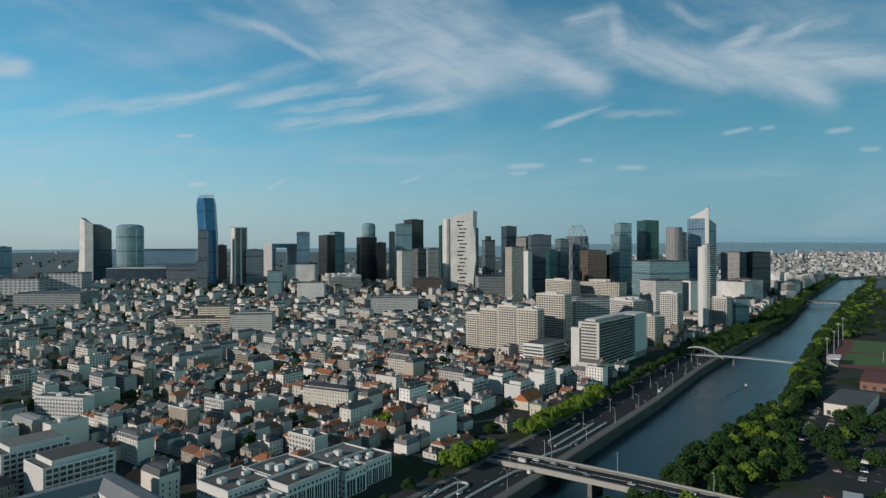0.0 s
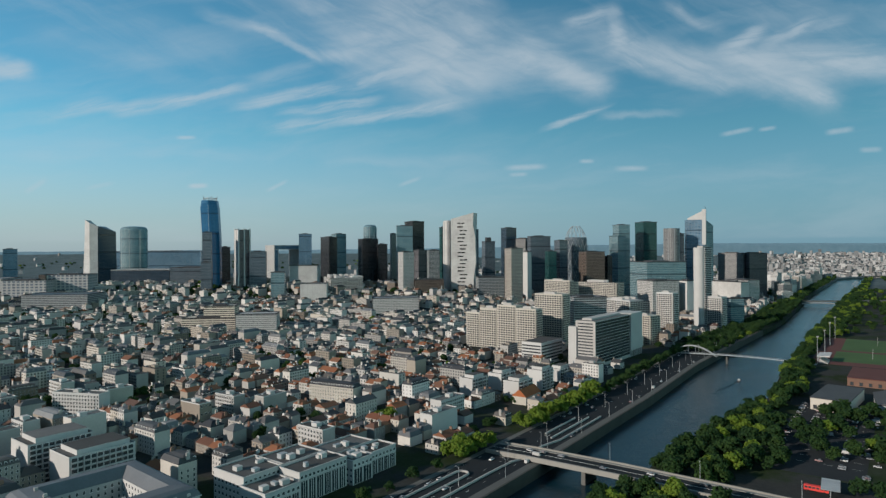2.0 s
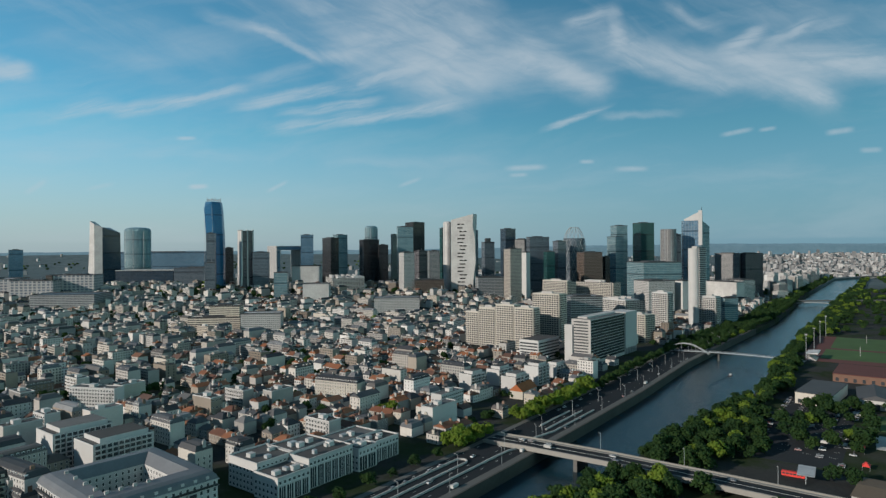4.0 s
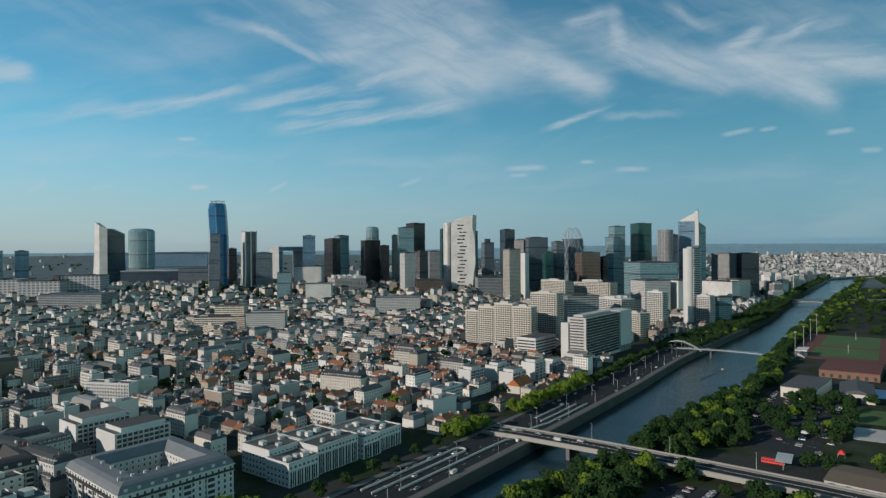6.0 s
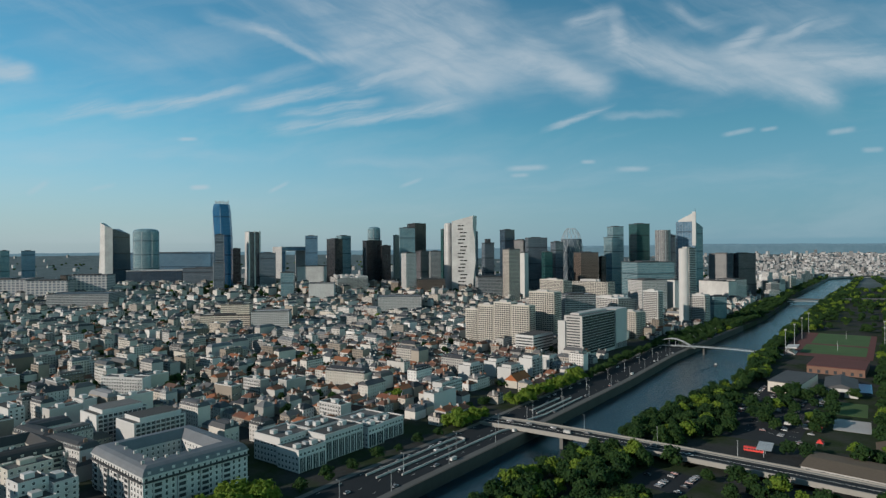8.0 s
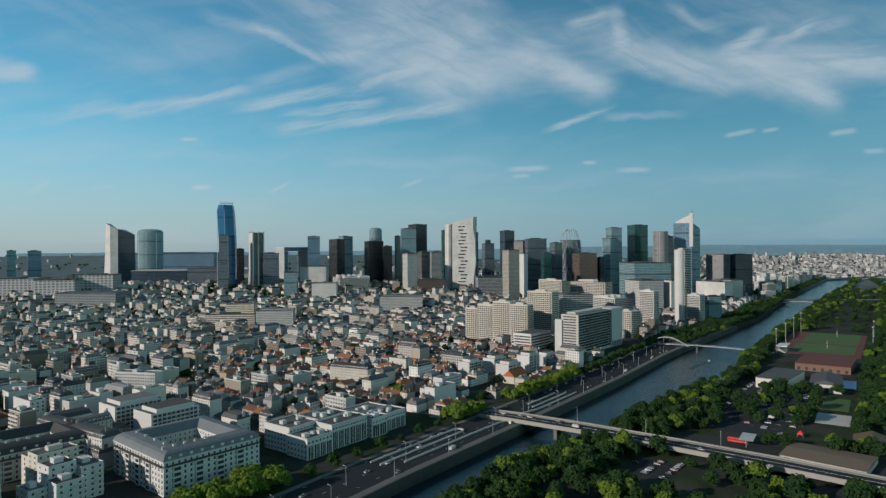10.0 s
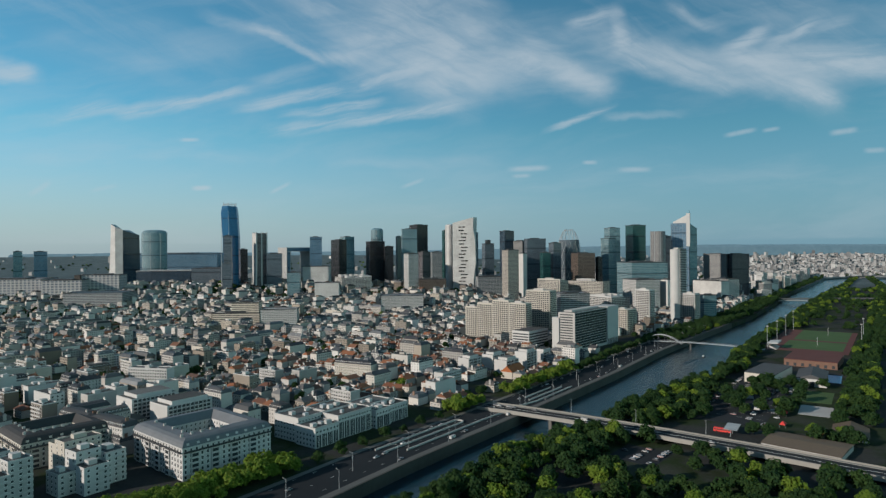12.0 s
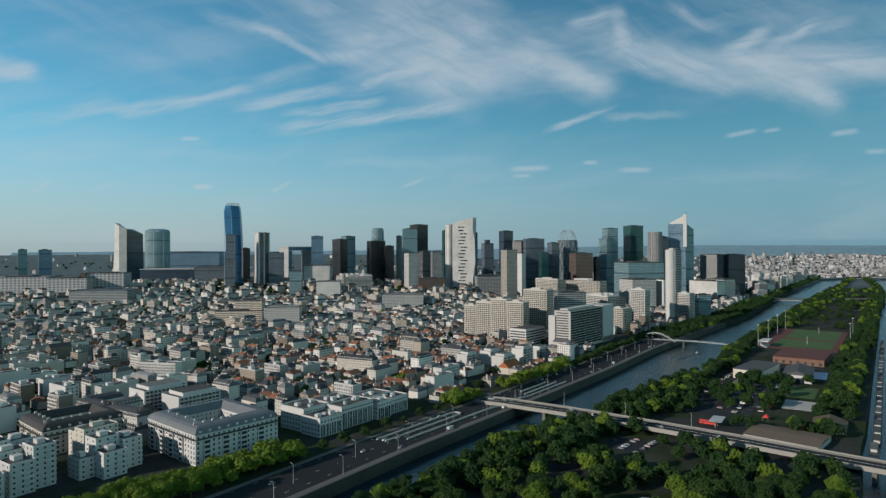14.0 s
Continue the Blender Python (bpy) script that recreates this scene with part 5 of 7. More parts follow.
def town():
    models = {}
    count = 0
    pieces = {}
    gardens = []
    for p, turn, flip, w, big, old in lots():
        d = rng.uniform(9.5, 12.5)
        c = Vector((math.cos(radians(turn)), math.sin(radians(turn))))
        q = Vector((-c.y, c.x))
        mid = p + c * w / 2 + q * d / 2
        pick = rng.random()
        floors = rng.choice((4, 5, 5, 6)) if big else rng.choice((2, 2, 2, 3, 3)) if old else rng.choice((2, 2, 3, 3, 4))
        if big:
            style = "flat" if pick < 0.55 else "mansard" if pick < 0.9 else "slate"
        else:
            style = "tile" if pick < (0.60 if old else 0.46) else "slate" if pick < (0.84 if old else 0.68) else "mansard"
        gap = bank_gap(mid.x, mid.y)
        if gap < 60 or not free(mid.x, mid.y, w * 0.4):
            continue
        if mid.y > 1330 and -700 < mid.x < 650 and rng.random() < 0.5:
            continue
        if rng.random() < 0.12:
            gardens.append((mid.x, mid.y))
            continue
        z = land(mid.x, mid.y)
        face = turn + (180 if flip else 0)
        at = p if not flip else p + c * w + q * d
        if mid.y < 560 and count < 250 and abs(mid.x) < 0.72 * (mid.y + 160):
            count += 1
            key = (style, w, floors)
            if key not in models:
                models[key] = house(style, w, 11.0, floors, len(models) * 7 + w)
                ob = models[key]
                ob.matrix_basis = pose(at.x, at.y, z, 0, 0, face)
            else:
                copy_thing(models[key], pose(at.x, at.y, z, 0, 0, face))
        else:
            patch = 0 if mid.y < 800 else 1 if mid.y < 1150 else 2
            lists = pieces.setdefault(patch, {k: ([], []) for k in ("walls", "tiles", "slates", "flats", "panes")})
            far_house(lists, at.x, at.y, z, face, w, d, floors * 2.9 + 0.8, style, rng)
    # the city beyond, on both sides of the river
    lists = {k: ([], []) for k in ("walls", "tiles", "slates", "flats", "panes")}
    for k in range(5200):
        y = 1600 + 2700 * rng.random() ** 1.2
        x = rng.uniform(-0.72, 0.80) * (y + 150) if k % 2 else rng.uniform(0.45, 0.80) * (y + 150)
        w, e = curve_at(y, BANK_W), curve_at(y, BANK_E)
        if w - 70 < x < e + 150 or (x < w and y < 2000):
            continue
        if x < w and x < 600 and rng.random() < (0.93 if x < -300 else 0.72):
            continue
        tall = rng.random() < 0.06
        h = rng.uniform(24, 40) if tall else rng.uniform(6, 17)
        size = rng.uniform(10, 26)
        far_house(lists, x, y, land(x, y), rng.choice((AXIS, AXIS + 90, 20, 75)), size, rng.uniform(11, 18), h, rng.choice(("flat", "flat", "flat", "mansard")), rng)
    lists["panes"] = ([], [])
    pieces[3] = lists
    mats = {"walls": WALL_FAR, "tiles": TILE_FAR, "slates": SLATE_FAR, "flats": FLAT_FAR, "panes": PANE}
    words = {"walls": ("far_house_walls", "pale rendered walls of densely packed distant town houses"),
             "tiles": ("far_tile_roofs", "red clay tile roofs of distant town houses"),
             "slates": ("far_slate_roofs", "grey zinc and slate roofs of distant houses"),
             "flats": ("far_flat_roofs", "grey flat roofs of distant apartment blocks"),
             "panes": ("far_windows", "dark windows of distant town houses in rows")}
    for patch, lists in pieces.items():
        for key, (verts, polys) in lists.items():
            if verts:
                me = bpy.data.meshes.new(words[key][0])
                me.from_pydata(verts, [], polys)
                me.materials.append(WALL_DISTANT if patch == 3 and key == "walls" else mats[key])
                tagged(new(words[key][0], me), words[key][1], "houses", kind="stuff")
    return gardens


GARDENS = town()


# ---- landmark blocks of the near town ----
def storey_windows(t, w, floors, z0, fh, n, m0, ww=1.2, wh=1.8, mat=None):
    """Single windows, each a part on one shared mesh, along one facade given by the pose m0."""
    first = None
    for k in range(floors):
        for i in range(n):
            m = m0 @ pose(w * (i + 0.5) / n, 0, z0 + k * fh)
            if first is None:
                first = part("window", window_mesh(ww, wh), [FRAME, PANE], t)
                first.matrix_basis = m
            else:
                again(first, "window", m, t)


def courtyard_block(x, y, w, d, floors, turn, label, mansard=True, deep=14.0, wall=WHITE):
    """Four wings round a court, nearest corner at (x, y)."""
    t = thing("courtyard_block", pose(x, y, STREET, 0, 0, turn), label, "apartment block")
    fh = 3.1
    h = floors * fh + 0.8
    wings = ((0, 0, w, deep), (0, d - deep, w, d), (0, deep, deep, d - deep), (w - deep, deep, w, d - deep))
    for x0, y0, x1, y1 in wings:
        bm = bmesh.new()
        box(bm, x0, y0, -1.5, x1, y1, h)
        part("wing", bm, wall, t)
    bm = bmesh.new()
    outer = [(-0.3, -0.3), (w + 0.3, -0.3), (w + 0.3, d + 0.3), (-0.3, d + 0.3)]
    inner = [(deep, deep), (w - deep, deep), (w - deep, d - deep), (deep, d - deep)]
    rise = 4.4 if mansard else 0.9
    cut = 4.2 if mansard else 0.2
    loops = [[(px, py, h) for px, py in outer],
             [(px + (cut * 0.16 if px < w / 2 else -cut * 0.16), py + (cut * 0.16 if py < d / 2 else -cut * 0.16), h + rise * 0.42) for px, py in outer],
             [(px + (cut * 0.45 if px < w / 2 else -cut * 0.45), py + (cut * 0.45 if py < d / 2 else -cut * 0.45), h + rise * 0.75) for px, py in outer],
             [(px + (cut if px < w / 2 else -cut), py + (cut if py < d / 2 else -cut), h + rise) for px, py in outer],
             [(px + (-cut if px < w / 2 else cut), py + (-cut if py < d / 2 else cut), h + rise + 0.5) for px, py in inner],
             [(px, py, h) for px, py in inner]]
    vs = [[bm.verts.new(p) for p in l] for l in loops]
    for a, b in zip(vs, vs[1:]):
        for i in range(4):
            bm.faces.new((a[i], a[(i + 1) % 4], b[(i + 1) % 4], b[i]))
    part("roof", bm, SLATE if wall is CREAM else ZINC if mansard else FLAT, t, "dark grey zinc roof" if mansard else "")
    bm = bmesh.new()
    for x0, y0, x1, y1 in ((-0.6, -0.6, w + 0.6, -0.02), (-0.6, -0.02, -0.02, d + 0.6)):
        box(bm, x0, y0, h - 0.5, x1, y1, h)
        box(bm, x0, y0, h - fh - 0.5, x1, y1, h - fh - 0.3)
        box(bm, x0, y0, fh, x1, y1, fh + 0.3)
    part("cornice", bm, wall, t)
    storey_windows(t, w, floors, 0.8, fh, int(w / 3.4), pose(0, 0, 0), 1.5, 2.1)
    storey_windows(t, d, floors, 0.8, fh, int(d / 3.4), pose(0, d, 0, 0, 0, -90), 1.5, 2.1)
    # shallow bays and balconies that break up the two street fronts
    for length, m in ((w, pose(0, 0, 0)), (d, pose(0, d, 0, 0, 0, -90))):
        for k in range(int(length / 13)):
            bm = bmesh.new()
            box(bm, 5 + k * 13, -0.9, 0.2, 10 + k * 13, -0.08, h - fh - 0.6)
            bay = part("bay", bm, wall, t)
            bay.matrix_basis = m
            for f in range(floors - 1):
                bm = bmesh.new()
                box(bm, 5.6 + k * 13, -1.0, 0.9 + f * fh, 9.4 + k * 13, -0.86, 2.7 + f * fh)
                part("bay_window", bm, PANE, t).matrix_basis = m
        bm = bmesh.new()
        box(bm, 0.5, -1.3, h - fh - 0.2, length - 0.5, -0.65, h - fh + 0.8)
        part("terrace_rail", bm, DARK_METAL, t, "dark balcony rail with planting").matrix_basis = m
    storey_windows(t, w - 2 * deep, floors - 2, 1.0 + 2 * fh, fh, int((w - 2 * deep) / 3.2), pose(deep, d - deep, 0))
    storey_windows(t, d - 2 * deep, floors - 2, 1.0 + 2 * fh, fh, int((d - 2 * deep) / 3.2), pose(w - deep, d - deep, 0, 0, 0, -90))
    for k in range(9):
        bm = bmesh.new()
        px, py = (3 + k * w / 9.5, deep * 0.55) if k < 5 else (deep * 0.55, 4 + (k - 4) * d / 5.5)
        box(bm, px, py, h + rise - 0.2, px + 1.6, py + 1.1, h + rise + 1.7)
        part("roof_vent", bm, PALE_CONCRETE, t)
    if mansard:
        for k in range(int(w / 6.4)):
            bm = bmesh.new()
            box(bm, 2.6 + k * 6.4, 0.0, h + 0.4, 4.2 + k * 6.4, 3.6, h + 2.1)
            part("dormer", bm, wall, t)
    return t


def white_block(x, y, w, d, floors, turn, label="white apartment slab with blank gable and balcony front"):
    """A white slab with a blank end wall, balconied long front and set-back top floor."""
    t = thing("white_slab", pose(x, y, STREET, 0, 0, turn), label, "apartment block")
    fh = 3.0
    h = floors * fh
    bm = bmesh.new()
    box(bm, 0, 0, -1.5, w, d, h)
    part("wall", bm, WHITE, t)
    bm = bmesh.new()
    box(bm, 5, 2.5, h, w - 2, d - 2, h + 2.9)
    part("penthouse", bm, WHITE, t)
    bm = bmesh.new()
    box(bm, 5.3, 2.8, h + 2.88, w - 2.3, d - 2.3, h + 3.0)
    part("penthouse_roof", bm, FLAT, t)
    bm = bmesh.new()
    box(bm, 0.4, 0.4, h - 0.05, w - 0.4, d - 0.4, h + 0.08)
    part("roof", bm, FLAT, t)
    bm = bmesh.new()
    for x0, y0, x1, y1 in ((0, 0, w, 0.3), (0, d - 0.3, w, d), (0, 0.3, 0.3, d - 0.3), (w - 0.3, 0.3, w, d - 0.3)):
        box(bm, x0, y0, h - 0.02, x1, y1, h + 0.7)
    part("parapet", bm, WHITE, t)
    first = None
    for k in range(floors):
        m = pose(0, 0, k * fh + 0.2)
        if first is None:
            bm = bmesh.new()
            box(bm, 1, -1.5, -0.2, w - 0.5, -0.02, 0.0)
            box(bm, 1, -1.5, 0.0, w - 0.5, -1.35, 0.8)
            for j in range(1, int(w / 7)):
                box(bm, j * 7, -1.35, 0.0, j * 7 + 0.2, -0.02, 2.7)
            first = part("balcony", bm, WHITE, t)
            first.matrix_basis = m
        else:
            again(first, "balcony", m, t)
    storey_windows(t, w - 2, floors, 0.4, fh, int(w / 3.4), pose(1, 0, 0), 3.0, 2.3)
    return t


def modern_row():
    """The stepped white modern complex along the riverside road."""
    p0, axis = Vector((-90, 300)), 53.5
    def at(s, back, z=0.0, turn=0.0):
        q = p0 + Vector((math.cos(radians(axis)), math.sin(radians(axis)))) * s + Vector((-math.sin(radians(axis)), math.cos(radians(axis)))) * back
        return pose(q.x, q.y, STREET + z, 0, 0, axis + turn)
    for s, back, w, d, floors, tall in ((0, 0, 22, 20, 3, 6.0), (2, 20, 26, 26, 5, 0), (24, 3, 34, 16, 4, 5.5), (26, 20, 30, 22, 5, 0), (60, 0, 16, 18, 3, 6.0), (62, 18, 34, 20, 4, 0), (78, 3, 22, 15, 3, 5.0)):
        t = thing("modern_block", at(s, back), "white modern block with deep dark glazed bays", "office block", "riverside offices")
        fh = 3.3
        h = floors * fh + tall * 0.55
        bm = bmesh.new()
        box(bm, 0, 0, -1.5, w, d, h)
        part("wall", bm, WHITE, t)
        n = int(w / 5.5)
        for i in range(n):
            bm = bmesh.new()
            a = 1.0 + i * (w - 1.0) / n
            b = a + (w - 1.0) / n - 1.3
            box(bm, a, -0.12, 0.3, b, 0.05, h - fh - 1.2, 0)
            for j in range(1, 3):
                box(bm, a + (b - a) * j / 3 - 0.1, -0.2, 0.3, a + (b - a) * j / 3 + 0.1, -0.1, h - fh - 1.2, 1)
            part("glazed_bay", bm, [PANE, FRAME], t, "tall dark glazed bay")
        storey_windows(t, w, 1, h - fh + 0.2, fh, int(w / 2.8), pose(0, 0, 0), 1.7, 1.7)
        storey_windows(t, d, max(1, int(h / fh) - 1), 1.0, fh, int(d / 3), pose(0, d, 0, 0, 0, -90), 1.6, 1.7)
        bm = bmesh.new()
        box(bm, 0.5, 0.5, h - 0.02, w - 0.5, d - 0.5, h + 0.1)
        part("roof", bm, FLAT, t)
        bm = bmesh.new()
        for x0, y0, x1, y1 in ((-0.2, -0.2, w + 0.2, 0.4), (-0.2, d - 0.4, w + 0.2, d + 0.2), (-0.2, 0.4, 0.4, d - 0.4), (w - 0.4, 0.4, w + 0.2, d - 0.4)):
            box(bm, x0, y0, h - 0.03, x1, y1, h + 0.9)
        part("parapet", bm, WHITE, t)
        for k in range(3):
            bm = bmesh.new()
            a, b = rng.uniform(2, w - 7), rng.uniform(3, d - 6)
            box(bm, a, b, h + 0.1, a + rng.uniform(2, 5), b + rng.uniform(2, 4), h + rng.uniform(1.4, 3.0))
            part("roof_hut", bm, WHITE if k else STEEL, t)


def river_office():
    """The long banded office slab by the river with its windowless white end block."""
    t = thing("riverside_office", pose(163, 690, STREET, 0, 0, 51.5), "long riverside office slab with grey glass bands", "office block")
    h = 52.0
    bm = bmesh.new()
    box(bm, 0, 0, -1, 96, 24, h)
    part("wall", bm, PALE_CONCRETE, t)
    bm = bmesh.new()
    box(bm, -2, 22, -1, 6, 32, 45)
    part("stair_tower", bm, WHITE, t, "windowless white stair tower")
    first = None
    for k in range(14):
        m = pose(0, 0, 4 + k * 3.4)
        if first is None:
            bm = bmesh.new()
            box(bm, 1.5, -0.25, 0, 95, 0.05, 2.7)
            box(bm, -0.25, 3, 0, 0.05, 21, 1.5)
            first = part("window_band", bm, PANE, t)
            first.matrix_basis = m
        else:
            again(first, "window_band", m, t)
    bm = bmesh.new()
    box(bm, 96, -1.5, 8, 132, 22, h + 1)
    part("end_block", bm, WHITE, t, "windowless white end block")
    for k in range(7):
        bm = bmesh.new()
        box(bm, 97 + k * 5.5, -1, -1, 98.2 + k * 5.5, 0.4, 8.1)
        part("column", bm, WHITE, t)
    bm = bmesh.new()
    box(bm, 0.5, 0.5, h - 0.05, 95.5, 23.5, h + 0.15)
    part("roof", bm, FLAT, t)
    bm = bmesh.new()
    box(bm, 8, 8, h, 86, 20, h + 2.2)
    part("plant_room", bm, PALE_CONCRETE, t)
    t2 = thing("riverside_annex", pose(120, 735, STREET, 0, 0, 51.5), "lower white office block with window bands", "office block")
    bm = bmesh.new()
    box(bm, -30, -6, -1, 20, 20, 26)
    part("wall", bm, WHITE, t2)
    bm = bmesh.new()
    box(bm, -29.5, -5.5, 25.95, 19.5, 19.5, 26.15)
    part("roof", bm, FLAT, t2)
    first = None
    for k in range(6):
        m = pose(0, 0, 3 + k * 3.6)
        if first is None:
            bm = bmesh.new()
            box(bm, -29, -6.2, 0, 19, -5.9, 1.8)
            box(bm, -30.2, -5, 0, -29.9, 19, 1.8)
            first = part("window_band", bm, PANE, t2)
            first.matrix_basis = m
        else:
            again(first, "window_band", m, t2)


courtyard_block(-155, 240, 60, 64, 6, 50, "large pale apartment block with zinc mansard round a court")
courtyard_block(-262, 258, 52, 46, 5, 50, "brick and stone apartment block with mansard round a court", True, 12.0, CREAM)
white_block(-205, 332, 36, 25, 7, 53)
white_block(-242, 354, 36, 25, 7, 53)
def terrace_block(x, y, turn, wall, volumes, label):
    """A stepped block of flats: volumes of different heights, each with its roof, parapet, windows and hut."""
    t = thing("terraced_flats", pose(x, y, STREET, 0, 0, turn), label, "apartment block", "terraced flats")
    fh = 2.95
    for x0, y0, w, d, floors in volumes:
        h = floors * fh
        m = pose(x0, y0, 0)
        bm = bmesh.new()
        box(bm, x0, y0, -1.5, x0 + w, y0 + d, h)
        part("wall", bm, wall, t)
        bm = bmesh.new()
        box(bm, x0 + 0.3, y0 + 0.3, h - 0.03, x0 + w - 0.3, y0 + d - 0.3, h + 0.1)
        part("roof", bm, FLAT, t)
        bm = bmesh.new()
        for a, b, c, e in ((0, 0, w, 0.25), (0, d - 0.25, w, d), (0, 0.25, 0.25, d - 0.25), (w - 0.25, 0.25, w, d - 0.25)):
            box(bm, x0 + a, y0 + b, h - 0.04, x0 + c, y0 + e, h + 0.9)
        part("parapet", bm, wall, t)
        bm = bmesh.new()
        box(bm, x0 + w * 0.35, y0 + d * 0.4, h + 0.05, x0 + w * 0.7, y0 + d * 0.75, h + 2.7)
        part("roof_hut", bm, wall, t)
        storey_windows(t, w, floors, 0.9, fh, max(2, int(w / 3.6)), m, 1.5, 1.6)
        storey_windows(t, d, floors, 0.9, fh, max(1, int(d / 4.5)), pose(x0, y0 + d, 0, 0, 0, -90), 1.3, 1.6)
        first = None
        for k in range(1, floors):
            mm = m @ pose(w * 0.55, 0, k * fh)
            if first is None:
                bm = bmesh.new()
                box(bm, 0, -1.3, -0.15, w * 0.42, -0.02, 0.0)
                box(bm, 0, -1.3, 0.0, w * 0.42, -1.18, 0.95)
                first = part("balcony", bm, wall, t)
                first.matrix_basis = mm
            else:
                again(first, "balcony", mm, t)
    return t


terrace_block(-236, 190, 56, WHITE, ((0, 0, 13, 16, 6), (13, 3, 12, 14, 8), (-2, 16, 17, 12, 7)), "white stepped flats with roof terraces and huts")
terrace_block(-200, 218, 56, WHITE, ((0, 0, 14, 13, 5), (2, 13, 14, 13, 7), (16, 8, 12, 18, 6), (-9, 10, 9, 14, 4)), "white stepped flats with terraces above trees")
terrace_block(-262, 205, 56, WHITE, ((0, 0, 14, 16, 8), (14, 6, 15, 15, 7)), "tall white flats with blank end wall")
terrace_block(-228, 246, 56, CREAM, ((0, 0, 22, 12, 7), (0, 12, 12, 8, 6)), "grey stone flats with recessed windows")
terrace_block(-250, 160, 56, WHITE, ((0, 0, 16, 14, 6), (16, 2, 13, 12, 5)), "white low flats with terraces")
for k in range(2):
    wing = house("mansard", 39, 13.0, 6, 900 + k)
    wing.matrix_basis = pose(-282 + 39 * k * math.cos(radians(-31)), 328 + 39 * k * math.sin(radians(-31)), STREET, 0, 0, -31)
long_house = house("mansard", 46, 13.0, 5, 951)
long_house.matrix_basis = pose(-122, 548, STREET, 0, 0, -26)
for piece in long_house.children:
    if piece.name.startswith("wall"):
        piece.data.materials[0] = CREAM
white_house = house("flat", 44, 12.0, 6, 961)
white_house.matrix_basis = pose(-322, 505, STREET, 0, 0, -12)
tiled = thing("tiled_hall", pose(66, 528, STREET, 0, 0, 56), "large house with steep orange clay tile roof", "house")
bm = bmesh.new()
box(bm, 0, 0, -1, 28, 13, 7)
part("wall", bm, CREAM, tiled)
bm = bmesh.new()
gable_roof(bm, 28, 13, 7, 6.0, 0.5)
part("roof", bm, paint("orange_tile", [(0, (0.26, 0.085, 0.03)), (1, (0.28, 0.09, 0.035))], 0.85, 1.2, 0.1, spread=0.4), tiled)
storey_windows(tiled, 28, 2, 1.0, 3.0, 8, pose(0, 0, 0))
for x, y, w, d, f, turn in ((62, 548, 24, 16, 5, 52), (88, 585, 22, 16, 6, 52), (50, 585, 24, 15, 5, 52), (112, 622, 24, 14, 4, 52), (22, 562, 22, 15, 5, 50)):
    white_block(x, y, w, d, f, turn, "pale stepped apartment block with roof terraces")
modern_row()
river_office()


# ---- the island ----
def flat_piece(name, corners, z, mat, label, category, thick=0.3):
    bm = bmesh.new()
    prism(bm, corners, z - thick, z)
    return tagged(mesh_object(name, bm, mat), label, category, kind="structure")


def oblong(x, y, w, d, turn):
    c, s = math.cos(radians(turn)), math.sin(radians(turn))
    return [(x + c * a - s * b, y + s * a + c * b) for a, b in ((0, 0), (w, 0), (w, d), (0, d))]


def hall(name, label, x, y, w, d, h, turn, roof, wall, rise=2.5, category="hall"):
    t = thing(name, pose(x, y, ISLAND - 0.3, 0, 0, turn), label, category)
    bm = bmesh.new()
    box(bm, 0, 0, -1, w, d, h)
    shell = part("wall", bm, wall, t)
    bm = bmesh.new()
    gable_roof(bm, w, d, h, rise, 0.6) if rise > 0.5 else box(bm, -0.4, -0.4, h - 0.02, w + 0.4, d + 0.4, h + 0.5)
    part("roof", bm, roof, t)
    for k in range(max(2, int(w / 7))):
        bm = bmesh.new()
        a = w * (k + 0.5) / max(2, int(w / 7))
        box(bm, a - 1.4, -0.1, 1.0, a + 1.4, 0.05, min(h - 1, 4.5))
        part("window", bm, PANE, shell)
    bm = bmesh.new()
    box(bm, -0.1, d * 0.4, 0, 0.05, d * 0.6, min(h - 1, 5.0))
    part("door", bm, DARK_METAL, shell)
    return t


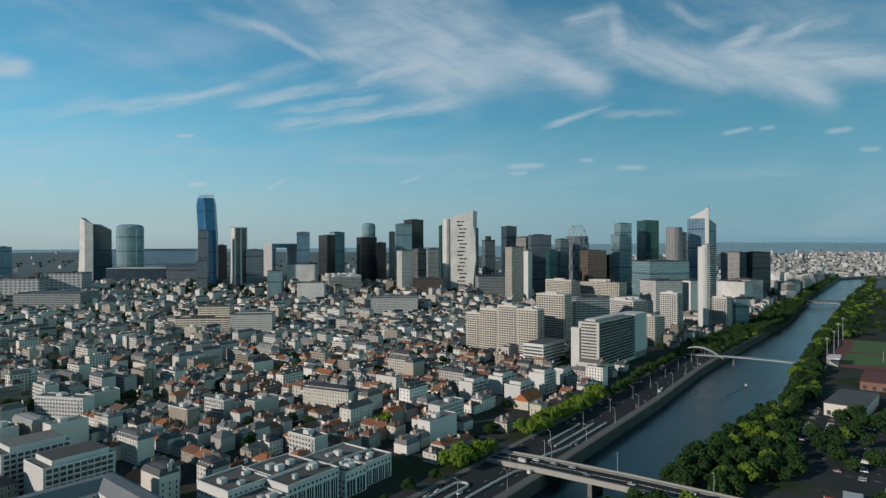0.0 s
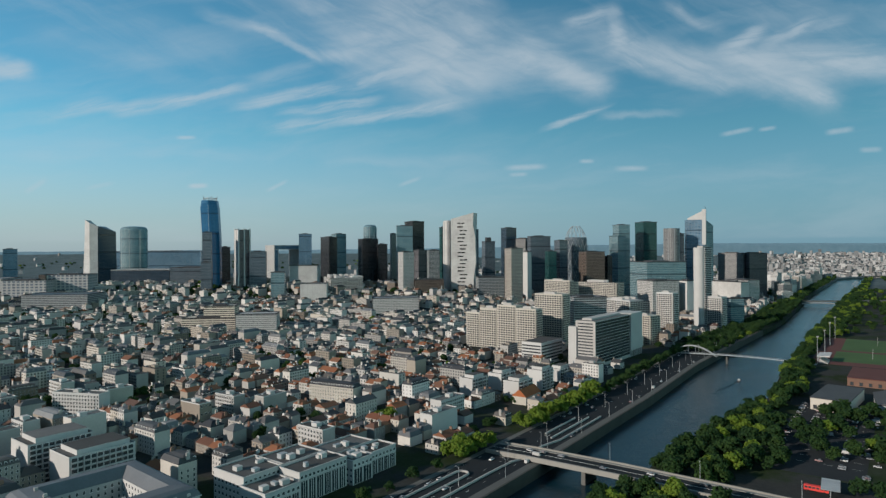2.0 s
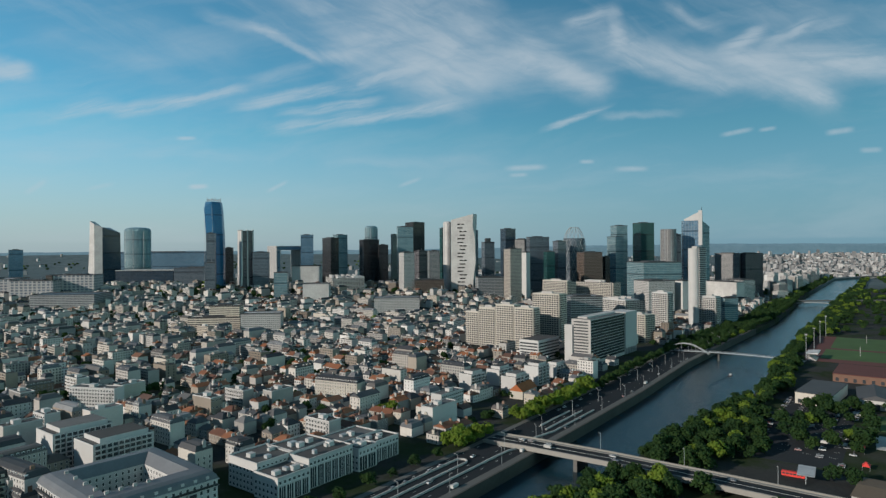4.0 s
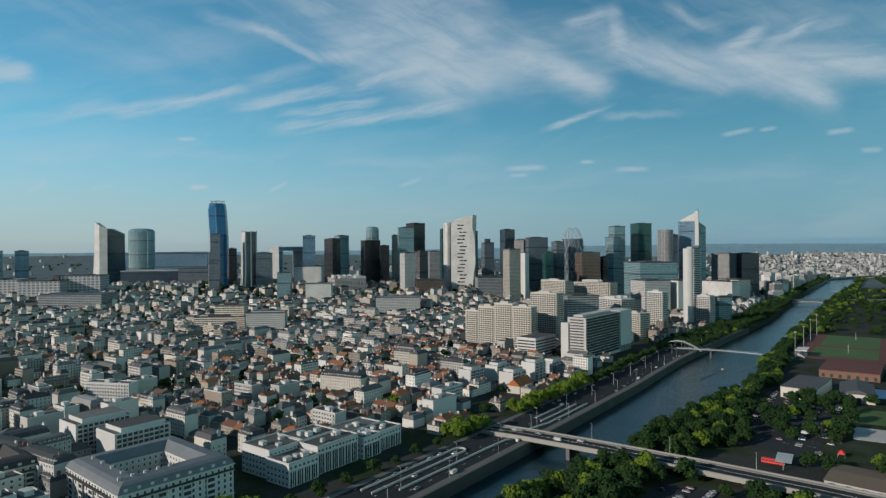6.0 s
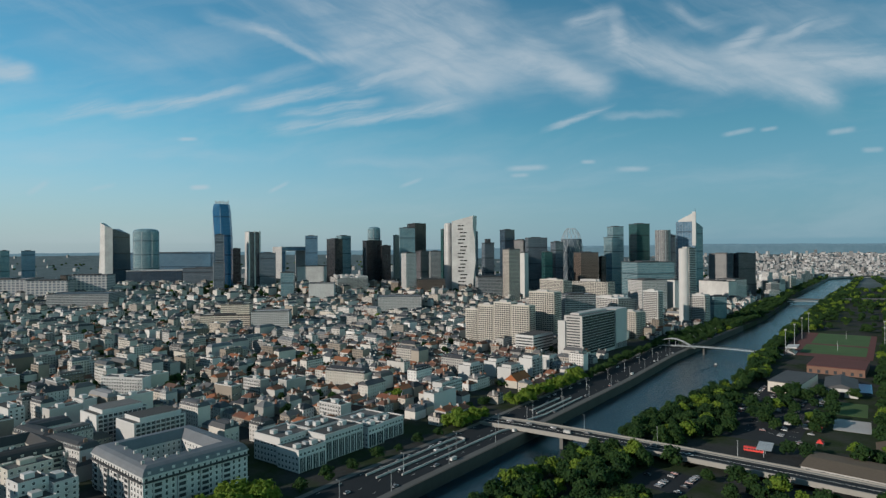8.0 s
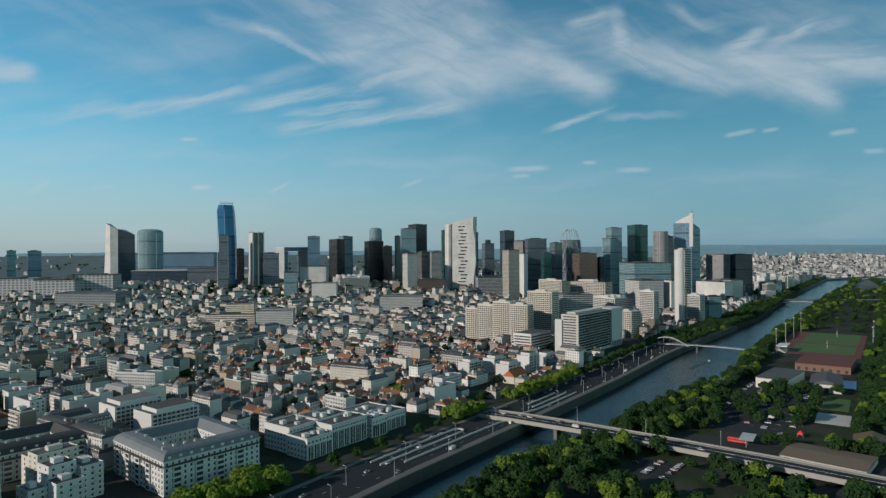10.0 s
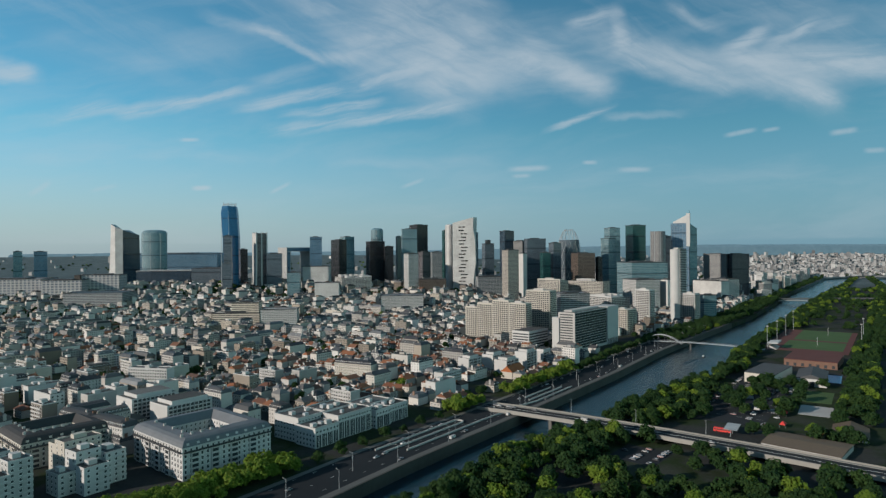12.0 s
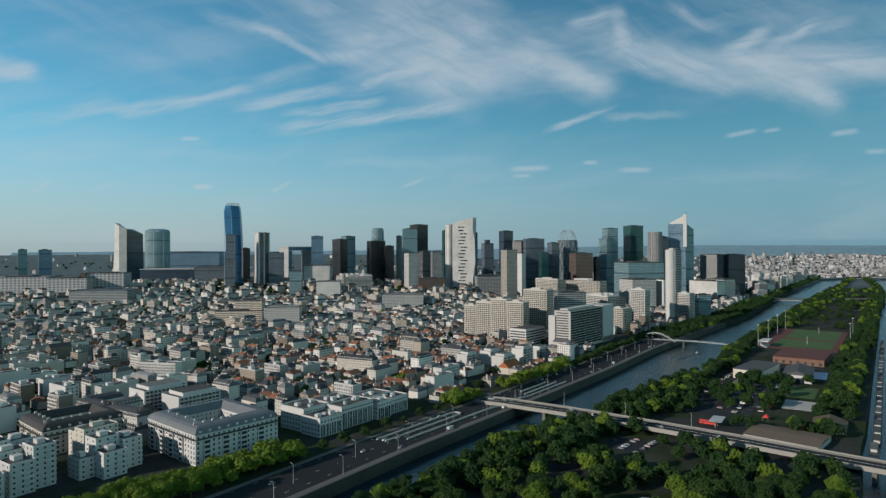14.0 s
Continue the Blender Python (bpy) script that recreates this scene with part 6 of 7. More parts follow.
def island():
    flat_piece("parking_lot", oblong(236, 352, 210, 50, 54), ISLAND + 0.05, ASPHALT, "dark asphalt parking lot with painted bays", "parking lot")
    flat_piece("parking_yard", oblong(128, 268, 34, 32, 50), ISLAND + 0.05, ASPHALT, "small asphalt parking yard among trees", "parking lot")
    flat_piece("running_track", oblong(505, 676, 250, 100, 55), ISLAND + 0.04, TRACK, "brick red running track around the pitch", "running track")
    flat_piece("pitch", oblong(514, 702, 84, 72, 55), ISLAND + 0.10, GRASS, "green mown sports pitch", "sports pitch")
    flat_piece("pitch", oblong(570, 782, 124, 68, 55), ISLAND + 0.10, GRASS, "green mown football pitch", "sports pitch")
    bm = bmesh.new()
    for k in range(12):
        for j in range(4):
            p = Vector((252, 372)) + Vector((0.588, 0.809)) * (k * 14) + Vector((-0.809, 0.588)) * (4 + j * 15)
            q = oblong(p.x, p.y, 0.15, 5.0, 54)
            prism(bm, q, ISLAND + 0.03, ISLAND + 0.065)
    tagged(mesh_object("bay_marking", bm, MARKING), "white painted bay lines on the asphalt", "road marking", kind="structure")
    hall("sports_hall", "pale rendered sports hall with grey metal roof", 302, 521, 28, 66, 10, -42, DARK_ROOF, CREAM, 0.0)
    hall("pool_hall", "white swimming hall with dark gable roof", 366, 488, 54, 26, 8, 58, DARK_ROOF, WHITE, 4)
    hall("gymnasium", "long gymnasium with flat red roof", 389, 610, 53, 66, 8, -37, TRACK, BRICK, 0.0)
    hall("market_hall", "long low market hall with brown roof", 213, 305, 47, 36, 4, -43, BARK, PALE_CONCRETE, 1.4)
    hall("pavilion", "brown hipped roof pavilion beside trees", 292, 314, 30, 22, 3.5, 57, BARK, CREAM, 4)
    hall("shed", "small pale metal shed with ribbed roof", 96, 172, 16, 9, 4, 30, STEEL, PALE_CONCRETE, 1.2)
    hall("shed", "small green roofed shed among trees", 116, 160, 18, 12, 4, 30, GRASS, PALE_CONCRETE, 1.0)
    flat_piece("pool", oblong(392, 508, 44, 14, 57), ISLAND + 0.2, BLUE_POOL, "bright blue open air pool", "pool")
    flat_piece("sand_court", oblong(306, 380, 37, 24, 57), ISLAND + 0.15, PALE_CONCRETE, "pale sand court beside a hedge", "court")
    flat_piece("lawn", oblong(332, 424, 50, 26, 56), ISLAND + 0.12, GRASS, "green lawn beside the sand court", "lawn")
    # grandstand
    t = thing("grandstand", pose(440, 722, ISLAND, 0, 0, 55), "white roofed grandstand beside the running track", "grandstand")
    bm = bmesh.new()
    for k in range(6):
        box(bm, 0, 2 + k * 1.4, 0, 30, 3.4 + k * 1.4 + 0.02, 1 + k * 0.8)
    part("seating", bm, PALE_CONCRETE, t)
    bm = bmesh.new()
    prism(bm, [(-1, 0), (31, 0), (31, 13), (-1, 13)], 8.0, 8.4, [(-1, 0, 9.6), (31, 0, 9.6), (31, 13, 8.4), (-1, 13, 8.4)])
    part("roof", bm, WHITE, t)
    for k in range(4):
        bm = bmesh.new()
        tube(bm, (1 + k * 9.3, 11.5, -0.5), (1 + k * 9.3, 11.5, 8.5), 0.25, 0.25, 6)
        part("post", bm, STEEL, t)
    mast = thing("floodlight_mast", pose(428, 726, ISLAND), "tall steel floodlight mast beside the pitch", "floodlight", "stadium masts")
    bm = bmesh.new()
    tube(bm, (0, 0, -0.5), (0, 0, 31), 0.35, 0.2, 8)
    pole = part("pole", bm, STEEL, mast)
    bm = bmesh.new()
    box(bm, -1.4, -0.25, 30.5, 1.4, 0.25, 32)
    part("lamp_head", bm, PALE_CONCRETE, pole)
    for x, y in ((470, 782), (523, 859), (571, 926), (563, 740), (609, 807)):
        copy_thing(mast, pose(x, y, ISLAND))
    for x, y, s in ((272, 389, 1.0), (254, 355, 0.7), (270, 334, 1.1)):
        t = thing("market_tent", pose(x, y, ISLAND, 0, 0, 54), "red canvas market tent on the car park", "tent", "market tents")
        bm = bmesh.new()
        prism(bm, [(-5 * s, -3 * s), (5 * s, -3 * s), (5 * s, 3 * s), (-5 * s, 3 * s)], 2.4, 4.4, [(-2 * s, -0.3, 4.4), (2 * s, -0.3, 4.4), (2 * s, 0.3, 4.4), (-2 * s, 0.3, 4.4)])
        part("canopy", bm, RED, t)
        for px, py in ((-1, -1), (1, -1), (1, 1), (-1, 1)):
            bm = bmesh.new()
            tube(bm, (px * 4.8 * s, py * 2.8 * s, -0.3), (px * 4.8 * s, py * 2.8 * s, 2.45), 0.08, 0.08, 5)
            part("pole", bm, STEEL, t)
    t = thing("glass_canopy", pose(207, 328, ISLAND, 0, 0, 58), "ribbed glass canopy roof over a stop", "canopy")
    for k in range(9):
        bm = bmesh.new()
        box(bm, k * 2.2, 0, 5.0, k * 2.2 + 1.9, 9, 5.3)
        part("panel", bm, STEEL, t)
    for k in range(3):
        bm = bmesh.new()
        tube(bm, (1 + k * 9, 4.5, -0.4), (1 + k * 9, 4.5, 5.05), 0.2, 0.2, 6)
        part("post", bm, STEEL, t)
    t = thing("bus", pose(203, 343, ISLAND, 0, 0, -35), "red city bus parked under a canopy", "bus")
    bm = bmesh.new()
    box(bm, -6, -1.25, 0.4, 6, 1.25, 3.1)
    part("body", bm, RED, t)
    for k in range(6):
        bm = bmesh.new()
        box(bm, -5.6 + k * 1.9, -1.29, 1.5, -4.1 + k * 1.9, 1.29, 2.5)
        part("window", bm, PANE, t)
    for px in (-3.8, 3.8):
        for py in (-1.1, 1.1):
            bm = bmesh.new()
            tube(bm, (px, py - 0.15, 0.48), (px, py + 0.15, 0.48), 0.48, 0.48, 10)
            part("wheel", bm, RUBBER, t)
    t = thing("goal", pose(512, 756, ISLAND, 0, 0, 55), "white tall goal posts on the pitch", "goal")
    for x in (-2.8, 2.8):
        bm = bmesh.new()
        tube(bm, (x, 0, -0.2), (x, 0, 11), 0.12, 0.1, 5)
        part("post", bm, WHITE, t)
    bm = bmesh.new()
    tube(bm, (-2.8, 0, 3), (2.8, 0, 3), 0.1, 0.1, 5)
    part("crossbar", bm, WHITE, t)
    copy_thing(t, pose(590, 862, ISLAND, 0, 0, 55))


island()


# ---- trees ----
def crown_shape(r, height, spread, tips, leaf_size, per):
    """Leaf clusters on the skins of overlapping boughs: vertices and faces."""
    verts, faces = [], []
    lumps = [(Vector((0, 0, height * 0.76)), spread * 0.66)] + [(p + Vector((0, 0, r.uniform(-0.5, 1.0))), spread * r.uniform(0.36, 0.54)) for p in tips]
    lumps += [(Vector((r.uniform(-0.5, 0.5) * spread, r.uniform(-0.5, 0.5) * spread, height * r.uniform(0.42, 0.92))), spread * r.uniform(0.20, 0.40)) for _ in range(11)]
    for c, rad in lumps:
        for _ in range(int(per * rad * rad)):
            d = Vector((r.gauss(0, 1), r.gauss(0, 1), r.gauss(0, 1))).normalized()
            if d.z < -0.5:
                continue
            p = c + Vector((d.x, d.y, d.z * 0.9)) * rad * (r.uniform(0.55, 1.0) + 0.32 * r.random() ** 3)
            s = leaf_size * r.uniform(0.6, 1.2)
            x = d.orthogonal().normalized()
            y = d.cross(x)
            a = r.uniform(0, 6.3)
            x, y = x * math.cos(a) + y * math.sin(a), y * math.cos(a) - x * math.sin(a)
            k = len(verts)
            tilt = d * s * r.uniform(-0.6, 0.8)
            verts += [p - x * s - y * s * 0.6, p + x * s * 0.9 - y * s * 0.7 + tilt, p + x * s * 0.5 + y * s, p - x * s * 0.8 + y * s * 0.8 - tilt, p + d * s * 0.7]
            faces += [(k, k + 1, k + 4), (k + 1, k + 2, k + 4), (k + 2, k + 3, k + 4), (k + 3, k, k + 4)]
    return verts, faces


def tree_model(seed, height, spread, leaf, label="dark green broadleaf tree with dense uneven crown"):
    r = random.Random(seed)
    t = thing("tree", pose(0, 0, 0), label, "tree", "trees")
    bm = bmesh.new()
    tube(bm, (0, 0, -0.6), (0.2, 0.1, height * 0.45), height * 0.028, height * 0.016, 7)
    tips = []
    for k in range(6):
        a = 2 * math.pi * k / 6 + r.uniform(-0.4, 0.4)
        tip = Vector((math.cos(a) * spread * 0.6, math.sin(a) * spread * 0.6, height * r.uniform(0.46, 0.78)))
        tube(bm, (0.2, 0.1, height * r.uniform(0.25, 0.42)), tip, height * 0.012, height * 0.004, 5)
        tips.append(tip)
    part("trunk", bm, BARK, t)
    verts, faces = crown_shape(r, height, spread, tips, 0.50, 22.0)
    me = bpy.data.meshes.new("crown")
    me.from_pydata([tuple(v) for v in verts], [], faces)
    me.materials.append(leaf)
    crown = new("crown", me)
    crown.parent = t
    crown["kind"] = "stuff"
    return t


def plant_trees():
    dark = [tree_model(s, h, w, LEAF_DARK) for s, h, w in ((1, 11, 5.0), (2, 13, 6.0), (3, 9, 4.6), (4, 15, 5.6), (5, 18, 4.2), (6, 12, 6.4), (7, 8, 3.6))]
    light = [tree_model(s, h, w, LEAF_LIGHT, "light green plane tree in a riverside row") for s, h, w in ((11, 14, 6.0), (12, 15, 6.8), (13, 12, 5.8))]
    shapes = []
    for s in range(6):
        r = random.Random(40 + s)
        tips = [Vector((math.cos(a) * 4.0, math.sin(a) * 4.0, r.uniform(6.5, 11))) for a in (0.3, 1.4, 2.5, 3.4, 4.4, 5.6)]
        v, f = crown_shape(r, 14.5, 6.2, tips, 0.95, 5.0)
        shapes.append((np.array([tuple(p) for p in v]), np.array(f)))
    tiny = []
    for s in range(4):
        r = random.Random(60 + s)
        tips = [Vector((math.cos(a) * 4.0, math.sin(a) * 4.0, r.uniform(6.5, 11))) for a in (0.3, 1.4, 2.5, 3.4, 4.4, 5.6)]
        v, f = crown_shape(r, 13, 7.0, tips, 3.0, 0.55)
        tiny.append((np.array([tuple(p) for p in v]), np.array(f)))
    r = random.Random(21)
    spots = []
    for _ in range(900):
        y = r.uniform(1650, 3600)
        x = r.uniform(-0.72, 0.78) * (y + 150)
        w, e = curve_at(y, BANK_W), curve_at(y, BANK_E)
        if (x < w - 30 and (y > 2900 or x > 700)) or x > e + 135:
            spots.append((x, y, "c"))
    def shore(bank, y0, y1, step, offs, sign, chance):
        y = y0
        while y < y1:
            for off in offs:
                if r.random() < chance:
                    spots.append((curve_at(y, bank) + sign * off + r.uniform(-3, 3), y + r.uniform(-4, 4), "i"))
            y += step
    shore(BANK_I, 60, 300, 7.5, (7, 15, 23), 1, 0.85)
    shore(BANK_I, 300, 900, 7.5, (10, 18, 26), 1, 0.8)
    shore(BANK_I, 260, 480, 9, (36, 46, 57), 1, 0.7)
    shore(BANK_I, 900, 1500, 13, (3, 14, 26, 40), 1, 0.85)
    shore(BANK_E, 240, 700, 9, (15, 25, 36), -1, 0.85)
    shore(BANK_E, 700, 1500, 14, (6, 18, 32), -1, 0.85)
    shore(BANK_I, 1500, 2640, 22, (4, 22), 1, 0.9)
    shore(BANK_E, 1500, 2640, 22, (6, 24), -1, 0.9)
    for k in range(150):
        y = 700 + 1950 * k / 150
        for off in (124, 140, 158, 180):
            spots.append((curve_at(y, BANK_E) + off + r.uniform(-6, 6), y + r.uniform(-6, 6), "c"))
    for _ in range(470):
        y = r.uniform(60, 335)
        w, e = curve_at(y, BANK_I), curve_at(y, BANK_E)
        spots.append((r.uniform(w + 10, e - 8), y, "w"))
    for _ in range(230):
        y = r.uniform(880, 1900)
        w, e = curve_at(y, BANK_I), curve_at(y, BANK_E)
        spots.append((r.uniform(w + 6, e - 6), y, "i"))
    for _ in range(130):
        y = r.uniform(370, 500)
        spots.append((curve_at(y, BANK_I) + r.uniform(60, 150), y, "p"))
    for p, t, n in along_bank(80, 236, 7.5):
        for off in (49, 57, 66):
            spots.append((*(p + n * (off + r.uniform(-2, 2))), "q"))
    for p, t, n in along_bank(244, 360, 17.0):
        spots.append((*(p + n * (47 + r.uniform(-1, 1))), "s"))
    for p, t, n in along_bank(362, 780, 10.0):
        if p.y < 398:
            for off in (44, 52):
                spots.append((*(p + n * (off + r.uniform(-1, 1))), "q"))
        elif p.y > 545:
            spots.append((*(p + n * (40 + r.uniform(-2, 2))), "b"))
        elif p.y > 425:
            for off in (40, 48):
                spots.append((*(p + n * (off + r.uniform(-1.5, 1.5))), "q"))
    for p, t, n in along_bank(1500, 2640, 22.0):
        for off in (8, 26):
            spots.append((*(p + n * (off + r.uniform(-4, 4))), "b"))
    for p, t, n in along_bank(780, 1500, 14.0):
        for off in (5, 17, 30, 42):
            spots.append((*(p + n * (off + r.uniform(-3, 3))), "b"))
    for x, y in GARDENS:
        for k in range(3):
            spots.append((x + r.uniform(-7, 7), y + r.uniform(-7, 7), "g"))
    for _ in range(260):
        y = r.uniform(900, 1450)
        x = r.uniform(-0.75, 0.05) * (y + 150)
        if noise.noise((x * 0.006, y * 0.009, 2.0)) > 0.05 or y > 1300:
            spots.append((x, y, "h"))
    spots += [(-50, 480, "q"), (-56, 484, "q"), (-45, 476, "q"), (-52, 488, "q")]
    for _ in range(120):
        spots.append((r.uniform(-900, -450), r.uniform(1380, 1600), "h"))
    for _ in range(190):
        spots.append((r.uniform(-880, -470), r.uniform(900, 1180), "h"))
    good = []
    for x, y, where in spots:
        if abs(x) > 0.76 * (y + 165) + 20:
            continue
        west = x < curve_at(y, BANK_W)
        if not west and where in "iwp":
            w, e = curve_at(y, BANK_I), curve_at(y, BANK_E)
            if x < w + (6 if y < 310 else 1) or (where == "i" and abs(y - 1500) < 24) or x > e - 1:
                continue
            # the viaduct, the yards, halls and pitches stay open
            shut = False
            for (ax, ay, _), (bx, by, _) in zip(BRIDGE, BRIDGE[1:]):
                a, b, p = Vector((ax, ay)), Vector((bx, by)), Vector((x, y))
                k = max(0.0, min(1.0, (p - a).dot(b - a) / (b - a).length_squared))
                shut |= (p - a.lerp(b, k)).length < (27 if where == "w" and x > 165 else 16)
            for ox, oy, ow, od, ot in OPEN:
                c, s = math.cos(radians(ot)), math.sin(radians(ot))
                a, b = (x - ox) * c + (y - oy) * s, -(x - ox) * s + (y - oy) * c
                shut |= -3 < a < ow + 3 and -3 < b < od + 3
            if shut and not (where == "p" and r.random() < 0.3):
                continue
        if where == "g" and not free(x, y, 2):
            continue
        z = (land(x, y) if west or where == "c" else ISLAND) - 0.1
        good.append((y, x, z, where))
    good.sort()
    used, heap, tint = set(), {"d": ([], []), "l": ([], [])}, 0
    start = {"d": 0, "l": 0}
    for k, (y, x, z, where) in enumerate(good):
        pale = where == "q" or (where in "iw" and r.random() < 0.14) or r.random() < 0.05
        if k < 300:
            model = r.choice(light if pale else dark)
            m = pose(x, y, z, 0, 0, r.uniform(0, 360))
            if model.name in used:
                copy_thing(model, m)
            else:
                model.matrix_basis = m
                used.add(model.name)
        else:
            key = "l" if pale else "d"
            v, f = r.choice(tiny if y > 1450 else shapes)
            a, s = r.uniform(0, 6.3), r.uniform(0.75, 1.2) * (0.62 if where in "gs" else 0.85)
            ca, sa = math.cos(a) * s, math.sin(a) * s
            moved = np.column_stack((x + v[:, 0] * ca - v[:, 1] * sa, y + v[:, 0] * sa + v[:, 1] * ca, z - 1.5 + v[:, 2] * s))
            heap[key][0].append(moved)
            heap[key][1].append(f + start[key])
            start[key] += len(v)
    for key, mat, label in (("d", LEAF_DARK, "dark green crowns of distant trees in rows and woods"), ("l", LEAF_LIGHT, "light green crowns of distant riverside trees")):
        if heap[key][0]:
            me = bpy.data.meshes.new("far_trees")
            me.from_pydata(np.concatenate(heap[key][0]).tolist(), [], np.concatenate(heap[key][1]).tolist())
            me.materials.append(mat)
            tagged(new("far_trees", me), label, "trees", kind="stuff")


# open ground on the island: x, y, width, depth, turn
OPEN = [(236, 352, 210, 50, 54), (126, 242, 46, 44, 50), (505, 676, 250, 100, 55), (302, 521, 28, 66, -42), (366, 488, 54, 26, 58), (389, 610, 53, 66, -37),
        (206, 290, 58, 50, -43), (292, 314, 30, 22, 57), (92, 156, 46, 28, 30), (306, 380, 37, 24, 57), (332, 424, 50, 26, 56), (392, 508, 44, 14, 57), (196, 328, 24, 12, 58)]
plant_trees()


# ---- street furniture, boats and vehicles ----
def car_model(seed, van=False):
    name, label = ("van", "white delivery van on four wheels") if van else ("car", "small passenger car on dark asphalt")
    t = thing(name, pose(0, 0, 0), label, name, "vehicles")
    w, l, h = (1.0, 2.6, 2.2) if van else (0.88, 2.1, 0.85)
    bm = bmesh.new()
    low = [(-l, -w), (l, -w), (l, w), (-l, w)]
    prism(bm, low, 0.3, h, [(x * 0.97, y * 0.94) for x, y in low])
    body = part("body", bm, WHITE if van else CARPAINT, t)
    bm = bmesh.new()
    if van:
        prism(bm, [(l * 0.6, -w * 0.95), (l * 1.01, -w * 0.95), (l * 1.01, w * 0.95), (l * 0.6, w * 0.95)], 1.2, 1.9)
    else:
        prism(bm, [(-1.7, -0.8), (0.95, -0.8), (0.95, 0.8), (-1.7, 0.8)], 0.84, 1.4, [(-1.3, -0.66, 1.42), (0.3, -0.66, 1.42), (0.3, 0.66, 1.42), (-1.3, 0.66, 1.42)])
    part("cabin_glass", bm, PANE, body, "dark cabin windows")
    if not van:
        bm = bmesh.new()
        prism(bm, [(-1.28, -0.64), (0.28, -0.64), (0.28, 0.64), (-1.28, 0.64)], 1.40, 1.47)
        part("car_roof", bm, CARPAINT, body)
    wheel = None
    for x in (-l * 0.62, l * 0.62):
        for y in (-w, w):
            if wheel is None:
                bm = bmesh.new()
                tube(bm, (0, -0.11, 0), (0, 0.11, 0), 0.33, 0.33, 10)
                wheel = part("wheel", bm, RUBBER, t)
                wheel.matrix_basis = pose(x, y, 0.33)
            else:
                again(wheel, "wheel", pose(x, y, 0.33), t)
    return t


CAR, VAN = car_model(1), car_model(2, True)
CAR.matrix_basis = pose(262, 380, ISLAND + 0.05, 0, 0, 144)
VAN.matrix_basis = pose(268, 400, ISLAND + 0.05, 0, 0, 144)


def park_cars():
    r = random.Random(5)
    for row in range(5):
        for k in range(44):
            if r.random() < 0.62:
                continue
            p = Vector((244, 356)) + Vector((0.588, 0.809)) * (k * 4.5) + Vector((-0.809, 0.588)) * (4 + row * 13)
            if not 232 < p.x < 420:
                continue
            copy_thing(VAN if r.random() < 0.08 else CAR, pose(p.x, p.y, ISLAND + 0.05, 0, 0, 144 + r.choice((0, 180)) + r.uniform(-3, 3)))
    for k in range(16):
        if r.random() < 0.75:
            p = Vector((130, 270)) + Vector((0.643, 0.766)) * (k * 2.0) + Vector((-0.766, 0.643)) * r.choice((4, 16, 28))
            copy_thing(CAR, pose(p.x, p.y, ISLAND + 0.05, 0, 0, 140 + r.uniform(-4, 4)))
    for p, t, n in along_bank(210, 900, 9.0):
        if r.random() < 0.45:
            c = p + n * r.choice((34.8, 8.2, 35))
            copy_thing(VAN if r.random() < 0.1 else CAR, pose(c.x, c.y, STREET + (0.18 if (c - p).length > 33 else 0.06), 0, 0, math.degrees(math.atan2(t.y, t.x))))


def lamps():
    lamp = thing("street_lamp", pose(0, 0, 0), "tall grey steel street lamp with curved arm", "street lamp", "street lamps")
    bm = bmesh.new()
    tube(bm, (0, 0, -0.5), (0, 0, 11), 0.16, 0.1, 6)
    part("pole", bm, STEEL, lamp)
    bm = bmesh.new()
    tube(bm, (0, 0, 10.9), (1.8, 0, 11.4), 0.07, 0.06, 5)
    arm = part("arm", bm, STEEL, lamp)
    bm = bmesh.new()
    box(bm, 1.5, -0.18, 11.3, 2.4, 0.18, 11.5)
    part("head", bm, PALE_CONCRETE, arm)
    first = True
    for k, (p, t, n) in enumerate(along_bank(180, 900, 22.0)):
        c = p + n * (20.0 if k % 2 else 6.0)
        m = pose(c.x, c.y, STREET, 0, 0, math.degrees(math.atan2(n.y, n.x)))
        if first:
            lamp.matrix_basis = m
            first = False
        else:
            copy_thing(lamp, m)
    for x, y, z in ((60, 404, 9.7), (98, 378, 10.4), (140, 346, 10.2), (180, 316, 9.8)):
        copy_thing(lamp, pose(x, y, z, 0, 0, -125))


def boats():
    b = thing("houseboat", pose(0, 0, 0), "moored houseboat with pale cabin and dark hull", "boat", "houseboats")
    bm = bmesh.new()
    prism(bm, [(-14, -2.2), (11, -2.4), (16, 0), (11, 2.4), (-14, 2.2)], -0.8, 1.4, [(-14.3, -2.5, 1.4), (11.5, -2.7, 1.6), (17, 0, 2.2), (11.5, 2.7, 1.6), (-14.3, 2.5, 1.4)])
    part("hull", bm, DARK_METAL, b)
    bm = bmesh.new()
    box(bm, -12, -1.9, 1.35, 7, 1.9, 3.4)
    cabin = part("cabin", bm, WHITE, b)
    bm = bmesh.new()
    box(bm, -12.3, -2.1, 3.38, 7.3, 2.1, 3.6)
    part("cabin_roof", bm, FLAT, cabin)
    for k in range(5):
        bm = bmesh.new()
        box(bm, -10.5 + k * 3.4, -1.96, 2.1, -8.6 + k * 3.4, 1.96, 2.9)
        part("window", bm, PANE, cabin)
    first = True
    for k in range(26):
        y = 296 + k * 20.0
        x = curve_at(y, BANK_E) + 8
        m = pose(x, y, 0, 0, 0, 56)
        if first:
            b.matrix_basis = m
            first = False
        else:
            copy_thing(b, m)
            if k % 2:
                copy_thing(b, pose(x + 8, y - 5, 0, 0, 0, 56))


park_cars()
lamps()
boats()


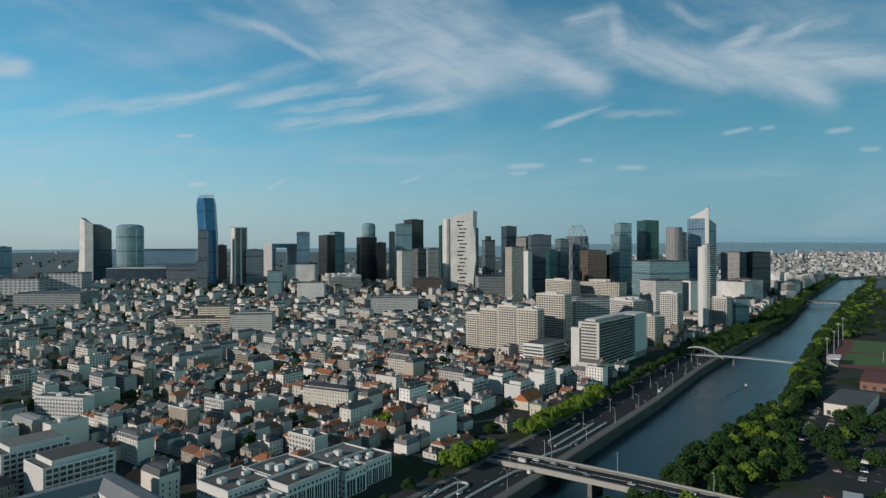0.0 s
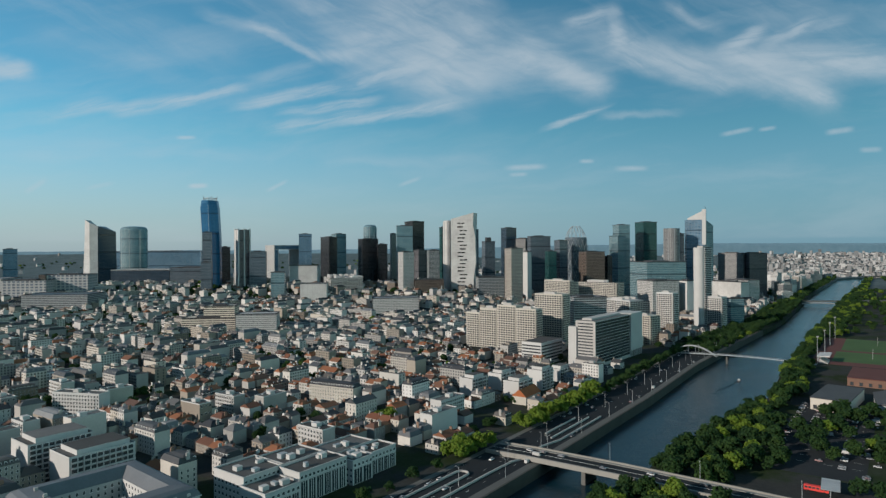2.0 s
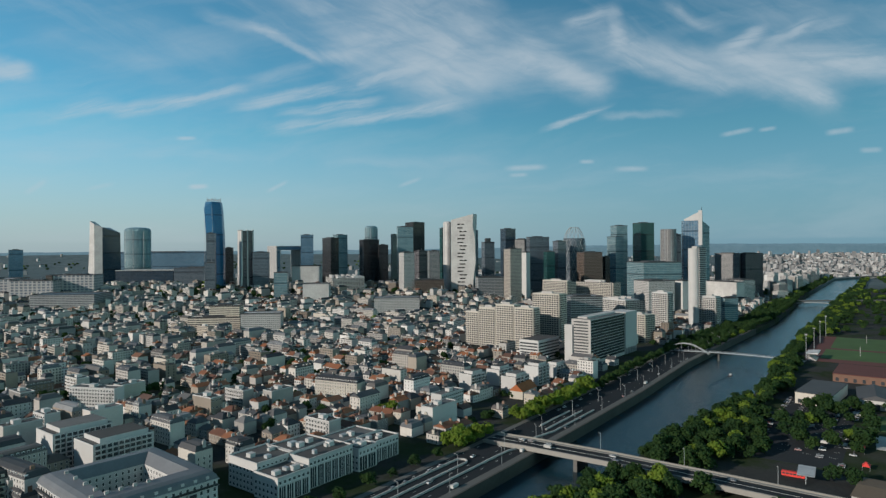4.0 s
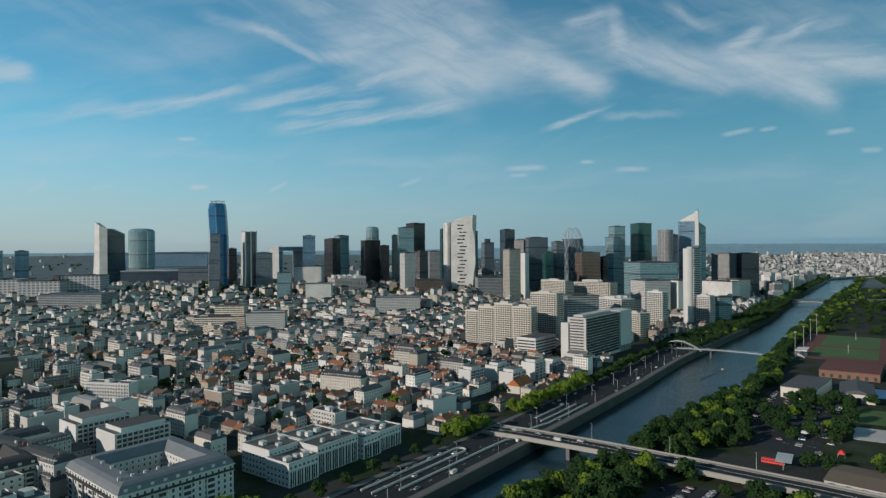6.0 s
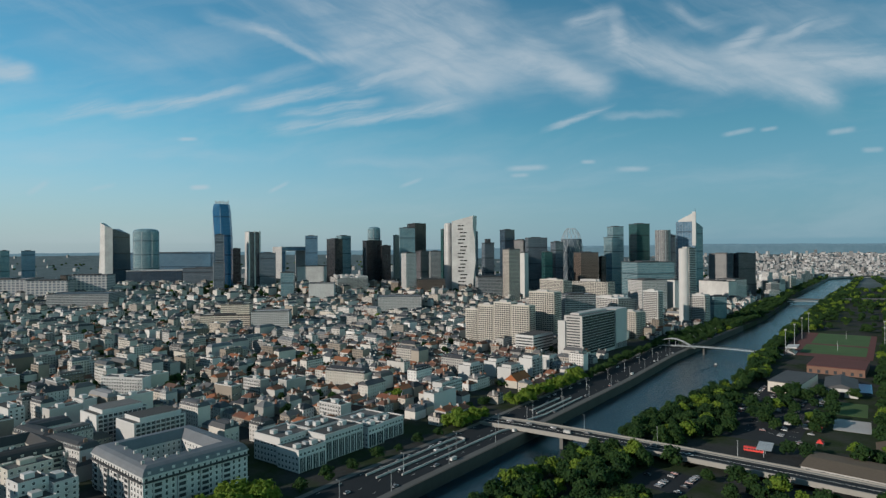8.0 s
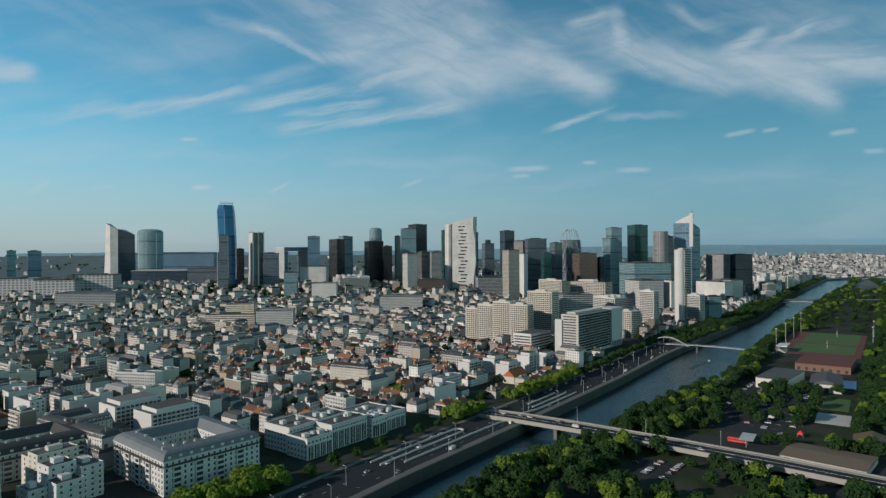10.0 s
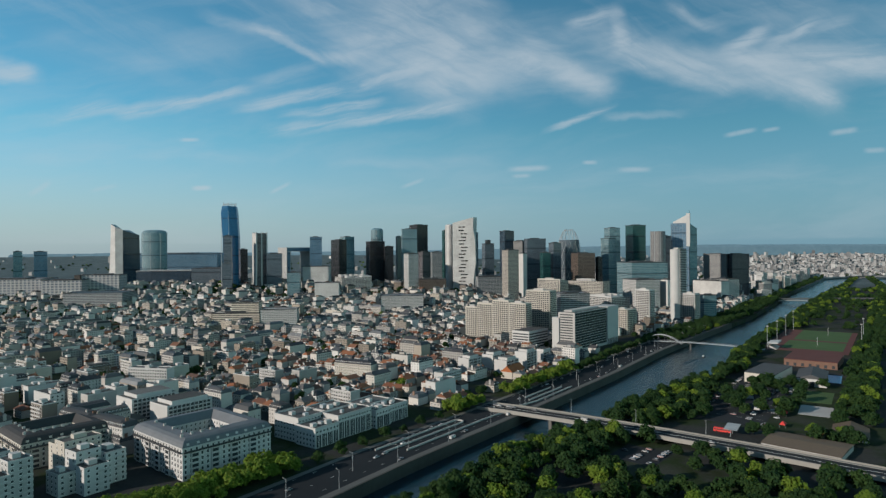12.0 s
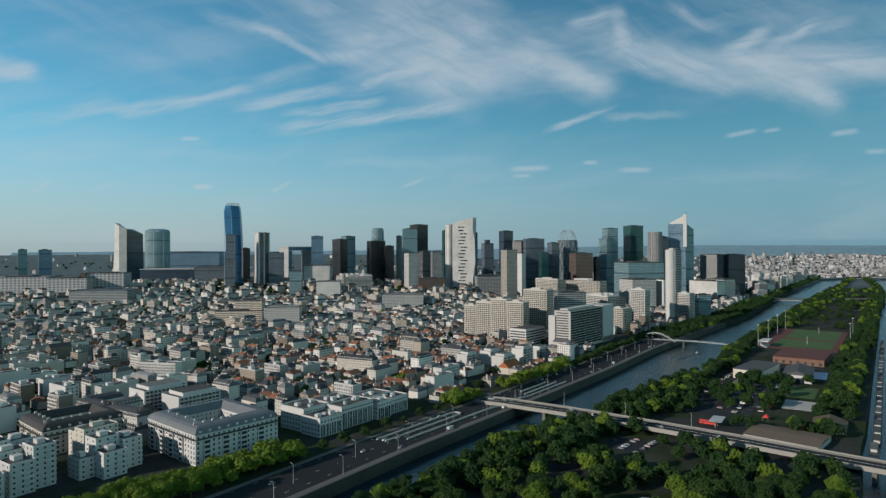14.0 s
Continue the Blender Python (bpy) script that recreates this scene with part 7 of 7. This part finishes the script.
def barge_with_wake():
    b = thing("river_boat", pose(300, 648, 0, 0, 0, 60), "small dark motor boat with spreading wake", "boat")
    bm = bmesh.new()
    prism(bm, [(-5, -1.3), (3, -1.4), (6, 0), (3, 1.4), (-5, 1.3)], -0.5, 0.9, [(-5.1, -1.5, 0.9), (3.2, -1.6, 1.1), (6.6, 0, 1.5), (3.2, 1.6, 1.1), (-5.1, 1.5, 0.9)])
    part("hull", bm, DARK_METAL, b)
    bm = bmesh.new()
    prism(bm, [(-2, -1.0), (2, -1.0), (2, 1.0), (-2, 1.0)], 0.88, 2.2, [(-1.8, -0.9, 2.2), (1.2, -0.9, 2.2), (1.2, 0.9, 2.2), (-1.8, 0.9, 2.2)])
    part("cabin", bm, WHITE, b)
    for s in (-1, 1):
        for k in range(4):
            bm = bmesh.new()
            a0, a1 = 4 + k * 3.5, 95 - k * 12
            q = 0.11 + 0.05 * k
            pts = [(-a0 - (a1 - a0) * j / 16, s * (1.5 + q * (a1 - a0) * j / 16 + 0.6 * math.sin(j * 1.3 + k))) for j in range(17)]
            for j, (p0, p1) in enumerate(zip(pts, pts[1:])):
                h = 0.5 * (1 - j / 17)
                prism(bm, [(p1[0], p1[1] - 0.5), (p0[0], p0[1] - 0.5), (p0[0], p0[1] + 0.5), (p1[0], p1[1] + 0.5)], -0.2, 0.0 + h,
                      [(p1[0], p1[1] - 0.05, h), (p0[0], p0[1] - 0.05, h), (p0[0], p0[1] + 0.05, h), (p1[0], p1[1] + 0.05, h)])
            part("wake_wave", bm, WATER, b)
    return b


BOAT = barge_with_wake()


# ---- movement ----
def on_bridge(s, lane):
    """Pose of a vehicle s metres along the bridge, lane metres to the left of its middle."""
    for a, b in zip(BRIDGE, BRIDGE[1:]):
        a, b = Vector(a), Vector(b)
        if s <= (b - a).length or b == Vector(BRIDGE[-1]):
            t = (b - a).normalized()
            p = a + t * s
            return pose(p.x - t.y * lane, p.y + t.x * lane, p.z + 0.03, 0, 0, math.degrees(math.atan2(t.y, t.x)) + (180 if lane > 0 else 0))
        s -= (b - a).length


def on_quay(y, lane, speed_sign):
    x = curve_at(y, BANK_W)
    t = Vector((curve_at(y + 15, BANK_W) - curve_at(y - 15, BANK_W), 30.0)).normalized()
    return pose(x - t.y * lane, y + t.x * lane, STREET + 0.08, 0, 0, math.degrees(math.atan2(t.y, t.x)) + (0 if speed_sign > 0 else 180))


def motions():
    times = (0.0, 2.0, 4.0, 6.0, 8.0, 10.0, 12.0, 14.0)
    for k, (s0, lane, v) in enumerate(((28, 3.0, -1.2), (40, 3.2, -2.5), (52, 3.0, -2.0), (64, -3.2, 7.0), (22, -3.1, 6.0), (120, 3.0, -8.0), (150, 3.2, -8.5), (90, -3.2, 8.0), (185, 3.0, -7.0))):
        c = copy_thing(VAN if k == 4 else CAR, pose(0, 0, 0))
        walk(c, [(t, on_bridge(min(330, max(2, s0 + v * t)), lane)) for t in times])
    for k, (y0, lane, v) in enumerate(((250, 10.5, 7.0), (300, 28.5, -7.5), (340, 24.0, -6.0), (390, 29.0, -8.0), (430, 10.0, 7.5), (520, 28.0, -8.0), (600, 10.0, 8.0), (680, 25.0, -8.5), (215, 24.5, 5.0))):
        c = copy_thing(CAR, pose(0, 0, 0))
        walk(c, [(t, on_quay(y0 + v * t, lane, v)) for t in times])
    walk(BOAT, [(t, pose(300 + 2.6 * t, 648 + 4.2 * t, 0, 0, 0, 58)) for t in times])


motions()
